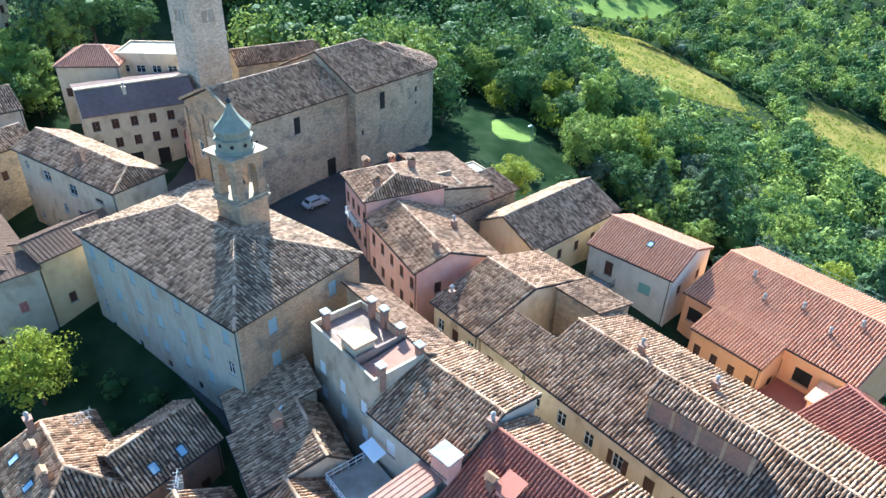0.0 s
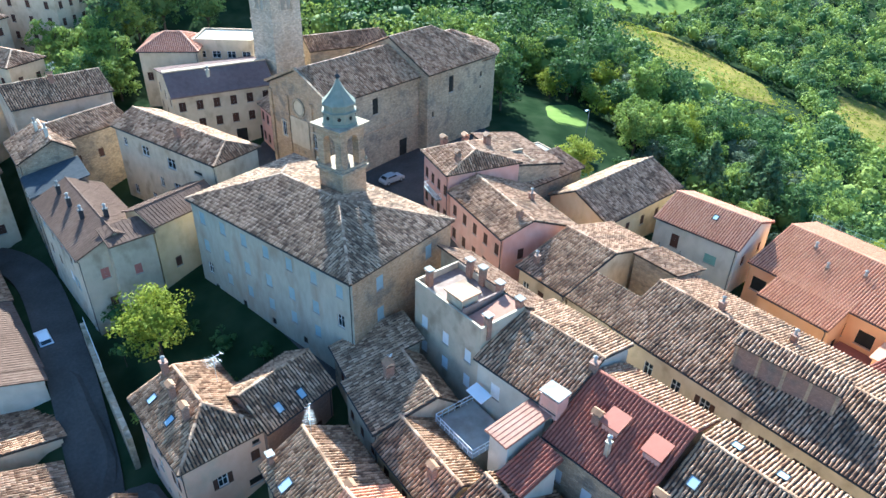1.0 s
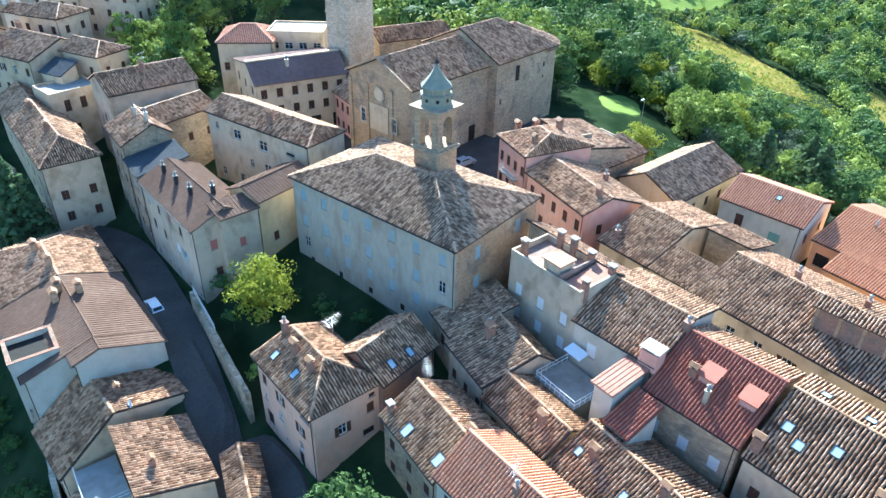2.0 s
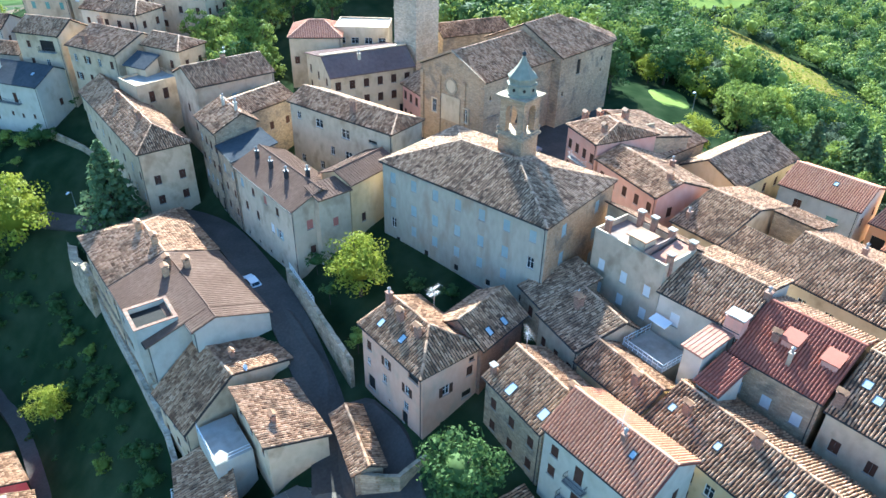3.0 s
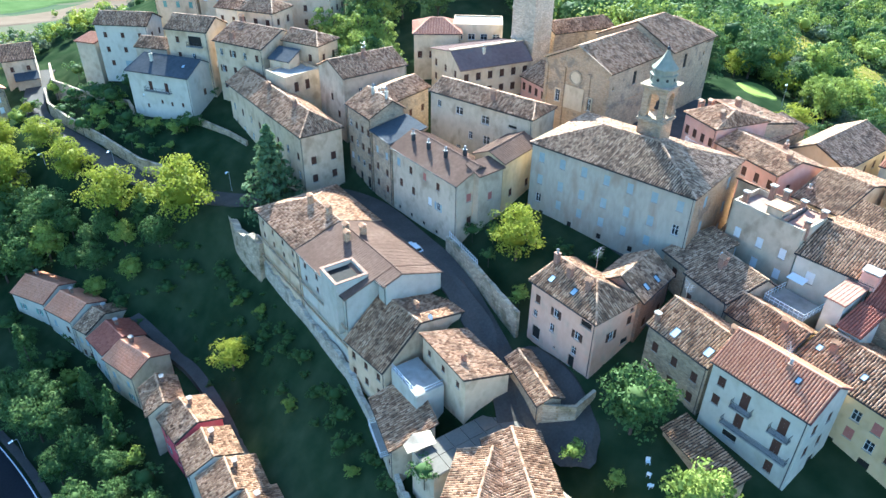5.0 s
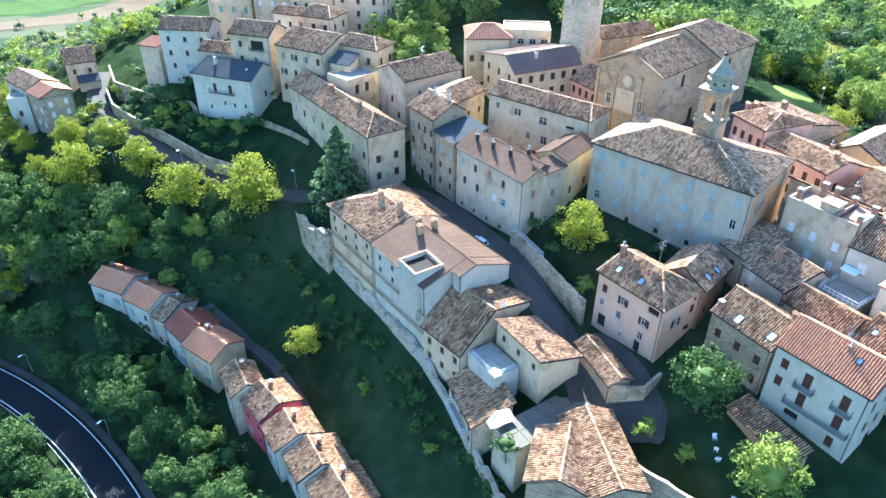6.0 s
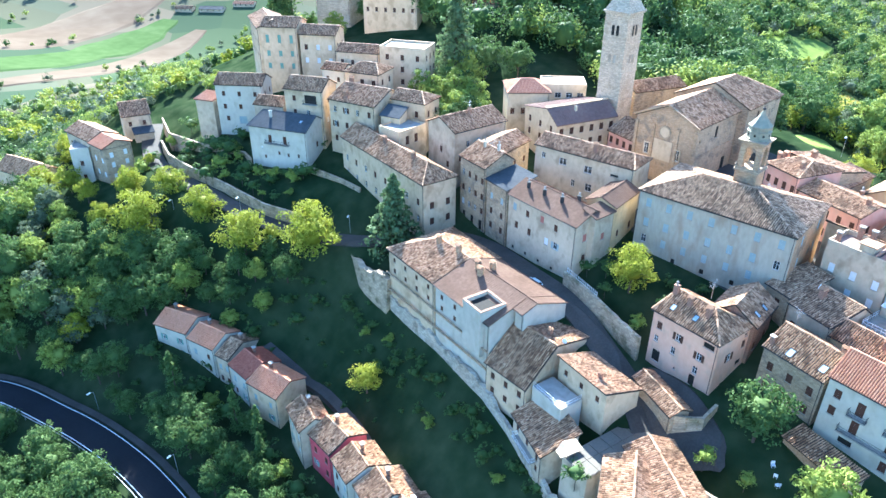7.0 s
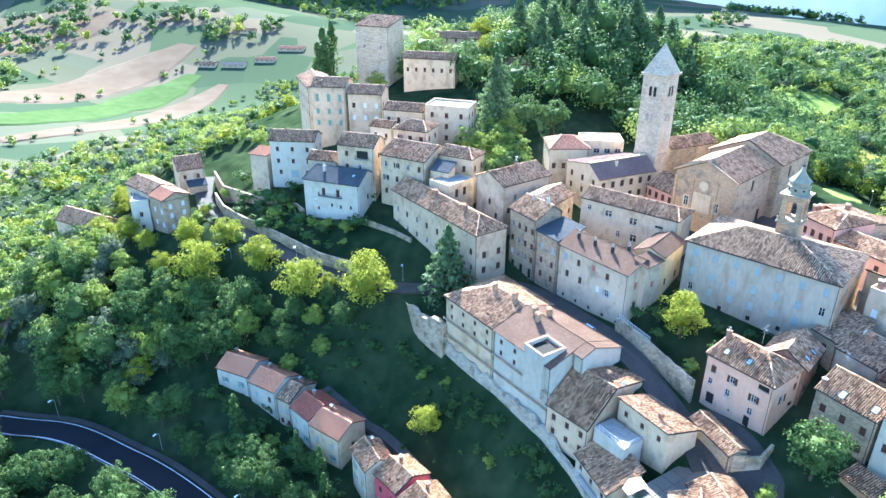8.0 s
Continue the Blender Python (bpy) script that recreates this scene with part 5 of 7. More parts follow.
slate_h = house((-34.6, 170.4), (-24.3, 156.6), 11.2, 12.5, -2.0, "hip", 2.7, hip=(1.6, 0.0), ridge=5.8, wall="plaster_white", tiles="metal_grey", label="white house with a grey slate roof and balcony",
      spots=[(0, 0.36, 10.4, "brown", 1.0, 2.1), (0, 0.62, 10.4, "brown", 1.0, 2.1), (0, 0.5, 7.4, "brown", 0.6, 0.9), (0, 0.66, 7.2, "brown", 0.6, 0.9), (0, 0.25, 6.0, "brown", 0.6, 0.9), (0, 0.84, 7.4, "brown", 0.6, 0.9), (0, 0.2, 8.6, "white", 0.5, 0.6), (1, 0.5, 9.0, "brown", 0.9, 1.4)])
loggia_h = house((-24.4, 169.6), (-17.3, 160.8), 9.0, 20.7, 3.0, "gable", 2.4, wall="plaster_cream", tiles="tile_old", label="pale house with a loggia balcony and tile roof",
      spots=[(0, 0.25, 14.6, "brown", 0.9, 1.4), (0, 0.68, 14.2, V, 3.4, 2.2), (0, 0.25, 11.0, "brown", 0.9, 1.4), (0, 0.6, 11.0, "glass", 0.9, 1.4), (1, 0.4, 14.0, "brown", 0.9, 1.4), (1, 0.3, 9.0, "white", 0.9, 1.4), (1, 0.7, 9.0, "brown", 0.9, 1.4)])
house((-30.4, 176.8), (-24.5, 170.2), 7.0, 15.6, 3.0, "gable", 1.7, wall="plaster_grey", tiles="tile_old", label="low house with a tile roof between two tall ones", gutters=False)
house((-8.0, 167.2), (-2.1, 158.5), 9.0, 23.4, 6.0, "hip", 1.9, hip=(3, 3), wall="plaster_cream", tiles="tile_old", label="cream house with a hipped roof in the upper town", wins=[(0, (14.2,), 3, "brown", 1.1, 1.5), (1, (14.2,), 2, "brown", 1.0, 1.5), (0, (10.4,), 3, "brown", 0.9, 1.4)])
house((-9.6, 178.6), (-5.6, 172.4), 6.0, 21.8, 6.0, "gable", 1.4, wall="plaster_white", tiles="tile_old", label="small white house with a plain tile roof", wins=[(0, (12.6,), 2, "brown", 0.9, 1.3)], gutters=False)
flats = house((5.4, 171.6), (13.8, 161.4), 9.0, 27.0, 8.0, "flat", parapet=0.6, wall="plaster_cream", tiles="concrete", label="tall cream apartment house with a roof terrace", wins=[(0, (6, 9.4, 12.8, 16.0), 3, "brown", 1.0, 1.5), (1, (9, 12.6, 16), 3, "brown", 1.0, 1.5)])
house((-3.4, 181.6), (5.2, 171.9), 8.0, 25.2, 8.0, "gable", 1.6, wall="plaster_cream", tiles="tile_old", label="long cream house joined to the apartment house", wins=[(0, (10, 13.6), 4, "brown", 0.9, 1.4)])
house((-17.8, 201.6), (-9.2, 194.4), 11.0, 30.0, 8.0, "gable", 2.0, wall="plaster_cream", tiles="tile_old", label="wide cream house with tall green shutters", wins=[(0, (10, 13.6), 3, "green", 1.0, 1.6), (0, (17.4,), 3, "green", 1.0, 2.3), (1, (12, 16), 2, "green", 1.0, 1.6)])
house((-9.0, 194.2), (-0.6, 186.8), 10.0, 28.2, 8.0, "gable", 1.9, wall="plaster_cream", tiles="tile_old", label="cream house joined to the green-shuttered one", wins=[(0, (12, 15.8), 3, "brown|white", 1.0, 1.5), (1, (12, 16), 2, "brown", 1.0, 1.5)])
house((-14.0, 222.0), (-18.3, 202.6), 10.0, 29.4, 8.0, "gable", 2.0, wall="plaster_cream", tiles="tile_old", label="cream house beside the path in the upper town", wins=[(0, (12, 16), 5, "brown", 1.0, 1.5)])
house((22.4, 214.6), (35.6, 201.2), 8.0, 33.2, 20.0, "gable", 1.8, wall="plaster_cream", tiles="tile_old", label="cream house below the wooded hilltop", wins=[(0, (8.6,), 6, "brown", 0.9, 1.4)])
house((58.0, 201.6), (75.0, 191.4), 8.0, 29.6, 18.0, "gable", 1.8, wall="plaster_grey", tiles="tile_old", label="grey house among the trees", wins=[(0, (7.4,), 5, "brown", 0.9, 1.4)])
fort = house((16.0, 238.5), (23.5, 226.5), 12.0, 42.0, 12.0, "shed", 2.6, wall="stone_pale", tiles="tile_old", label="tall stone tower house above the town", wins=[(0, (22,), 2, "glass", 0.9, 1.4)])
house((46.0, 233.0), (60.0, 221.0), 9.0, gz(56, 232) + 7.5, gz(56, 232) - 6, "gable", 2.0, wall="plaster_cream", tiles="tile_old", label="cream house on the wooded hill", wins=[(0, (9.0, 11.8), 5, "brown", 0.9, 1.4)])
for x, y, w, tl in ((118, 905, 22, "tile_old"), (142, 888, 30, "metal_grey"), (182, 880, 26, "tile_pink"), (222, 900, 34, "tile_pink"), (200, 985, 20, "tile_old")):
    house((x, y), (x + w * 0.8, y - w * 0.6), 14.0, gz(x, y) + 4, gz(x, y) - 6, "gable", 2.6, wall="plaster_cream", tiles=tl, label="distant farm building among fields", group="farm buildings", wins=[(0, (8.0,), 4, "brown", 1.2, 1.6)])
gable_h = house((-66.6, 197.0), (-58.2, 199.5), 8.0, 3.7, -14.0, "cross", 1.7, wall="stone", tiles="tile_orange", label="tall narrow stone house with a red gabled roof", wins=[(0, (8.4, 11.8, 14.6), 2, "white", 1.0, 1.5), (3, (9, 13), 2, "white", 1.0, 1.5)])
house((-68.8, 204.9), (-60.2, 207.5), 14.0, 3.9, -14.0, "cross", 1.9, wall="plaster_grey", tiles="tile_old", label="rear of the stone house with an old tile roof", wins=[(3, (10, 14), 3, "brown", 0.9, 1.4)])
house((-73.6, 206.6), (-69.0, 205.2), 9.0, 1.8, -14.0, "flat", parapet=0.3, wall="plaster_white", tiles="concrete", label="white flat-roofed annex of the stone house", wins=[(0, (7, 11), 1, "brown", 0.9, 1.4), (3, (7, 11), 3, "brown", 0.9, 1.4)])
house((-57.4, 217.6), (-49.0, 216.8), 13.0, 5.2, -6.0, "gable", 2.8, wall="plaster_grey", tiles="tile_old", label="small house below the path with an old tile roof", wins=[(0, (8,), 2, "brown", 0.9, 1.4)])
house((-55.4, 214.0), (-49.4, 213.6), 3.2, 0.6, -6.0, "shed", 1.2, wall="plaster_grey", tiles="metal_grey", label="lean-to with a blue-grey sheet roof", gutters=False)
house((-93.0, 240.0), (-83.0, 222.0), 10.0, -11.0, -22.0, "gable", 3.0, wall="plaster_cream", tiles="tile_old", label="barn with a tile roof beside the track", wins=[(0, (4,), 2, "brown", 1.0, 1.4)])

# ---- row of cottages under the wall ----
row = [((-70.2, 142.8), (-65.2, 134.8), 8.6, -19.6, "tile_orange", "plaster_white"), ((-65.3, 134.2), (-61.8, 126.8), 8.2, -20.2, "tile_orange", "plaster_white"), ((-61.6, 126.4), (-59.9, 122.7), 9.4, -21.2, "tile_grey", "plaster_grey"),
       ((-60.1, 122.2), (-58.6, 115.2), 8.6, -21.6, "tile_red", "plaster_white"), ((-58.8, 114.8), (-55.6, 106.4), 8.4, -21.9, "tile_orange", "plaster_cream"),
       ((-55.2, 101.6), (-55.8, 93.8), 6.4, -20.4, "tile_old", "plaster_grey"), ((-54.4, 93.2), (-53.4, 85.9), 8.4, -20.7, "tile_old", "plaster_crimson"), ((-53.4, 85.6), (-53.6, 78.8), 8.6, -21.1, "tile_old", "plaster_white"),
       ((-52.6, 78.4), (-53.0, 71.4), 9.2, -21.4, "tile_old", "plaster_white"), ((-51.8, 71.0), (-52.0, 62.8), 9.0, -21.8, "tile_old", "plaster_cream"), ((-52.0, 62.4), (-52.6, 52.0), 9.0, -22.4, "tile_old", "plaster_white")]
for a, b, dep, z, tl, wl in row:
    ct = house(a, b, dep, z, z - 15, "gable", 1.9, wall=wl, tiles=tl, label="small cottage in the row below the town wall", group="row of cottages", name="cottage", category="cottage", over=0.3, end=0.08,
          wins=[(0, (8.2, 11.4), 2, "blue|brown|green_open", 0.9, 1.4), (1, (10.5,), 1, "brown", 0.9, 1.4), (3, (10,), 2, "blue", 0.9, 1.4)])
    q = ct["A"] + ct["d"] * 2.2 + ct["n"] * dep * 0.62
    chimney(ct["root"], (q.x, q.y, roof_height(ct, q.x, q.y)), (ct["d"].x, ct["d"].y), 0.5, 0.6, 1.0, "brick", 2)


# ---- trees ----
def leaf_cloud(centres, radii, per, size, seed, flat=0.75):
    """Small leaf faces set round clump centres, more on the outside: verts and quads."""
    r = np.random.default_rng(seed)
    c = np.repeat(np.array(centres), per, 0)
    rad = np.repeat(np.array(radii), per)[:, None]
    n = len(c)
    dirs = r.normal(size=(n, 3))
    dirs /= np.linalg.norm(dirs, axis=1)[:, None]
    dirs[:, 2] = np.where(dirs[:, 2] < -0.3, -dirs[:, 2], dirs[:, 2])
    pos = c + dirs * rad * (r.uniform(0.25, 1, (n, 1)) ** 0.45) * np.array([1, 1, flat])
    nor = dirs + r.normal(scale=0.4, size=(n, 3))
    nor /= np.linalg.norm(nor, axis=1)[:, None]
    t = np.cross(nor, r.normal(size=(n, 3)))
    t /= np.linalg.norm(t, axis=1)[:, None]
    b = np.cross(nor, t)
    s = size * r.uniform(0.6, 1.3, (n, 1))
    v = np.stack([pos - t * s * 0.5, pos - b * s * 0.32, pos + t * s * 0.5, pos + b * s * 0.32], 1).reshape(-1, 3)
    return v, np.arange(n * 4).reshape(-1, 4)


def light_block_core(centre, rx, rz, seed=0):
    """A knobbly core, added unseen inside a crown to block light: verts and quads."""
    r = np.random.default_rng(seed)
    k = 3
    pts, quads = {}, []
    for axis in range(3):
        for sgn in (-1, 1):
            for i in range(k):
                for j in range(k):
                    q = []
                    for a, b in ((i, j), (i + 1, j), (i + 1, j + 1), (i, j + 1)):
                        p = [0, 0, 0]
                        p[axis], p[(axis + 1) % 3], p[(axis + 2) % 3] = sgn * k, 2 * a - k, 2 * b - k
                        q.append(pts.setdefault(tuple(p), len(pts)))
                    quads.append(q if sgn > 0 else q[::-1])
    v = np.array(sorted(pts, key=pts.get), float)
    v /= np.linalg.norm(v, axis=1)[:, None]
    v *= r.uniform(0.82, 1.15, (len(v), 1))
    return v * np.array([rx, rx, rz]) + np.array(centre), np.array(quads)


def make_tree(name, label, height, width, leaf, seed, clumps=64, per=40, size=0.56, trunk=0.25, shape="round"):
    """A tree at the origin: tapered trunk with limbs, crown of many clumps."""
    r = random.Random(seed)
    t = thing(name, (0, 0, 0), label, "tree", "trees")
    g = Geo()
    top = Vector((r.uniform(-0.4, 0.4), r.uniform(-0.4, 0.4), height * 0.62))
    pts = [Vector((0, 0, -1.5)), Vector((0.05, 0, height * 0.2)), Vector((top.x * 0.5, top.y * 0.5, height * 0.42)), top]
    for k in range(3):
        g.tube([pts[k], pts[k + 1]], trunk * (1 - 0.27 * k), 8)
    centres, radii = [], []
    if shape == "round":
        for k in range(clumps):
            a, e = r.uniform(0, math.tau), math.asin(r.uniform(-0.85, 1))
            q = r.uniform(0.5, 1.0)
            p = Vector((math.cos(a) * math.cos(e) * width / 2 * q, math.sin(a) * math.cos(e) * width / 2 * q, height * 0.54 + math.sin(e) * height * 0.42 * q))
            centres.append(p)
            radii.append(width * r.uniform(0.10, 0.19))
            if k % 5 == 0:
                g.tube([pts[1 + k % 2], (pts[2] + p) / 2 + Vector((0, 0, 0.4)), p], trunk * 0.32, 5)
    elif shape == "cone":
        n = int(clumps)
        for k in range(n):
            f = k / n
            z = height * (0.1 + 0.88 * f)
            a = k * 2.4 + r.uniform(-0.3, 0.3)
            w = width / 2 * (1 - f) ** 0.85 * r.uniform(0.55, 1.05)
            for q in (0.45, 0.95):
                centres.append(Vector((math.cos(a) * w * q, math.sin(a) * w * q, z - w * q * 0.25)))
                radii.append(max(0.3, width * 0.10 * (1.15 - f)))
            g.tube([Vector((0, 0, z)), centres[-1]], trunk * 0.22, 4)
        g.tube([Vector((0, 0, height * 0.3)), Vector((0, 0, height * 0.98))], trunk * 0.5, 6)
    else:                                               # cypress column
        for k in range(clumps):
            f = k / clumps
            z = height * (0.06 + 0.92 * f)
            w = width / 2 * (1 - f ** 2.2) * r.uniform(0.3, 0.75)
            a = r.uniform(0, math.tau)
            centres.append(Vector((math.cos(a) * w, math.sin(a) * w, z)))
            radii.append(width * 0.26 * (1.1 - 0.7 * f))
    v, q = leaf_cloud(centres, radii, per, size, seed, 0.8 if shape != "column" else 1.5)
    if shape == "round":
        # hidden core added so that sunlight can't pass through the crown
        hv, hq = light_block_core((0, 0, height * 0.53), width * 0.24, height * 0.22, seed)
        q = np.concatenate([q, hq + len(v)])
        v = np.concatenate([v, hv])
    tk = new("trunk", to_mesh("trunk", g, M["bark"]))
    tk.parent = t
    cr = new("crown", raw_mesh("crown", v, q, M[leaf]))
    cr.parent = t
    return t


KINDS = {
    "dark": make_tree("tree", "dark green broadleaf tree with a dense crown", 11, 9, "leaf_dark", 1),
    "dark2": make_tree("tree", "dark green broadleaf tree with a dense crown", 13, 9.5, "leaf_dark", 2),
    "mid": make_tree("tree", "green broadleaf tree with a full rounded crown", 10, 8.5, "leaf_mid", 3),
    "mid2": make_tree("tree", "green broadleaf tree with a full rounded crown", 12, 8, "leaf_mid", 4),
    "light": make_tree("tree", "bright yellow-green tree lit by the sun", 9.5, 8.5, "leaf_light", 5, clumps=70, per=56, size=0.4),
    "grey": make_tree("tree", "grey-green tree with an airy crown", 10, 8, "leaf_grey", 6, clumps=46),
    "fir": make_tree("conifer", "tall dark conifer with drooping tiers", 19, 16, "leaf_blue", 7, clumps=110, per=15, size=1.0, trunk=0.35, shape="cone"),
    "cypress": make_tree("cypress", "slim dark green cypress tree", 13, 4.6, "leaf_dark", 8, clumps=44, per=40, size=0.5, shape="column"),
    "shrub": make_tree("shrub", "low rounded green garden shrub", 3.0, 4.2, "leaf_mid", 9, clumps=16, per=26, size=0.36, trunk=0.06),
    "shrub2": make_tree("shrub", "low dark green hillside shrub", 3.4, 4.6, "leaf_dark", 10, clumps=16, per=26, size=0.36, trunk=0.06),
}
USED = set()
tr = random.Random(11)


def plant(kind, x, y, size=1.0, z=None, sink=0.0):
    m = Matrix.Translation((x, y, (gz(x, y) if z is None else z) - sink)) @ Matrix.Rotation(tr.uniform(0, math.tau), 4, "Z")
    src = KINDS[kind]
    src.scale = (1, 1, 1)
    if kind not in USED:
        USED.add(kind)
        src.matrix_basis = m @ Matrix.Diagonal((size, size, size, 1))
        return src
    ob = copy_thing(src, m)
    ob.scale = (size, size, size * tr.uniform(0.9, 1.12))
    return ob


# trees that stand alone
plant("light", 1.1, 70.6, 1.1)
plant("shrub", -3.0, 64.5, 0.9)
plant("shrub2", 2.5, 63.5, 1.0)
plant("fir", -20.9, 118.4, 1.28)
for x, y, size in ((-35.3, 131.0, 1.5), (-47.0, 143.2, 1.3), (-51.4, 159.5, 1.05), (-64.7, 170.0, 1.5), (-72.0, 181.0, 0.8), (-54.8, 177.6, 0.95), (-63.3, 185.0, 0.9), (-41.0, 141.0, 0.55), (-68.4, 154.0, 0.5), (-84.9, 157.1, 0.8)):
    plant("light", x, y, size)
plant("light", -39.8, 97.5, 0.75)
plant("dark", -5.2, 38.5, 0.6)
plant("mid", -8.0, 25.5, 0.8)
plant("shrub", -12.5, 41.0, 1.0)
plant("shrub", -11.0, 35.0, 0.8)
plant("shrub2", -29.5, 50.0, 1.1, z=-8.5)
plant("cypress", -70.5, 128.0, 1.5)
plant("cypress", -62.5, 112.0, 0.8)
plant("cypress", -60.0, 106.0, 0.75)
plant("cypress", -61.5, 101.0, 0.7)
for k, (x, y, s) in enumerate(((-53.9, 199, 1.1), (-47.4, 201, 1.2), (-40.9, 204, 1.4), (-39.9, 183.4, 1.6), (-41.3, 175.4, 1.5), (-46.1, 174.5, 1.3), (-37.8, 178.3, 1.6), (-32.5, 160.5, 1.3), (-26.8, 154.6, 1.2), (-37, 168, 1.3), (-50.9, 182.3, 1.0), (-57.5, 178.5, 0.9), (-19, 163, 1.2), (-58, 194, 1.3), (-44.5, 193, 1.2), (-48, 188, 1.0), (-52, 176, 1.1), (-54.5, 190, 0.9))):
    plant(("shrub2", "shrub", "shrub2")[k % 3], x, y, s)
plant("light", -55.2, 197.5, 0.4)
for x, y, s in ((-70.7, 225.6, 0.8), (-75.8, 205.4, 0.9), (-66, 213, 0.7), (-73, 194, 0.7), (-82, 214, 1.0), (-72, 236, 0.9)):
    plant("light", x, y, s)
for x, y, s in ((0.5, 76, 1.0), (4, 71, 0.9), (7.5, 66.5, 0.8), (-1.5, 79, 0.8), (5.5, 61.5, 0.7), (-2.6, 73, 0.7), (10.5, 62.0, 0.7)):
    plant("shrub2", x, y, s)
for k in range(26):
    a, q = k * 2.4, math.sqrt((k + 0.5) / 26)
    plant("fir", 104 + math.cos(a) * q * 42, 196 + math.sin(a) * q * 32, 0.75 + 0.3 * ((k * 7) % 5) / 5)
plant("light", 69.6, 68.6, 0.9)
for kind, x, y, s in (("light", 34.0, 222.0, 1.0), ("light", 57.0, 212.0, 1.1), ("light", 47.0, 199.0, 1.0), ("light", 66.0, 228.0, 1.2), ("mid", 15.0, 220.0, 0.9), ("dark", 28.0, 222.0, 0.9),
                      ("cypress", 4.0, 240.0, 2.2), ("cypress", 9.0, 244.0, 2.0), ("cypress", 0.0, 236.0, 1.9), ("fir", 27.0, 166.0, 1.2)):
    plant(kind, x, y, s)
for k, (x, y) in enumerate(((99, 81), (104, 89), (92, 74), (97, 72), (79, 74), (84, 70), (90, 68))):
    plant(("mid", "dark", "mid2", "shrub2", "shrub", "shrub2", "shrub")[k], x, y, 0.8)
plant("dark2", 78.0, 97.0, 1.6)
plant("mid2", 81.0, 108.0, 1.5)
plant("mid2", 72.0, 118.0, 1.5)
plant("mid", 84.0, 118.0, 1.5)


def wood(count, cx, cy, rx, ry, kinds, lo, hi, seed, turn=0.0, keep=None):
    r = random.Random(seed)
    done = []
    tries = 0
    while len(done) < count and tries < count * 30:
        tries += 1
        a, q = r.uniform(0, math.tau), math.sqrt(r.random())
        u, v = math.cos(a) * q * rx, math.sin(a) * q * ry
        x, y = cx + u * math.cos(turn) - v * math.sin(turn), cy + u * math.sin(turn) + v * math.cos(turn)
        if (keep and not keep(x, y)) or any((x - p) ** 2 + (y - s) ** 2 < 14 for p, s in done):
            continue
        done.append((x, y))
        plant(r.choice(kinds), x, y, r.uniform(lo, hi), sink=0.4)


def off_road(x, y):
    return all((x - p.x) ** 2 + (y - p.y) ** 2 > 45 for p in ROAD_LINE) and all((x - p.x) ** 2 + (y - p.y) ** 2 > 30 for p in LANE_LINE)


ROAD_LINE, LANE_LINE = smooth_line(ROAD, 4), smooth_line(LANE, 4)
def clear(x, y):
    """Free of roads, fields, the town and the row of cottages."""
    if not off_road(x, y) or (-75 < x < -40 and 48 < y < 146) or (-40 < x < 92 and 0 < y < 125 + 0.0 * x):
        return False
    if -80 < x < -46 and 176 < y < 226:
        return False
    return not (-32 < x < 10 and 120 < y < 205) and not (-40 < x < -20 and 150 < y < 200)


wood(46, -88, 182, 40, 28, ["dark", "dark2", "mid", "grey"], 0.75, 1.1, 21, 0.6, clear)
wood(26, -70, 158, 22, 9, ["dark", "dark2", "mid"], 0.6, 0.95, 22, 2.2, clear)
wood(22, -50, 136, 14, 8, ["dark", "dark2", "shrub2", "mid"], 0.4, 0.7, 29, 0.2, lambda x, y: off_road(x, y) and x < -42 and y > 128 - (x + 50))
wood(26, -75, 112, 7, 40, ["dark", "shrub2", "dark2"], 0.4, 0.8, 23, 0.3, lambda x, y: off_road(x, y) and x < -61 and x > -95)
# dark kinds only: their leaf colour stands in for the hillside's shade
wood(44, -108, 122, 18, 48, ["dark", "dark2", "dark"], 0.6, 1.0, 24, 0.5, off_road)
wood(16, -32.5, 82, 2.0, 34, ["shrub2", "shrub2"], 0.4, 0.8, 31, 0.05, lambda x, y: x < -31.0)
wood(40, -33.0, 84, 3.2, 36, ["shrub2", "shrub2", "shrub"], 0.45, 1.0, 61, 0.06, lambda x, y: x < -30.4)
wood(40, -50, 128, 16, 10, ["shrub2", "shrub2"], 0.5, 1.0, 62, 0.2, lambda x, y: off_road(x, y) and x < -38 and y > 122)
wood(26, -38, 108, 8, 22, ["shrub2"], 0.2, 0.45, 63, 0.1, lambda x, y: x > -44)
# again dark kinds only, as colour in place of the hill's shade
wood(22, -92, 88, 9, 44, ["dark", "dark2"], 0.6, 0.95, 35, 0.2, off_road)
for k, (x, y) in enumerate(((-71, 140), (-68.5, 134), (-66, 127), (-63.5, 121.5), (-61.5, 116.5), (-59, 110), (-58.5, 101), (-57.8, 95), (-57.4, 89), (-57.2, 83), (-57, 77), (-57, 70), (-57.2, 63), (-57.3, 56))):
    plant(("shrub2", "dark", "shrub2", "shrub")[k % 4], x - 1.5, y, (1.4, 0.5, 1.2, 1.3)[k % 4])
wood(16, -66, 95, 4, 34, ["dark", "shrub2", "dark"], 0.5, 0.85, 36, 0.1, off_road)
wood(90, 122, 75, 34, 52, ["dark", "dark2", "mid", "mid2", "grey", "light", "mid"], 0.7, 1.25, 26, 0.0, lambda x, y: x > 97)
wood(22, 97, 45, 10, 32, ["dark", "mid", "fir", "grey", "mid2"], 0.6, 0.9, 33, 0.0, lambda x, y: x > 86)
wood(34, 22, 150, 22, 10, ["mid", "dark", "mid2"], 0.8, 1.1, 28, 0.3, lambda x, y: y > 139 and x > 6 and not (20 < x < 42 and y < 160))


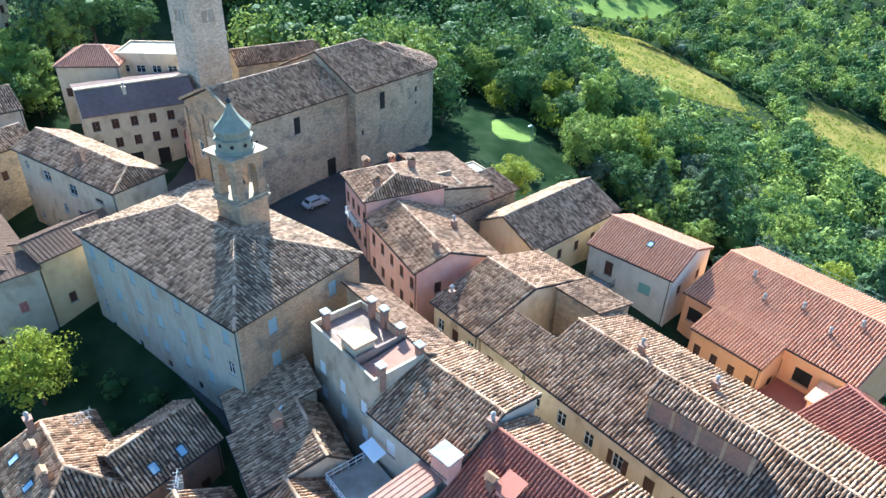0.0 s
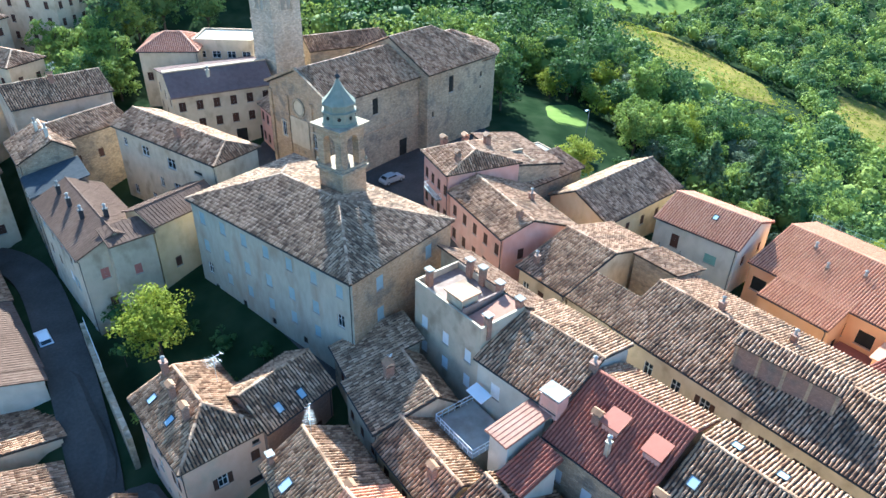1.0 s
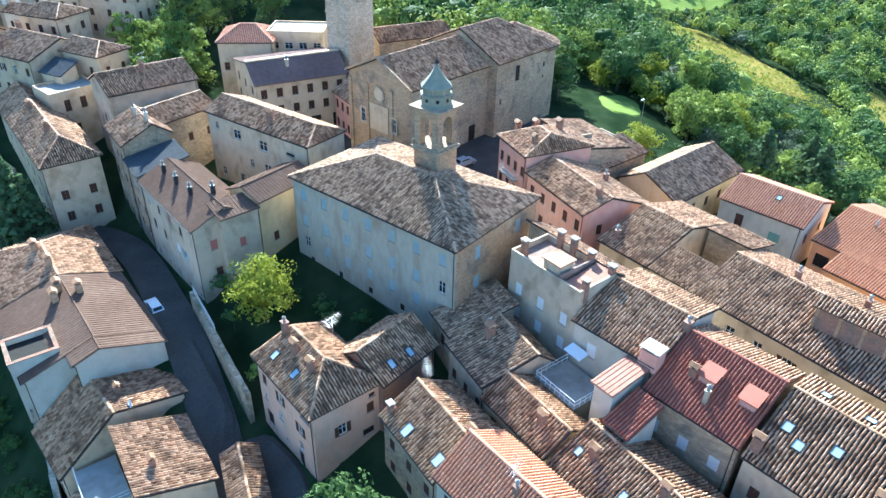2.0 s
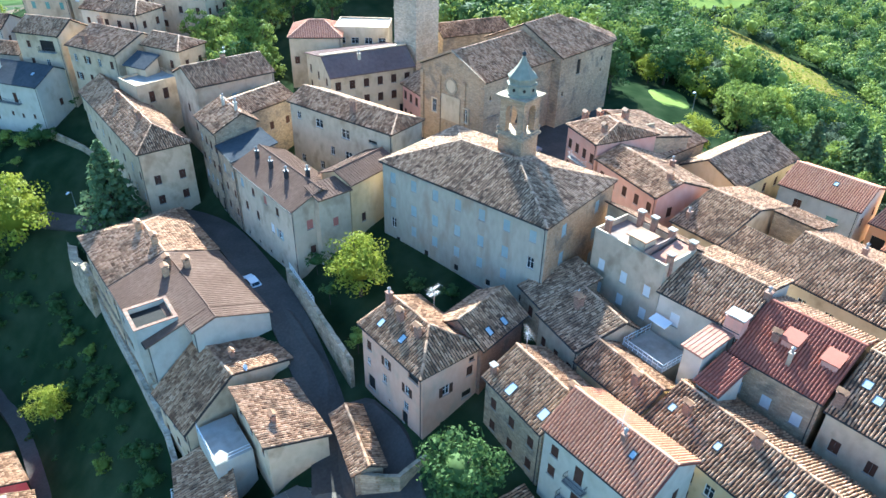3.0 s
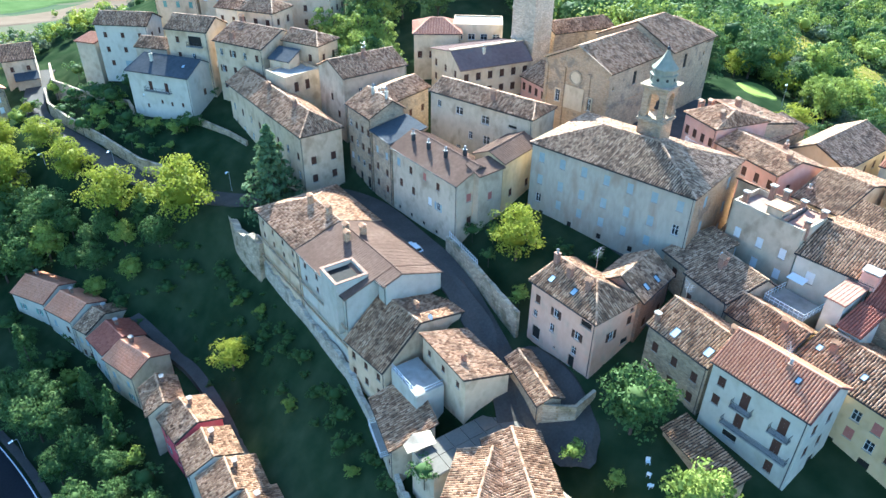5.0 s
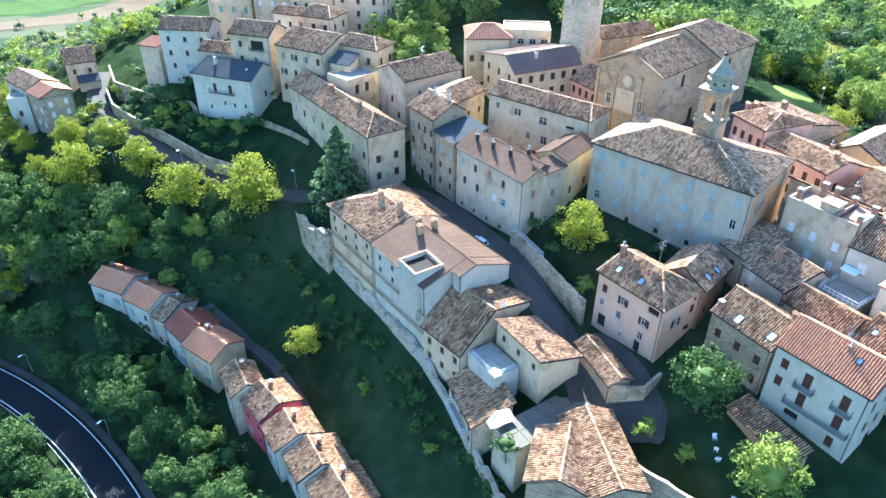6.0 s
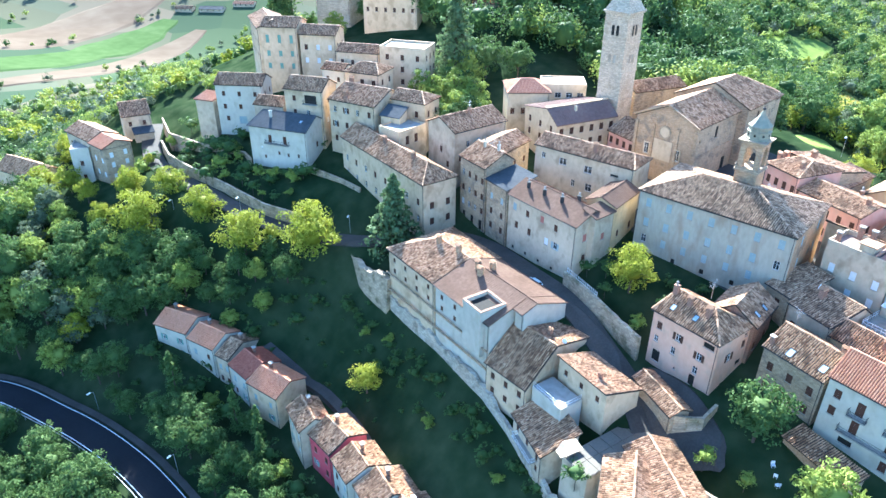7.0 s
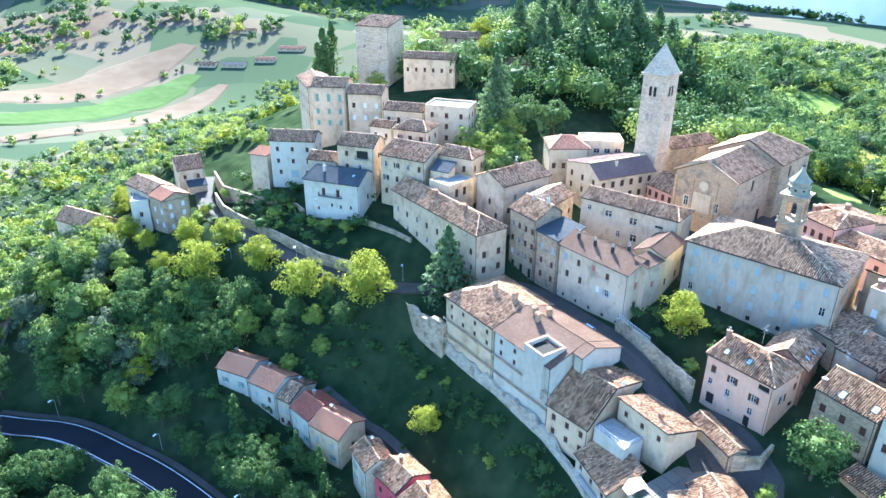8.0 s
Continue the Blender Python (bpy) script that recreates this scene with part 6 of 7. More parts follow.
def far_wood(name, label, leaf, count, seed, box, keep, lo=4.0, hi=7.5, clumps=6, per=18, size=1.25, gap=0.62):
    """Distant woodland, too far to tell tree from tree: rounded crowns of leaf clumps with gaps between them, one mesh."""
    r = np.random.default_rng(seed)
    x, y = r.uniform(box[0], box[1], count * 7), r.uniform(box[2], box[3], count * 7)
    h = r.uniform(lo, hi, len(x))
    cells, chosen = WOOD_CELLS, []
    for a, b, q in zip(x, y, h):
        if len(chosen) >= count:
            break
        c = (int(a // 8), int(b // 8))
        near = [p for i in (-1, 0, 1) for k in (-1, 0, 1) for p in cells.get((c[0] + i, c[1] + k), ())]
        if any((a - p[0]) ** 2 + (b - p[1]) ** 2 < (gap * (q + p[2]) / 2) ** 2 for p in near) or not keep(a, b):
            continue
        cells.setdefault(c, []).append((a, b, q))
        chosen.append((a, b, q))
    if not chosen:
        return None
    pts = np.array(chosen)
    z = ground_at(pts[:, 0], pts[:, 1])
    n = len(pts)
    # clump centres over the upper part of each crown
    u, e = r.uniform(0, math.tau, (n, clumps)), np.arcsin(r.uniform(-0.35, 1, (n, clumps)))
    q = pts[:, 2][:, None]
    wide = r.uniform(0.36, 0.5, (n, 1)) * q
    cx = pts[:, 0][:, None] + np.cos(u) * np.cos(e) * wide
    cy = pts[:, 1][:, None] + np.sin(u) * np.cos(e) * wide
    cz = z[:, None] + q * (0.5 + 0.46 * np.sin(e))
    c = np.stack([cx, cy, cz], -1).reshape(-1, 3)
    heart = np.repeat(np.stack([pts[:, 0], pts[:, 1], z + pts[:, 2] * 0.4], -1), clumps * per, 0)
    rad = np.repeat((q * r.uniform(0.15, 0.26, (n, clumps))).reshape(-1), per)[:, None]
    c = np.repeat(c, per, 0)
    m = len(c)
    dirs = r.normal(size=(m, 3))
    dirs /= np.linalg.norm(dirs, axis=1)[:, None]
    pos = c + dirs * rad * (r.uniform(0.2, 1, (m, 1)) ** 0.45)
    out = pos - heart
    out /= np.linalg.norm(out, axis=1)[:, None]
    nor = out * 0.6 + dirs * 0.7 + r.normal(scale=0.45, size=(m, 3))
    nor /= np.linalg.norm(nor, axis=1)[:, None]
    t = np.cross(nor, r.normal(size=(m, 3)))
    t /= np.linalg.norm(t, axis=1)[:, None]
    b = np.cross(nor, t)
    s = size * r.uniform(0.6, 1.3, (m, 1))
    v = np.stack([pos - t * s * 0.5, pos - b * s * 0.4, pos + t * s * 0.5, pos + b * s * 0.4], 1).reshape(-1, 3)
    quads = np.arange(m * 4).reshape(-1, 4)
    # one unseen light-blocking core added inside each crown
    hv, hq = light_block_core((0, 0, 0), 1, 1, seed)
    block_cores = hv[None] * np.stack([wide[:, 0] * 0.55, wide[:, 0] * 0.55, pts[:, 2] * 0.26], -1)[:, None] + np.stack([pts[:, 0], pts[:, 1], z + pts[:, 2] * 0.52], -1)[:, None]
    quads = np.concatenate([quads, (hq[None] + (m * 4 + np.arange(n) * len(hv))[:, None, None]).reshape(-1, 4)])
    ob = new(name, raw_mesh(name, np.concatenate([v, block_cores.reshape(-1, 3)]), quads, M[leaf]))
    return tagged(ob, label, "woodland", kind="stuff")


WOOD_CELLS = {}


def patchy(x, y, cut, scale=0.012):
    return noise.noise(Vector((x * scale, y * scale, 3.3))) > cut


MEADOW = ((266, 208, 12), (256, 186, 28), (247, 166, 37), (242, 146, 36), (239, 131, 22), (318, 114, 25), (299, 96, 31), (284, 77, 27), (296, 245, 19), (318, 240, 19), (342, 238, 17))


def on_meadow(x, y):
    return any((x - a) ** 2 + (y - b) ** 2 < c * c for a, b, c in MEADOW)


def open_slope(x, y):
    """The meadow and the strip of low growth on its near side."""
    return on_meadow(x, y) or on_meadow(x + 13, y + 9) or on_meadow(x + 25, y + 14)


def tufts():
    """Coarse tussocks and dry weeds over the meadow."""
    r = random.Random(77)
    done = []
    while len(done) < 1500:
        a, b, c = r.choice(MEADOW[:8])
        u, q = r.uniform(0, math.tau), c * math.sqrt(r.random()) * 0.95
        done.append((a + math.cos(u) * q, b + math.sin(u) * q))
    p = np.array(done)
    z = ground_at(p[:, 0], p[:, 1]) + 0.9
    v, q = leaf_cloud(np.column_stack([p, z]), [r.uniform(0.3, 0.9) for _ in done], 12, 0.5, 78, 0.5)
    ob = new("meadow_tufts", raw_mesh("meadow_tufts", v, q, M["leaf_light"]))
    tagged(ob, "coarse tussocks of weeds over the dry meadow", "grass", kind="stuff")


tufts()


def in_fields(x, y):
    return abs((y - 805) - 0.85 * (x - 20)) < 165 and -190 < x < 150


def in_glade(x, y):
    """The sunny clearing round the park lawn, open towards the sun."""
    return abs((x - 91.5) * 0.9 - (y - 91) * 0.44) < 8 and -9 < (x - 91.5) * 0.44 + (y - 91) * 0.9 < 27


def wooded_hill(x, y):
    return (x > 58 and y > 112 and math.hypot(x - 100, y - 155) < 52 and not in_glade(x, y)) or (math.hypot((x - 95) / 62, (y - 208) / 52) < 1 and y > 165 and x > 34 and not (40 < x < 70 and 215 < y < 245) and math.hypot(x - 62, y - 190) > 13 and not (16 < x < 40 and y < 216) and not in_glade(x, y))


wood(34, -36, 172, 14, 22, ["shrub", "shrub2", "shrub2"], 0.6, 1.2, 41, 0.5, lambda x, y: off_road(x, y) and x > -58 and y > 150 and not (-36 < x < -14 and 155 < y < 182 and (x + 35) * 0.76 + (y - 168) * 0.65 > -1))
for k, leaf in enumerate(("leaf_dark", "leaf_mid", "leaf_grey", "leaf_light")):
    far_wood("far_wood", "dense green woodland on the valley side", leaf, (620, 620, 170, 60)[k], 50 + k, (104, 400, -60, 330), lambda x, y: not open_slope(x, y) and math.hypot(x - 60, y - 100) > 84, 6.0, 12.5, 20, 11, 0.95)
    far_wood("far_wood", "low growth and young trees beside the meadow", leaf, (150, 260, 90, 60)[k], 150 + k, (150, 380, 20, 320), lambda x, y: not on_meadow(x, y) and open_slope(x, y), 1.8, 4.4, 9, 12, 0.75)
    far_wood("far_wood", "woodland on the slopes beyond the meadow", leaf, (620, 460, 160, 20)[k], 250 + k, (300, 760, -90, 560), lambda x, y: not open_slope(x, y), 8.0, 13.0, 12, 9, 1.6)
    far_wood("far_wood", "bushes and young trees below the houses", leaf, (110, 110, 40, 20)[k], 120 + k, (84, 160, -20, 135), lambda x, y: (x > 98 or (x > 90 and y < 66)) and not on_meadow(x, y) and not in_glade(x, y), 3.5, 7.0, 14, 16, 0.7)
    far_wood("far_wood", "tall green wood behind the church", leaf, (130, 70, 16, 6)[k], 90 + k, (28, 165, 112, 262), wooded_hill, 9.0, 16.0, 20, 26, 0.85, 0.5)
    far_wood("far_wood", "hedges and scattered woods in the valley", leaf, (520, 620, 300, 160)[k], 60 + k, (-330, 420, 240, 800), lambda x, y: clear(x, y) and not (-65 < x < 15 and y < 262) and math.hypot(x - 18, y - 232) > 18 and ((patchy(x, y, -0.25 if y < 560 else 0.05) and not in_fields(x, y)) or (math.hypot(x - 75, y - 250) < 75)), 4.5, 9.0, 10, 12, 1.1)
    far_wood("far_wood", "hedgerows between the valley fields", leaf, (70, 60, 30, 6)[k], 180 + k, (-200, 160, 560, 1080), lambda x, y: min(abs((y - c) - 0.62 * x) for c in (690, 850, 985)) < 7 and patchy(x, y, -0.15, 0.02), 4.0, 8.0, 8, 10, 1.3)
    far_wood("far_wood", "thin woods and hedges on far hills", leaf, (900, 800, 400, 40)[k], 70 + k, (-600, 1300, 700, 1700), lambda x, y: patchy(x, y, 0.0, 0.0045) and not in_fields(x, y), 10.0, 18.0, 8, 10, 3.0, 0.5)
    far_wood("far_wood", "trees and bushes below the path", leaf, (110, 190, 80, 60)[k], 95 + k, (-115, -20, 188, 330), lambda x, y: clear(x, y) and not (-66 < x < -28 and y < 240), 2.5, 6.0, 12, 18, 0.62)
    # mostly dark leaves, so the slope's shade sits in the leaf colour
    far_wood("far_wood", "undergrowth on the slope below the road", leaf, (330, 40, 16, 6)[k], 80 + k, (-330, -115, -20, 300), lambda x, y: off_road(x, y), 4.0, 8.5, 14, 14, 0.85)


# ---- roof furniture ----
def stack(h, x, y, hgt=1.3, w=0.7, l=0.9, style=0, mat="brick"):
    chimney(h["root"], (x, y, roof_height(h, x, y)), (h["d"].x, h["d"].y), w, l, hgt, mat, style)


def skylight(h, x, y, w=0.8, l=1.1):
    """A flush roof window lying in the slope under (x, y)."""
    best, nrm = None, None
    for poly in h["slopes"]:
        p = [Vector(q) for q in poly]
        n = (p[1] - p[0]).cross(p[2] - p[0]).normalized()
        n = n if n.z > 0 else -n
        z = p[0].z - (n.x * (x - p[0].x) + n.y * (y - p[0].y)) / n.z
        if best is None or z < best:
            best, nrm, u = z, n, (p[1] - p[0]).normalized()
    v = nrm.cross(u)
    c = Vector((x, y, best)) + nrm * 0.12
    g = Geo()
    for a, b, s, t in ((-1, -1, 1, 0), (-1, 1, 1, 0), (-1, -1, 0, 1), (1, -1, 0, 1)):
        o = c + u * a * w / 2 + v * b * l / 2
        g.box(o - u * 0.05 - v * 0.05, u * (w * s + 0.1), v * (l * t + 0.1), nrm * 0.1)
    f = part("skylight", g, M["iron"], h["root"])
    g = Geo()
    g.poly([c + u * i * w / 2 + v * j * l / 2 + nrm * 0.06 for i, j in ((-1, -1), (1, -1), (1, 1), (-1, 1))])
    part("skylight_pane", g, M["sky_pane"], f)


def antenna(x, y, z, hgt=2.4, turn=0.4, name="antenna"):
    t = thing(name, (x, y, z), "thin grey television aerial on a mast", "antenna", "television aerials")
    g = Geo()
    g.tube([(x, y, z - 0.6), (x, y, z + hgt)], 0.025)
    part("mast", g, M["steel"], t)
    c, s = math.cos(turn), math.sin(turn)
    for k, (dz, ln) in enumerate(((-0.1, 2.0), (-0.9, 1.5))):
        g = Geo()
        o = Vector((x, y, z + hgt + dz))
        g.tube([o - Vector((c, s, 0)) * ln / 2, o + Vector((c, s, 0)) * ln / 2], 0.016)
        boom = part("boom", g, M["steel"], t)
        for i in range(6):
            q = o + Vector((c, s, 0)) * ln * (i / 5 - 0.5)
            e = Vector((-s, c, 0)) * (0.6 - 0.05 * i)
            g = Geo()
            g.tube([q - e, q + e], 0.009)
            part("rod", g, M["steel"], boom)


def dish(x, y, z, turn=2.0):
    t = thing("satellite_dish", (x, y, z), "small white satellite dish on a roof bracket", "satellite dish", "satellite dishes")
    g = Geo()
    d = Vector((math.cos(turn), math.sin(turn), 0.4)).normalized()
    s = d.cross(Vector((0, 0, 1))).normalized()
    u = s.cross(d)
    c = Vector((x, y, z + 0.7))
    ring = lambda r, k: [c + d * k + s * r * math.cos(math.tau * i / 14) + u * r * math.sin(math.tau * i / 14) for i in range(14)]
    a, b, e = ring(0.45, 0.16), ring(0.28, 0.05), ring(0.05, 0.0)
    for r0, r1 in ((a, b), (b, e)):
        for i in range(14):
            g.poly([r0[i], r0[(i + 1) % 14], r1[(i + 1) % 14], r1[i]])
    part("reflector", g, M["paint_white"], t)
    g = Geo()
    g.tube([(x, y, z - 0.4), (x, y, z + 0.7)], 0.03)
    g.tube([c, c + d * 0.5], 0.015)
    part("bracket", g, M["steel"], t)


def balcony(h, side, f, width, z, deep=1.0, rail="iron"):
    """A slab with an open railing, on the wall's side at the fraction f of its length, z above the base."""
    p, q = h["P"][side], h["P"][(side + 1) % 4]
    dd = (q - p).normalized()
    out = Vector((dd.y, -dd.x, 0))
    c = p + dd * (q - p).length * f + Vector((0, 0, h["base"] + z))
    g = Geo()
    g.box(c - dd * width / 2 - out * 0.1, dd * width, out * (deep + 0.1), Vector((0, 0, 0.16)))
    b = part("balcony", g, M["concrete"], h["root"])
    g = Geo()
    up = Vector((0, 0, 1))
    a0, a1 = c - dd * (width / 2 - 0.05), c + dd * (width / 2 - 0.05)
    o = out * (deep - 0.06)
    for hh in (0.3, 1.1):
        g.tube([a0 + up * hh, a0 + o + up * hh, a1 + o + up * hh, a1 + up * hh], 0.025)
    n = int(width / 0.16)
    bars = []
    for i in range(n + 1):
        bars.append(a0 + (a1 - a0) * i / n + o)
    for e in (a0, a1):
        for i in range(int(deep / 0.16)):
            bars.append(e + out * (i * 0.16 + 0.1))
    part("railing", g, M[rail], b)
    for e in bars:
        g = Geo()
        g.tube([e + up * 0.16, e + up * 1.1], 0.012, 4)
        part("bar", g, M[rail], b)


def box_wall(name, pts, top, base, thick, mat, label, category="wall", ragged=0.0, batter=0.0):
    """A free-standing wall along points; top: heights at the points; ragged: uneven crest."""
    t = thing(name, (pts[0][0], pts[0][1], base), label, category)
    r = random.Random(int(abs(pts[0][0] * 10)) + 3)
    g = Geo()
    line = []
    for i in range(len(pts) - 1):
        a, b = Vector((*pts[i], 0)), Vector((*pts[i + 1], 0))
        n = max(1, int((b - a).length / 1.2))
        for k in range(n):
            line.append((a + (b - a) * k / n, top[i] + (top[i + 1] - top[i]) * k / n))
    line.append((Vector((*pts[-1], 0)), top[-1]))
    prev = None
    for i, (p, z) in enumerate(line):
        d = (line[min(i + 1, len(line) - 1)][0] - line[max(i - 1, 0)][0]).normalized()
        s = Vector((d.y, -d.x, 0))
        z += r.uniform(-1, 0.3) * ragged
        lo = min(base, z - 0.5)
        row = [p + s * (thick / 2 + batter) + Vector((0, 0, lo)), p + s * thick / 2 + Vector((0, 0, z)), p - s * thick / 2 + Vector((0, 0, z + r.uniform(-0.3, 0.3) * ragged)), p - s * thick / 2 + Vector((0, 0, lo))]
        if prev:
            for k in range(3):
                g.poly([prev[k], row[k], row[k + 1], prev[k + 1]])
        else:
            g.poly(row)
        prev = row
    g.poly(list(reversed(prev)))
    part("wall_body", g, M[mat], t)
    return t


# pink house
for x, y, hh in ((-0.9, 59.5, 1.5), (-1.4, 56.2, 1.3), (-1.3, 52.6, 1.3), (4.6, 52.6, 1.2)):
    stack(pink, x, y, hh, 0.6, 0.75, 1 if y > 59 else 0)
for x, y in ((-3.0, 57.9), (-2.6, 53.8)):
    skylight(pink, x, y)
for x, y in ((6.8, 49.4), (9.6, 50.0)):
    skylight(pink2, x, y)
antenna(3.0, 55.5, 10.0, 2.8, 0.2)
# stone house and white house
skylight(stone_h, 3.4, 41.0, 1.0, 1.4)
skylight(stone_h, 3.6, 36.0, 1.0, 1.3)
stack(stone_h, 3.4, 44.2, 1.0, 0.5, 0.6, 2)
stack(stone_h, 7.0, 35.4, 0.9, 0.6, 0.8, 0)
antenna(7.4, 43.4, 9.6, 3.0, 1.1)
antenna(5.8, 28.0, 11.4, 2.2, 0.6)
stack(white_h, 5.4, 27.2, 0.8, 0.5, 0.5, 1)
skylight(white_h, 5.0, 25.6, 0.6, 0.8)
for f, w, z in ((0.4, 2.6, 8.3), (0.8, 2.6, 8.3), (0.6, 8.6, 5.1)):
    balcony(white_h, 0, f, w, z, 0.9)
# strip roofs
stack(strip_n, 14.0, 33.0, 1.2, 0.6, 0.8, 0)
for x, y in ((15.0, 27.0), (16.4, 20.0), (14.6, 12.0)):
    stack(strip_h, x, y, 1.2, 0.6, 0.8, 0)
for x, y in ((14.6, 28.4), (14.2, 22.5), (14.5, 15.0)):
    skylight(strip_h, x, y, 0.7, 0.9)
stack(strip2, 17.5, 45.4, 1.4, 0.9, 0.9, 0)
dish(18.5, 46.5, 10.6)
dish(-17.5, 67.0, 1.2, 3.4)
# red-roofed house: dormer vents and chimneys
for x, y in ((27.8, 24.6), (28.2, 20.4)):
    z = roof_height(red_h, x, y)
    d, n = red_h["d"], red_h["n"]
    g = Geo()
    o = Vector((x, y, z - 0.6))
    g.box(o - d * 0.8 - n * 0.8, d * 1.6, n * 1.6, Vector((0, 0, 1.0)))
    dm = part("dormer", g, M["plaster_salmon"], red_h["root"])
    g = Geo()
    g.box(o - d * 1.0 - n * 1.0 + Vector((0, 0, 1.0)), d * 2.0, n * 2.0 + Vector((0, 0, 0.55)), Vector((0, 0, 0.12)))
    part("dormer_roof", g, M["tile_red"], dm)
stack(red_h, 25.6, 23.4, 1.5, 0.4, 0.4, 1, "plaster_grey")
stack(red_h, 27.0, 26.0, 0.9, 0.6, 0.8, 0)
stack(sky_h, 25.4, 17.6, 1.5, 0.6, 0.9, 0)
stack(sky_h, 27.5, 8.0, 1.2, 0.7, 0.8, 0)
for x, y in ((28.6, 16.8), (27.8, 15.2), (29.2, 12.6), (33.6, 16.4), (33.8, 12.4), (28.4, 6.0)):
    skylight(sky_h, x, y, 0.9, 1.0)
stack(blue_h, 25.4, 29.8, 1.1, 1.6, 2.0, 2, "plaster_salmon")
stack(blue_h, 30.2, 29.6, 0.8, 0.7, 0.7, 1)
# small pink flat-roofed hut and its lean-to beside the red house
house((18.9, 31.8), (19.0, 29.0), 5.6, 13.1, 4.0, "shed", 0.4, wall="plaster_white", tiles="metal_pink", label="small pink-roofed kitchen hut on the terrace", category="hut", name="hut", gutters=False)
house((17.9, 28.9), (17.9, 25.6), 4.8, 10.8, 2.0, "shed", 1.6, wall="plaster_white", tiles="tile_red", label="little lean-to with dark red tiles", category="lean-to", name="lean_to", gutters=False, wins=[(1, (5.0,), 1, "white", 0.9, 1.3)])


def deck():
    """The raised terrace with white railings below the pale house."""
    t = thing("roof_deck", (21.5, 36.2, 2.0), "grey roof deck with white railings", "terrace")
    g = Geo()
    g.box((18.9, 33.2, 1.5), (4.9, 0, 0), (0, 5.8, 0), (0, 0, 6.4))
    part("deck_block", g, M["plaster_grey"], t)
    g = Geo()
    g.box((18.8, 33.1, 7.9), (5.0, 0, 0), (0, 6.0, 0), (0, 0, 0.12))
    part("deck_floor", g, M["concrete"], t)
    g = Geo()
    for hh in (0.5, 1.0):
        g.tube([(23.7, 39.0, 8 + hh), (18.9, 39.0, 8 + hh), (18.9, 33.2, 8 + hh), (23.7, 33.2, 8 + hh)], 0.05)
    for i in range(9):
        g.tube([(18.9, 33.2 + i * 0.72, 8), (18.9, 33.2 + i * 0.72, 9.05)], 0.04)
    for i in range(7):
        for y in (33.2, 39.0):
            g.tube([(18.9 + i * 0.8, y, 8), (18.9 + i * 0.8, y, 9.05)], 0.04)
    part("railing", g, M["paint_white"], t)
    g = Geo()
    g.box((22.3, 36.2, 10.6), (1.4, 0, 0.3), (0, 2.4, 0), (0, 0, 0.07))
    part("awning", g, M["paint_white"], t, "white fabric awning")


deck()


def roof_terrace():
    """Chimneys, a stair hut and low walls on the flat roof of the tall grey house."""
    h = terrace_h
    z = 16.1
    d, n = h["d"], h["n"]
    def at(u, v):
        q = h["A"] + d * u + n * v
        return q.x, q.y
    for u, v, hh in ((1.0, 1.2, 1.8), (2.4, 5.8, 2.0), (4.4, 5.9, 2.0), (7.2, 5.8, 1.6), (10.4, 5.6, 1.5), (10.6, 1.0, 1.6)):
        x, y = at(u, v)
        chimney(h["root"], (x, y, z), (d.x, d.y), 0.55, 0.7, hh, "brick", 2)
    x, y = at(6.0, 1.6)
    g = Geo()
    g.bar((x, y, z), 2.4, 2.2, 1.9, (d.x, d.y))
    hut = part("stair_hut", g, M["plaster_grey"], h["root"])
    g = Geo()
    g.bar((x, y, z + 1.9), 2.9, 2.7, 0.18, (d.x, d.y))
    part("hut_roof", g, M["tile_old"], hut)
    g = Geo()
    a = Vector((*at(7.4, 0.3), z))
    g.box(a, n * 6.0, d * 0.2, Vector((0, 0, 1.1)))
    part("parting_wall", g, M["terrace"], h["root"])
    g = Geo()
    a = Vector((*at(8.0, 0.4), z + 0.05))
    g.box(a, n * 5.6 + Vector((0, 0, 0.6)), d * 2.8, Vector((0, 0, 0.15)))
    part("sloped_roof", g, M["metal_pink"], h["root"])


roof_terrace()

# long terrace: clerestory on the ridge, chimneys
def clerestory():
    a, b = Vector((43.6, 23.2, 0)), Vector((44.8, 13.6, 0))
    d = (b - a).normalized()
    n = Vector((-d.y, d.x, 0))
    t = thing("roof_clerestory", (44.2, 18.4, 15.0), "brick clerestory with a little tile roof on the ridge", "clerestory")
    L = (b - a).length
    g = Geo()
    g.box(a - n * 0.6 + Vector((0, 0, 14.5)), d * L, n * 1.7, Vector((0, 0, 2.9)))
    part("clerestory_wall", g, M["brick"], t)
    for i in range(5):
        g = Geo()
        g.box(a - n * 0.68 + d * (i * (L - 0.3) / 4) + Vector((0, 0, 14.5)), d * 0.3, n * 0.15, Vector((0, 0, 2.9)))
        part("pier", g, M["stone_warm"], t)
    up = Vector((0, 0, 17.4))
    sl = [[a - n * 0.95 - d * 0.3 + up, b - n * 0.95 + d * 0.3 + up, b + n * 1.5 + d * 0.3 + up + Vector((0, 0, 0.3)), a + n * 1.5 - d * 0.3 + up + Vector((0, 0, 0.3))]]
    rf = part("roof", slab_geo(sl, 0.12), M["slab"], t)
    v, q = tile_rows(sl)
    ob = new("roof_tiles", raw_mesh("roof_tiles", v - np.array(t.location), q, M["tile_old"]))
    ob.parent = rf
    ob["kind"] = "stuff"


clerestory()
stack(long_n, 40.6, 48.0, 1.0, 0.6, 0.6, 1)
for x, y in ((48.6, 28.2), (50.5, 21.0), (42.5, 6.0)):
    stack(long1, x, y, 1.0, 0.6, 0.6, 1)
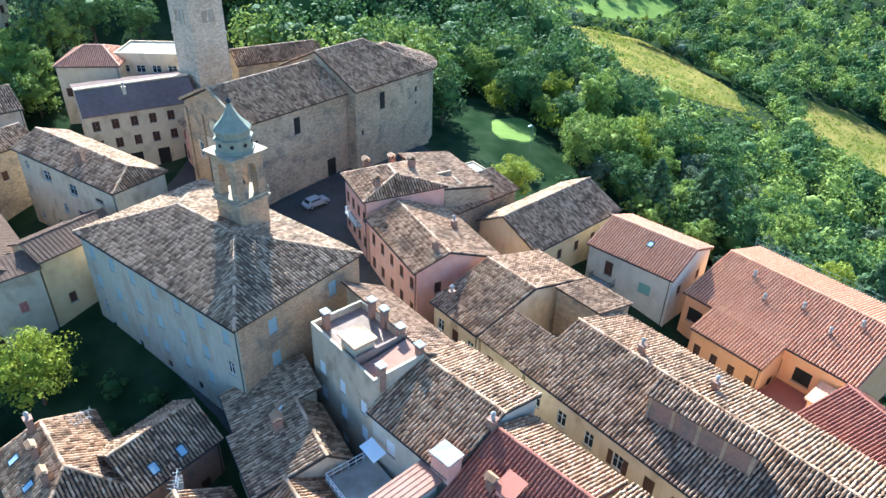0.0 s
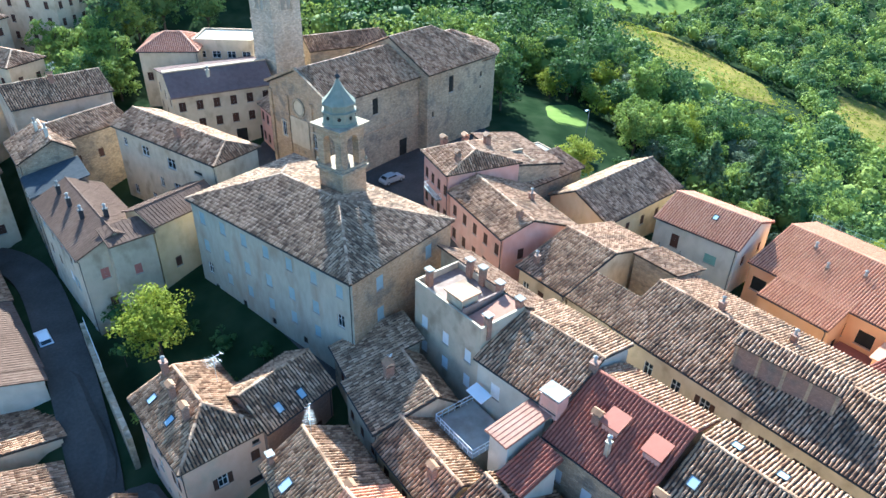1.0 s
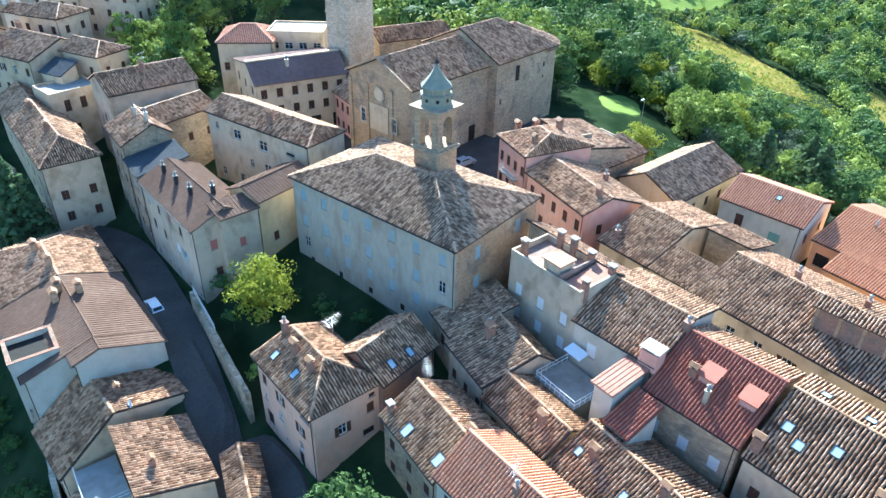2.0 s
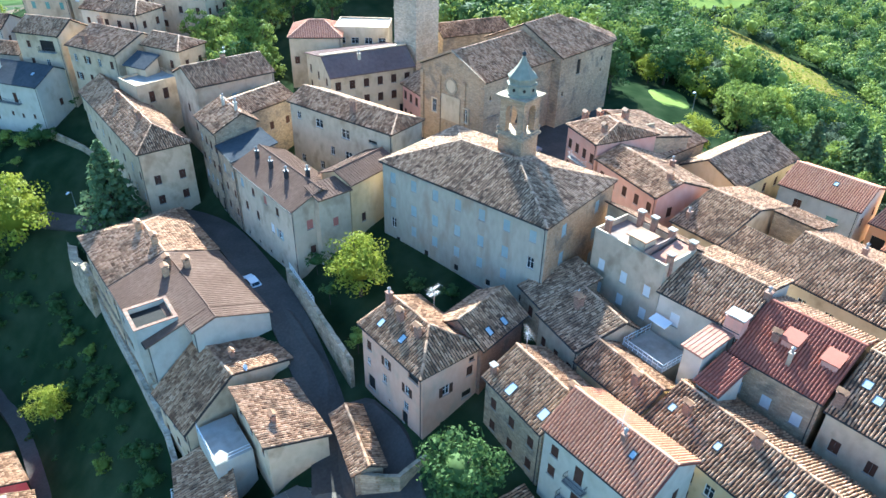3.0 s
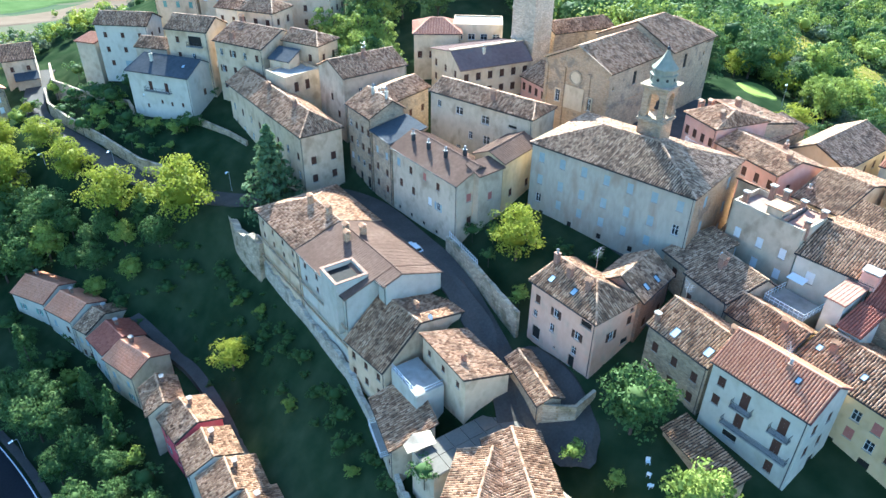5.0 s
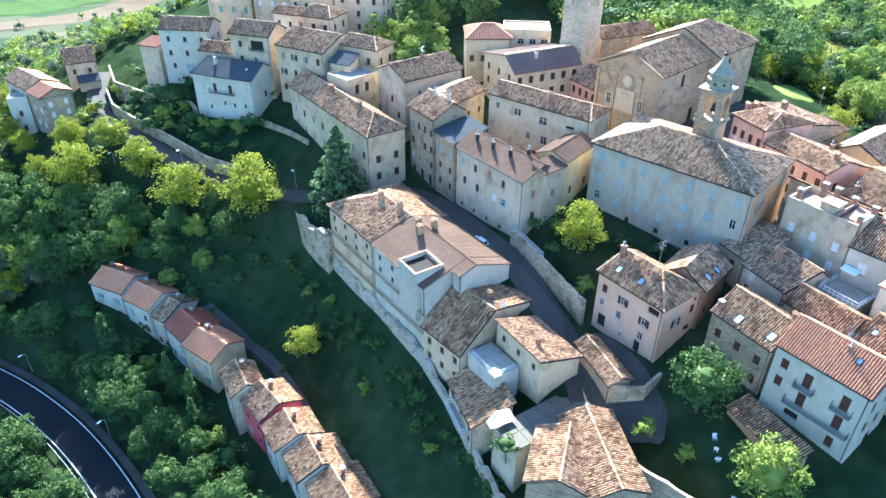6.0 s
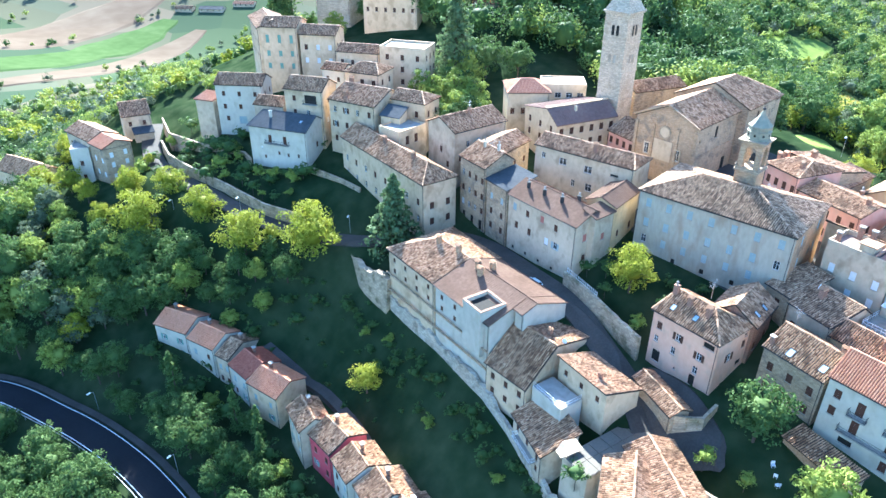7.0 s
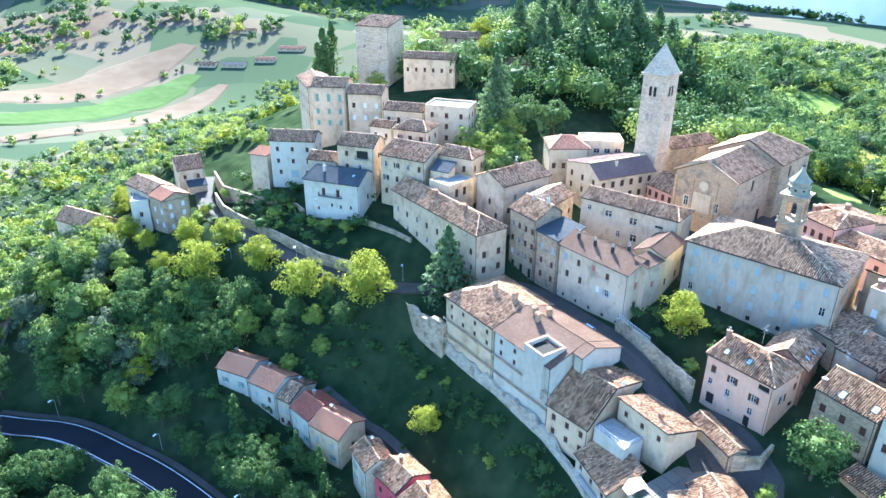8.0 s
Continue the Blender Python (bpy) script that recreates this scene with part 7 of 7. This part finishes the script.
# palace, long house, corner houses
stack(long_house, 14.8, 96.0, 1.6, 0.6, 0.8, 0)
for x, y in ((-1.8, 97.0), (-1.5, 92.5), (-1.0, 88.0), (1.5, 86.0)):
    stack(brown, x, y, 1.1, 0.5, 0.55, 1, "iron")
for x, y in ((52.0, 76.2), (46.5, 74.5), (51.0, 70.0)):
    stack(corner_h, x, y, 1.2, 0.8, 0.9, 0)
stack(salmon_h, 49.0, 58.0, 1.0, 0.6, 0.6, 1)
balcony(corner_h, 0, 0.5, 4.5, 6.0, 0.9, "paint_white")
for x, y in ((-20.5, 101.0), (-19.6, 95.5), (-19.8, 88.8), (-17.6, 87.2), (-20.6, 87.0)):
    stack(wall_h if y < 92 else wall_back, x, y, 1.3, 0.8, 0.9, 0, "stone_warm")
for x, y in ((-13.0, 136.0), (-12.5, 124.0)):
    stack(tree_h, x, y, 1.2, 0.7, 0.9, 0)
for x, y in ((-18.2, 70.0), (-18.0, 58.0)):
    stack(wing_h if y < 64 else lower_h, x, y, 1.0, 0.6, 0.6, 0)
antenna(5.6, 128.4, 20.6, 2.6, 0.8)
antenna(0.2, 112.0, 17.6, 1.8, 0.1)
for x, y in ((-0.6, 113.6), (0.1, 109.6)):
    stack(lane_h, x, y, 1.3, 0.45, 0.5, 1, "plaster_white")
stack(aerial_h, 5.0, 127.6, 1.2, 0.6, 0.7, 0)
stack(tall_h, -13.2, 155.6, 1.5, 0.7, 1.0, 0)
stack(tall_h, -8.6, 161.0, 1.2, 0.7, 0.9, 0)
stack(slate_h, -28.6, 168.4, 1.6, 0.5, 0.6, 1, "plaster_white")
skylight(slate_h, -23.6, 160.8, 0.8, 1.0)
balcony(slate_h, 0, 0.49, 7.0, 10.2, 1.0)
balcony(loggia_h, 0, 0.68, 4.0, 14.0, 0.8)
balcony(pale, 0, 0.24, 3.4, 5.2, 1.4)


def wall_house_terrace():
    """The roof terrace cut into the corner of the long house on the wall."""
    t = thing("roof_loggia", (-25.0, 80.0, 2.0), "small roof terrace with a brick-capped white parapet", "terrace")
    g = Geo()
    g.box((-27.6, 77.2, -4.0), (5.4, 0, 0), (0, 5.2, 0), (0, 0, 8.6))
    part("terrace_block", g, M["plaster_white"], t)
    # floor set high and coloured near black as the shade of a deep well
    g = Geo()
    g.box((-27.2, 77.6, 4.62), (4.6, 0, 0), (0, 4.4, 0), (0, 0, 0.03))
    part("terrace_floor", g, M["dark"], t)
    for o, ax, ay in (((-27.65, 77.15), (5.5, 0, 0), (0, 0.4, 0)), ((-27.65, 82.05), (5.5, 0, 0), (0, 0.4, 0)), ((-27.65, 77.55), (0.4, 0, 0), (0, 4.5, 0)), ((-22.55, 77.55), (0.4, 0, 0), (0, 4.5, 0))):
        g = Geo()
        g.box((*o, 4.6), ax, ay, (0, 0, 0.75))
        part("parapet", g, M["plaster_white"], t)
        g = Geo()
        g.box((o[0] - 0.04, o[1] - 0.04, 5.35), (ax[0] + 0.08, 0, 0) if ax[0] else (0.48, 0, 0), (0, ay[1] + 0.08, 0), (0, 0, 0.1))
        part("coping", g, M["brick"], t)


wall_house_terrace()


def courtyard_terrace():
    t = thing("sun_terrace", (-22.5, 62.0, -10.0), "white-floored sun terrace between the roofs", "terrace")
    g = Geo()
    g.box((-25.2, 58.7, -14.0), (4.5, 0, 0), (0, 6.9, 0), (0, 0, 10.8))
    part("terrace_block", g, M["plaster_white"], t)
    g = Geo()
    g.box((-25.1, 58.8, -3.196), (4.3, 0, 0), (0, 6.7, 0), (0, 0, 0.05))
    part("terrace_floor", g, M["concrete"], t)
    g = Geo()
    for hh in (0.5, 1.0):
        g.tube([(-20.8, 58.8, -3.2 + hh), (-25.1, 58.8, -3.2 + hh), (-25.1, 65.5, -3.2 + hh)], 0.03)
    for i in range(8):
        g.tube([(-25.1, 58.8 + i * 0.95, -3.2), (-25.1, 58.8 + i * 0.95, -2.2)], 0.025)
    part("railing", g, M["paint_white"], t)
    c = thing("paved_court", (-20.5, 51.5, -9.0), "small paved court with concrete slabs and white sheets", "courtyard")
    for i in range(6):
        for j in range(2):
            g = Geo()
            g.box((-29.2 + i * 2.45, 48.2 + j * 2.55, -6.1), (2.38, 0, 0), (0, 2.48, 0), (0, 0, 0.12))
            part("slab", g, M["gravel"], c)
    g = Geo()
    g.box((-29.3, 48.1, -16.0), (14.9, 0, 0), (0, 5.2, 0), (0, 0, 9.9))
    part("court_block", g, M["plaster_grey"], c)
    for x, y, w in ((-30.4, 52.6, 4.2),):
        g = Geo()
        g.poly([(x, y, -5.2), (x + w, y - 0.4, -5.4), (x + w + 0.3, y + 1.6, -5.0), (x + w / 2, y + 2.0, -4.6), (x + 0.2, y + 1.4, -5.0)])
        g.poly([(x, y, -5.24), (x + 0.2, y + 1.4, -5.04), (x + w / 2, y + 2.0, -4.64), (x + w + 0.3, y + 1.6, -5.04), (x + w, y - 0.4, -5.44)])
        part("sheet", g, M["plaster_grey"], c)


courtyard_terrace()
for owner, a, b, z in ((wall_back, (-28.3, 108.6), (-27.7, 92.0), -2.2), (wall_h, (-27.7, 92.0), (-27.0, 75.6), -2.2), (wall_back, (-28.3, 108.6), (-27.7, 92.0), -6.0), (wall_h, (-27.7, 92.0), (-27.0, 75.6), -6.0)):
    g = Geo()
    d = Vector((b[0] - a[0], b[1] - a[1], 0))
    g.box((a[0] - 0.22, a[1], z), d, (0.26, 0, 0), (0, 0, 0.3))
    part("string_course", g, M["stone"], owner["root"])
balcony(low2, 0, 0.5, 6.5, 9.0, 1.2, "paint_white")

# ---- walls ----
box_wall("garden_wall", [(-5.2, 81.0), (-5.6, 72.0), (-5.8, 61.2)], [4.6, 3.6, 1.6], -4.5, 0.6, "stone_rough", "rough stone garden wall along the lane", ragged=0.25)
box_wall("town_wall", [(-28.0, 127.0), (-29.2, 118.0), (-28.0, 108.0)], [-5.6, -5.0, -3.0], -16.0, 1.4, "stone_rough", "ruined town wall of pale rough stone", ragged=0.9, batter=1.0)
box_wall("town_wall", [(-27.9, 108.2), (-27.3, 75.8), (-28.2, 66.9), (-30.4, 55.0), (-32.2, 43.0)], [-7.5, -9.0, -11.0, -13.0, -13.5], -24.0, 0.7, "wall_base", "rough pale stone base of the town wall", batter=0.35, ragged=1.0)
box_wall("retaining_wall", [(-49.6, 205.0), (-50.4, 194.0), (-48.0, 183.6), (-43.0, 167.3), (-38.8, 151.0), (-33.0, 142.0)], [0.6, 0.2, -0.2, -0.6, -0.9, -1.6], -7.0, 0.5, "stone_rough", "pale retaining wall above the upper lane")
box_wall("retaining_wall", [(-46.0, 217.0), (-47.4, 203.0), (-42.4, 190.4), (-34.4, 176.4), (-34.6, 170.8)], [3.4, 3.0, 3.0, 3.2, 3.4], -4.0, 0.5, "stone", "garden terrace wall below the white houses")
box_wall("retaining_wall", [(-24.5, 156.0), (-20.0, 146.0), (-18.2, 140.0)], [4.0, 3.0, 2.4], -3.0, 0.5, "stone_rough", "old stone wall between two houses")
box_wall("boundary_wall", [(-18.4, 38.2), (-15.5, 28.0), (-12.0, 18.0)], [-4.7, -5.0, -5.4], -12.0, 0.45, "stone_rough", "low garden boundary wall of rough stone", ragged=0.2)
box_wall("ruined_wall", [(-37.4, 130.6), (-35.2, 129.0)], [-9.6, -9.9], -14.0, 0.8, "stone_rough", "short fragment of ruined wall on the slope", ragged=1.0)
box_wall("garden_wall", [(-12.5, 47.5), (-9.0, 44.8), (-4.8, 45.6)], [-1.8, -1.9, -1.8], -8.0, 0.5, "stone_rough", "low stone wall below the pink house", ragged=0.2)


def garden_fence():
    """A white paling along the top of the garden wall."""
    t = thing("garden_fence", (-5.4, 76.0, 3.6), "low white paling fence on top of the garden wall", "fence")
    a, b = Vector((-5.0, 80.6, 4.3)), Vector((-5.3, 72.4, 3.4))
    for hh in (0.35, 0.95):
        g = Geo()
        g.tube([a + Vector((0, 0, hh)), b + Vector((0, 0, hh))], 0.035)
        part("rail", g, M["frame"], t)
    for i in range(17):
        p = a + (b - a) * i / 16
        g = Geo()
        g.bar((p.x, p.y, p.z - 0.4), 0.07, 0.07, 1.55)
        part("post", g, M["frame"], t)


garden_fence()


# ---- vehicles ----
def car(x, y, z, turn, paint, label):
    t = thing("car", (x, y, z), label, "car", "parked cars")
    c, s = math.cos(turn), math.sin(turn)
    def at(u, v, w):
        return (x + u * c - v * s, y + u * s + v * c, z + w)
    g = Geo()
    prof = [(-2.0, 0.35), (-2.05, 0.75), (-1.75, 0.95), (-1.35, 1.42), (0.35, 1.46), (1.05, 0.98), (1.85, 0.85), (2.05, 0.6), (2.0, 0.35)]
    for sgn in (-1, 1):
        pts = [at(u, sgn * (0.8 if w < 1.0 else 0.66), w) for u, w in prof]
        g.poly(pts if sgn < 0 else list(reversed(pts)))
    for i in range(len(prof)):
        a, b = prof[i], prof[(i + 1) % len(prof)]
        wa, wb = (0.8 if a[1] < 1.0 else 0.66), (0.8 if b[1] < 1.0 else 0.66)
        g.poly([at(a[0], wa, a[1]), at(a[0], -wa, a[1]), at(b[0], -wb, b[1]), at(b[0], wb, b[1])])
    part("body", g, M[paint], t)
    for pts in ([(-1.7, 0.6, 1.0), (-1.7, -0.6, 1.0), (-1.4, -0.58, 1.38), (-1.4, 0.58, 1.38)], [(0.42, 0.58, 1.42), (0.42, -0.58, 1.42), (1.02, -0.66, 1.02), (1.02, 0.66, 1.02)]):
        g = Geo()
        g.poly([at(u + (0.03 if u > 0 else -0.03), v, w + 0.02) for u, v, w in pts])
        part("windscreen", g, M["pane"], t)
    for sgn in (-1, 1):
        g = Geo()
        g.poly([at(-1.3, sgn * 0.78, 1.0), at(0.8, sgn * 0.78, 1.02), at(0.3, sgn * 0.685, 1.4), at(-1.15, sgn * 0.685, 1.38)])
        part("side_window", g, M["pane"], t)
        for u in (-1.25, 1.3):
            g = Geo()
            n = 14
            for k in range(n):
                a0, a1 = math.tau * k / n, math.tau * (k + 1) / n
                q = [(u + 0.32 * math.cos(a), 0.32 + 0.32 * math.sin(a)) for a in (a0, a1)]
                g.poly([at(q[0][0], sgn * 0.62, q[0][1]), at(q[1][0], sgn * 0.62, q[1][1]), at(q[1][0], sgn * 0.83, q[1][1]), at(q[0][0], sgn * 0.83, q[0][1])])
            g.poly([at(u + 0.32 * math.cos(math.tau * k / n), sgn * 0.83, 0.32 + 0.32 * math.sin(math.tau * k / n)) for k in range(n)])
            wh = part("wheel", g, M["iron"], t)
            g = Geo()
            g.poly([at(u + 0.2 * math.cos(math.tau * k / n), sgn * 0.836, 0.32 + 0.2 * math.sin(math.tau * k / n)) for k in range(n)])
            part("rim", g, M["steel"], wh)


car(42.5, 82.5, gz(42.5, 82.5) + 0.3, 0.1, "car_grey", "silver grey car parked on the square")
car(38.6, 69.6, gz(38.6, 69.6) + 0.3, 1.7, "car_blue", "dark blue car parked in the street")
car(-9.6, 84.7, gz(-9.6, 84.7) + 0.15, 1.62, "car_white", "white car parked beside the long pale house")


def street_lamp(x, y, z, hgt, turn):
    t = thing("street_lamp", (x, y, z), "grey metal street lamp with a white head", "street lamp", "street lamps")
    g = Geo()
    e = Vector((math.cos(turn), math.sin(turn), 0))
    p = Vector((x, y, z))
    g.tube([p - Vector((0, 0, 0.5)), p + Vector((0, 0, hgt)), p + Vector((0, 0, hgt + 0.3)) + e * 0.9], 0.06)
    part("pole", g, M["steel"], t)
    g = Geo()
    q = p + Vector((0, 0, hgt + 0.22)) + e * 1.1
    g.bar(q, 0.8, 0.34, 0.16, (e.x, e.y))
    part("lamp_head", g, M["paint_white"], t)


for x, y in ((-85.5, 138.0), (-75.5, 112.0), (-104.0, 164.0)):
    street_lamp(x, y, gz(x, y), 4.5, 3.6)
street_lamp(86.5, 81.5, gz(86.5, 81.5), 5.0, 3.4)
for x, y in ((-43.5, 155.0), (-56.0, 171.0), (-25.5, 131.5)):
    street_lamp(x, y, gz(x, y), 4.0, 4.0)


def guard_rail():
    t = thing("guard_rail", (-80, 118, gz(-80, 118)), "low metal guard rail on the outer edge of the road", "guard rail")
    line = [p for p in smooth_line(ROAD, 3.0) if -150 < p.x and p.y > 60]
    pts = []
    for i, p in enumerate(line):
        d = (line[min(i + 1, len(line) - 1)] - line[max(i - 1, 0)]).normalized()
        q = p - Vector((-d.y, d.x, 0)) * 3.9
        pts.append(Vector((q.x, q.y, gz(p.x, p.y) + 0.7)))
    g = Geo()
    for a, b in zip(pts[:-1], pts[1:]):
        g.box(a, b - a, Vector((0.05, 0.05, 0)), Vector((0, 0, 0.3)))
    part("rail", g, M["steel"], t)
    for p in pts[::2]:
        g = Geo()
        g.bar((p.x, p.y, p.z - 1.2), 0.1, 0.1, 1.3)
        part("post", g, M["steel"], t)


guard_rail()


# ---- the garden below the white house ----
def garden_chair(x, y, turn, label):
    z = gz(x, y) - 0.02
    t = thing("garden_chair", (x, y, z), label, "chair", "garden chairs")
    c, s = math.cos(turn), math.sin(turn)
    g = Geo()
    g.bar((x, y, z + 0.42), 0.55, 0.55, 0.05, (c, s))
    part("seat", g, M["paint_white"], t)
    g = Geo()
    g.bar((x - c * 0.27, y - s * 0.27, z + 0.45), 0.06, 0.55, 0.5, (c, s))
    part("backrest", g, M["paint_white"], t)
    for i in (-1, 1):
        for j in (-1, 1):
            g = Geo()
            g.bar((x + (i * c - j * s) * 0.22, y + (i * s + j * c) * 0.22, z), 0.05, 0.05, 0.43, (c, s))
            part("leg", g, M["paint_white"], t)


for x, y, a in ((-7.4, 33.0, 0.4), (-8.2, 32.0, 1.2), (-4.9, 28.9, 2.2), (-6.4, 34.2, 4.0), (-10.2, 27.4, 0.0)):
    garden_chair(x, y, a, "white plastic garden chair on the grass")
shed = house((-2.8, 36.0), (-4.6, 25.0), 4.0, -1.6, -7.0, "shed", 0.9, wall="stone_warm", tiles="tile_old", label="low tile-roofed garden shed beside the white house", category="shed", name="shed", gutters=False)
canopy = house((60.5, 75.0), (60.0, 65.5), 6.0, 13.8, 5.0, "flat", parapet=0.15, wall="stone", tiles="concrete", label="flat white concrete roof beside the park", gutters=False)


# ---- orange house: sunken terrace, porch and rear fence ----
def orange_terrace():
    t = thing("sunken_terrace", (66.4, 18.5, 0.0), "orange terrace block with a dark red tiled floor", "terrace")
    g = Geo()
    g.box((64.3, 14.6, 0.0), (4.6, 0, 0), (0, 7.7, 0), (0, 0, 5.6))
    part("terrace_block", g, M["plaster_orange"], t)
    g = Geo()
    g.box((64.4, 14.7, 5.6), (4.5, 0, 0), (0, 7.5, 0), (0, 0, 0.06))
    part("terrace_floor", g, M["tile_red"], t)
    g = Geo()
    g.box((64.3, 14.6, 5.6), (0.2, 0, 0), (0, 7.7, 0), (0, 0, 0.5))
    part("kerb", g, M["plaster_orange"], t)
    for y in (17.0, 20.0):
        put_window(t, (64.3, y, 2.2), (0, -1), "brown", 1.3, 1.6)
    g = Geo()
    g.box((65.4, 14.8, 5.6), (3.0, 0, 0), (0, 2.6, 0), (0, 0, 2.6))
    p = part("porch", g, M["plaster_orange"], t)
    g = Geo()
    g.box((65.0, 14.5, 8.15), (3.5, 0, 0.5), (0, 3.2, 0), (0, 0, 0.16))
    part("porch_roof", g, M["tile_pink"], p)


orange_terrace()


def rear_fence():
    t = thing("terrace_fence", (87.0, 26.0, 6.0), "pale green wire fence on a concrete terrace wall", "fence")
    g = Geo()
    g.box((86.6, 14.0, -2.0), (0.5, 0, 0), (0, 23.0, 0), (0, 0, 11.6))
    part("terrace_wall", g, M["concrete"], t)
    for i in range(12):
        g = Geo()
        g.bar((86.85, 14.3 + i * 2.05, 9.6), 0.08, 0.08, 1.5)
        part("post", g, M["wood_green"], t)
    for z in (9.9, 10.4, 11.0):
        g = Geo()
        g.tube([(86.85, 14.3, z), (86.85, 36.9, z)], 0.025)
        part("rail", g, M["wood_green"], t)


rear_fence()
skylight(pale, 69.5, 42.5, 0.7, 0.9)
for x, y in ((73.0, 28.0), (74.5, 24.0), (73.0, 20.0), (75.5, 31.0), (76.0, 18.0)):
    stack(orange, x, y, 0.35, 0.35, 0.35, 1)


# ---- worn roof terraces of the corner houses ----
def cut_terrace(x, y, z, w, l, turn, label, wall="stone"):
    """A little roof terrace sunk behind uneven low walls."""
    t = thing("roof_terrace", (x, y, z), label, "terrace", "roof terraces")
    c, s = math.cos(turn), math.sin(turn)
    g = Geo()
    g.bar((x, y, z - 3.0), l, w, 3.4, (c, s))
    part("terrace_block", g, M[wall], t)
    g = Geo()
    g.bar((x, y, z + 0.4), l - 0.5, w - 0.5, 0.06, (c, s))
    part("terrace_floor", g, M["concrete"], t)
    for u, v, a, b, h in ((l / 2 - 0.15, 0, 0.3, w, 1.3), (-l / 2 + 0.15, 0, 0.3, w, 0.8), (0, w / 2 - 0.15, l - 0.6, 0.3, 1.0), (0, -w / 2 + 0.15, l - 0.6, 0.3, 0.7)):
        g = Geo()
        g.bar((x + u * c - v * s, y + u * s + v * c, z + 0.4), a, b, h, (c, s))
        part("parapet", g, M[wall], t)


cut_terrace(50.6, 69.8, 17.4, 3.4, 4.0, 1.4, "sunken roof terrace behind patched stone walls")
cut_terrace(55.0, 67.0, 15.8, 3.0, 3.6, 1.4, "small roof terrace with a concrete floor")
stack(salmon_h, 42.5, 53.5, 0.9, 0.6, 0.7, 0)
stack(corner_h, 44.0, 68.0, 1.0, 0.7, 0.7, 0)


# ---- distant hills ----
def far_hills():
    """Pale hills at the edge of sight, beyond the valley: a glowing sheet with the haze painted in."""
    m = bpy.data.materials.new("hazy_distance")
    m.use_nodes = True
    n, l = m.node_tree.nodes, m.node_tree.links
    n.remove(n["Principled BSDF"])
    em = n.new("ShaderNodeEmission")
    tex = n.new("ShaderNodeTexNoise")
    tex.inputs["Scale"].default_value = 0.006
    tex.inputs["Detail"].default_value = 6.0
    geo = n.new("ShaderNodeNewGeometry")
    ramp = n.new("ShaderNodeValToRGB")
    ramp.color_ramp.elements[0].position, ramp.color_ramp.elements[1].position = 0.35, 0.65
    # haze colours, given off as glow by the sheet itself
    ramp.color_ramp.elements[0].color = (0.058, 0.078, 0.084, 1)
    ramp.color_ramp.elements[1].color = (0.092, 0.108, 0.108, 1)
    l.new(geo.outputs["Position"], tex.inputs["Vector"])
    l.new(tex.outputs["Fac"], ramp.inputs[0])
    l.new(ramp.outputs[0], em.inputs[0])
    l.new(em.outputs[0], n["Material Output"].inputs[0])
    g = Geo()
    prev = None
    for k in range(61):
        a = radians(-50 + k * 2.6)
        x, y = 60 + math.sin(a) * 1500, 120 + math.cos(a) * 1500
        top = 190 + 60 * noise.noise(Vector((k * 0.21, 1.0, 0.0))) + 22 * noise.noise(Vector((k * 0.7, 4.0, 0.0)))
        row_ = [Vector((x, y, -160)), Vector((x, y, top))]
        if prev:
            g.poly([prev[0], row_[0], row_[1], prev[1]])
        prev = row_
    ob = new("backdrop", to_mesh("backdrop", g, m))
    tagged(ob, "glowing backdrop of far hills, haze in its pale blue-green", "backdrop", kind="structure")


far_hills()
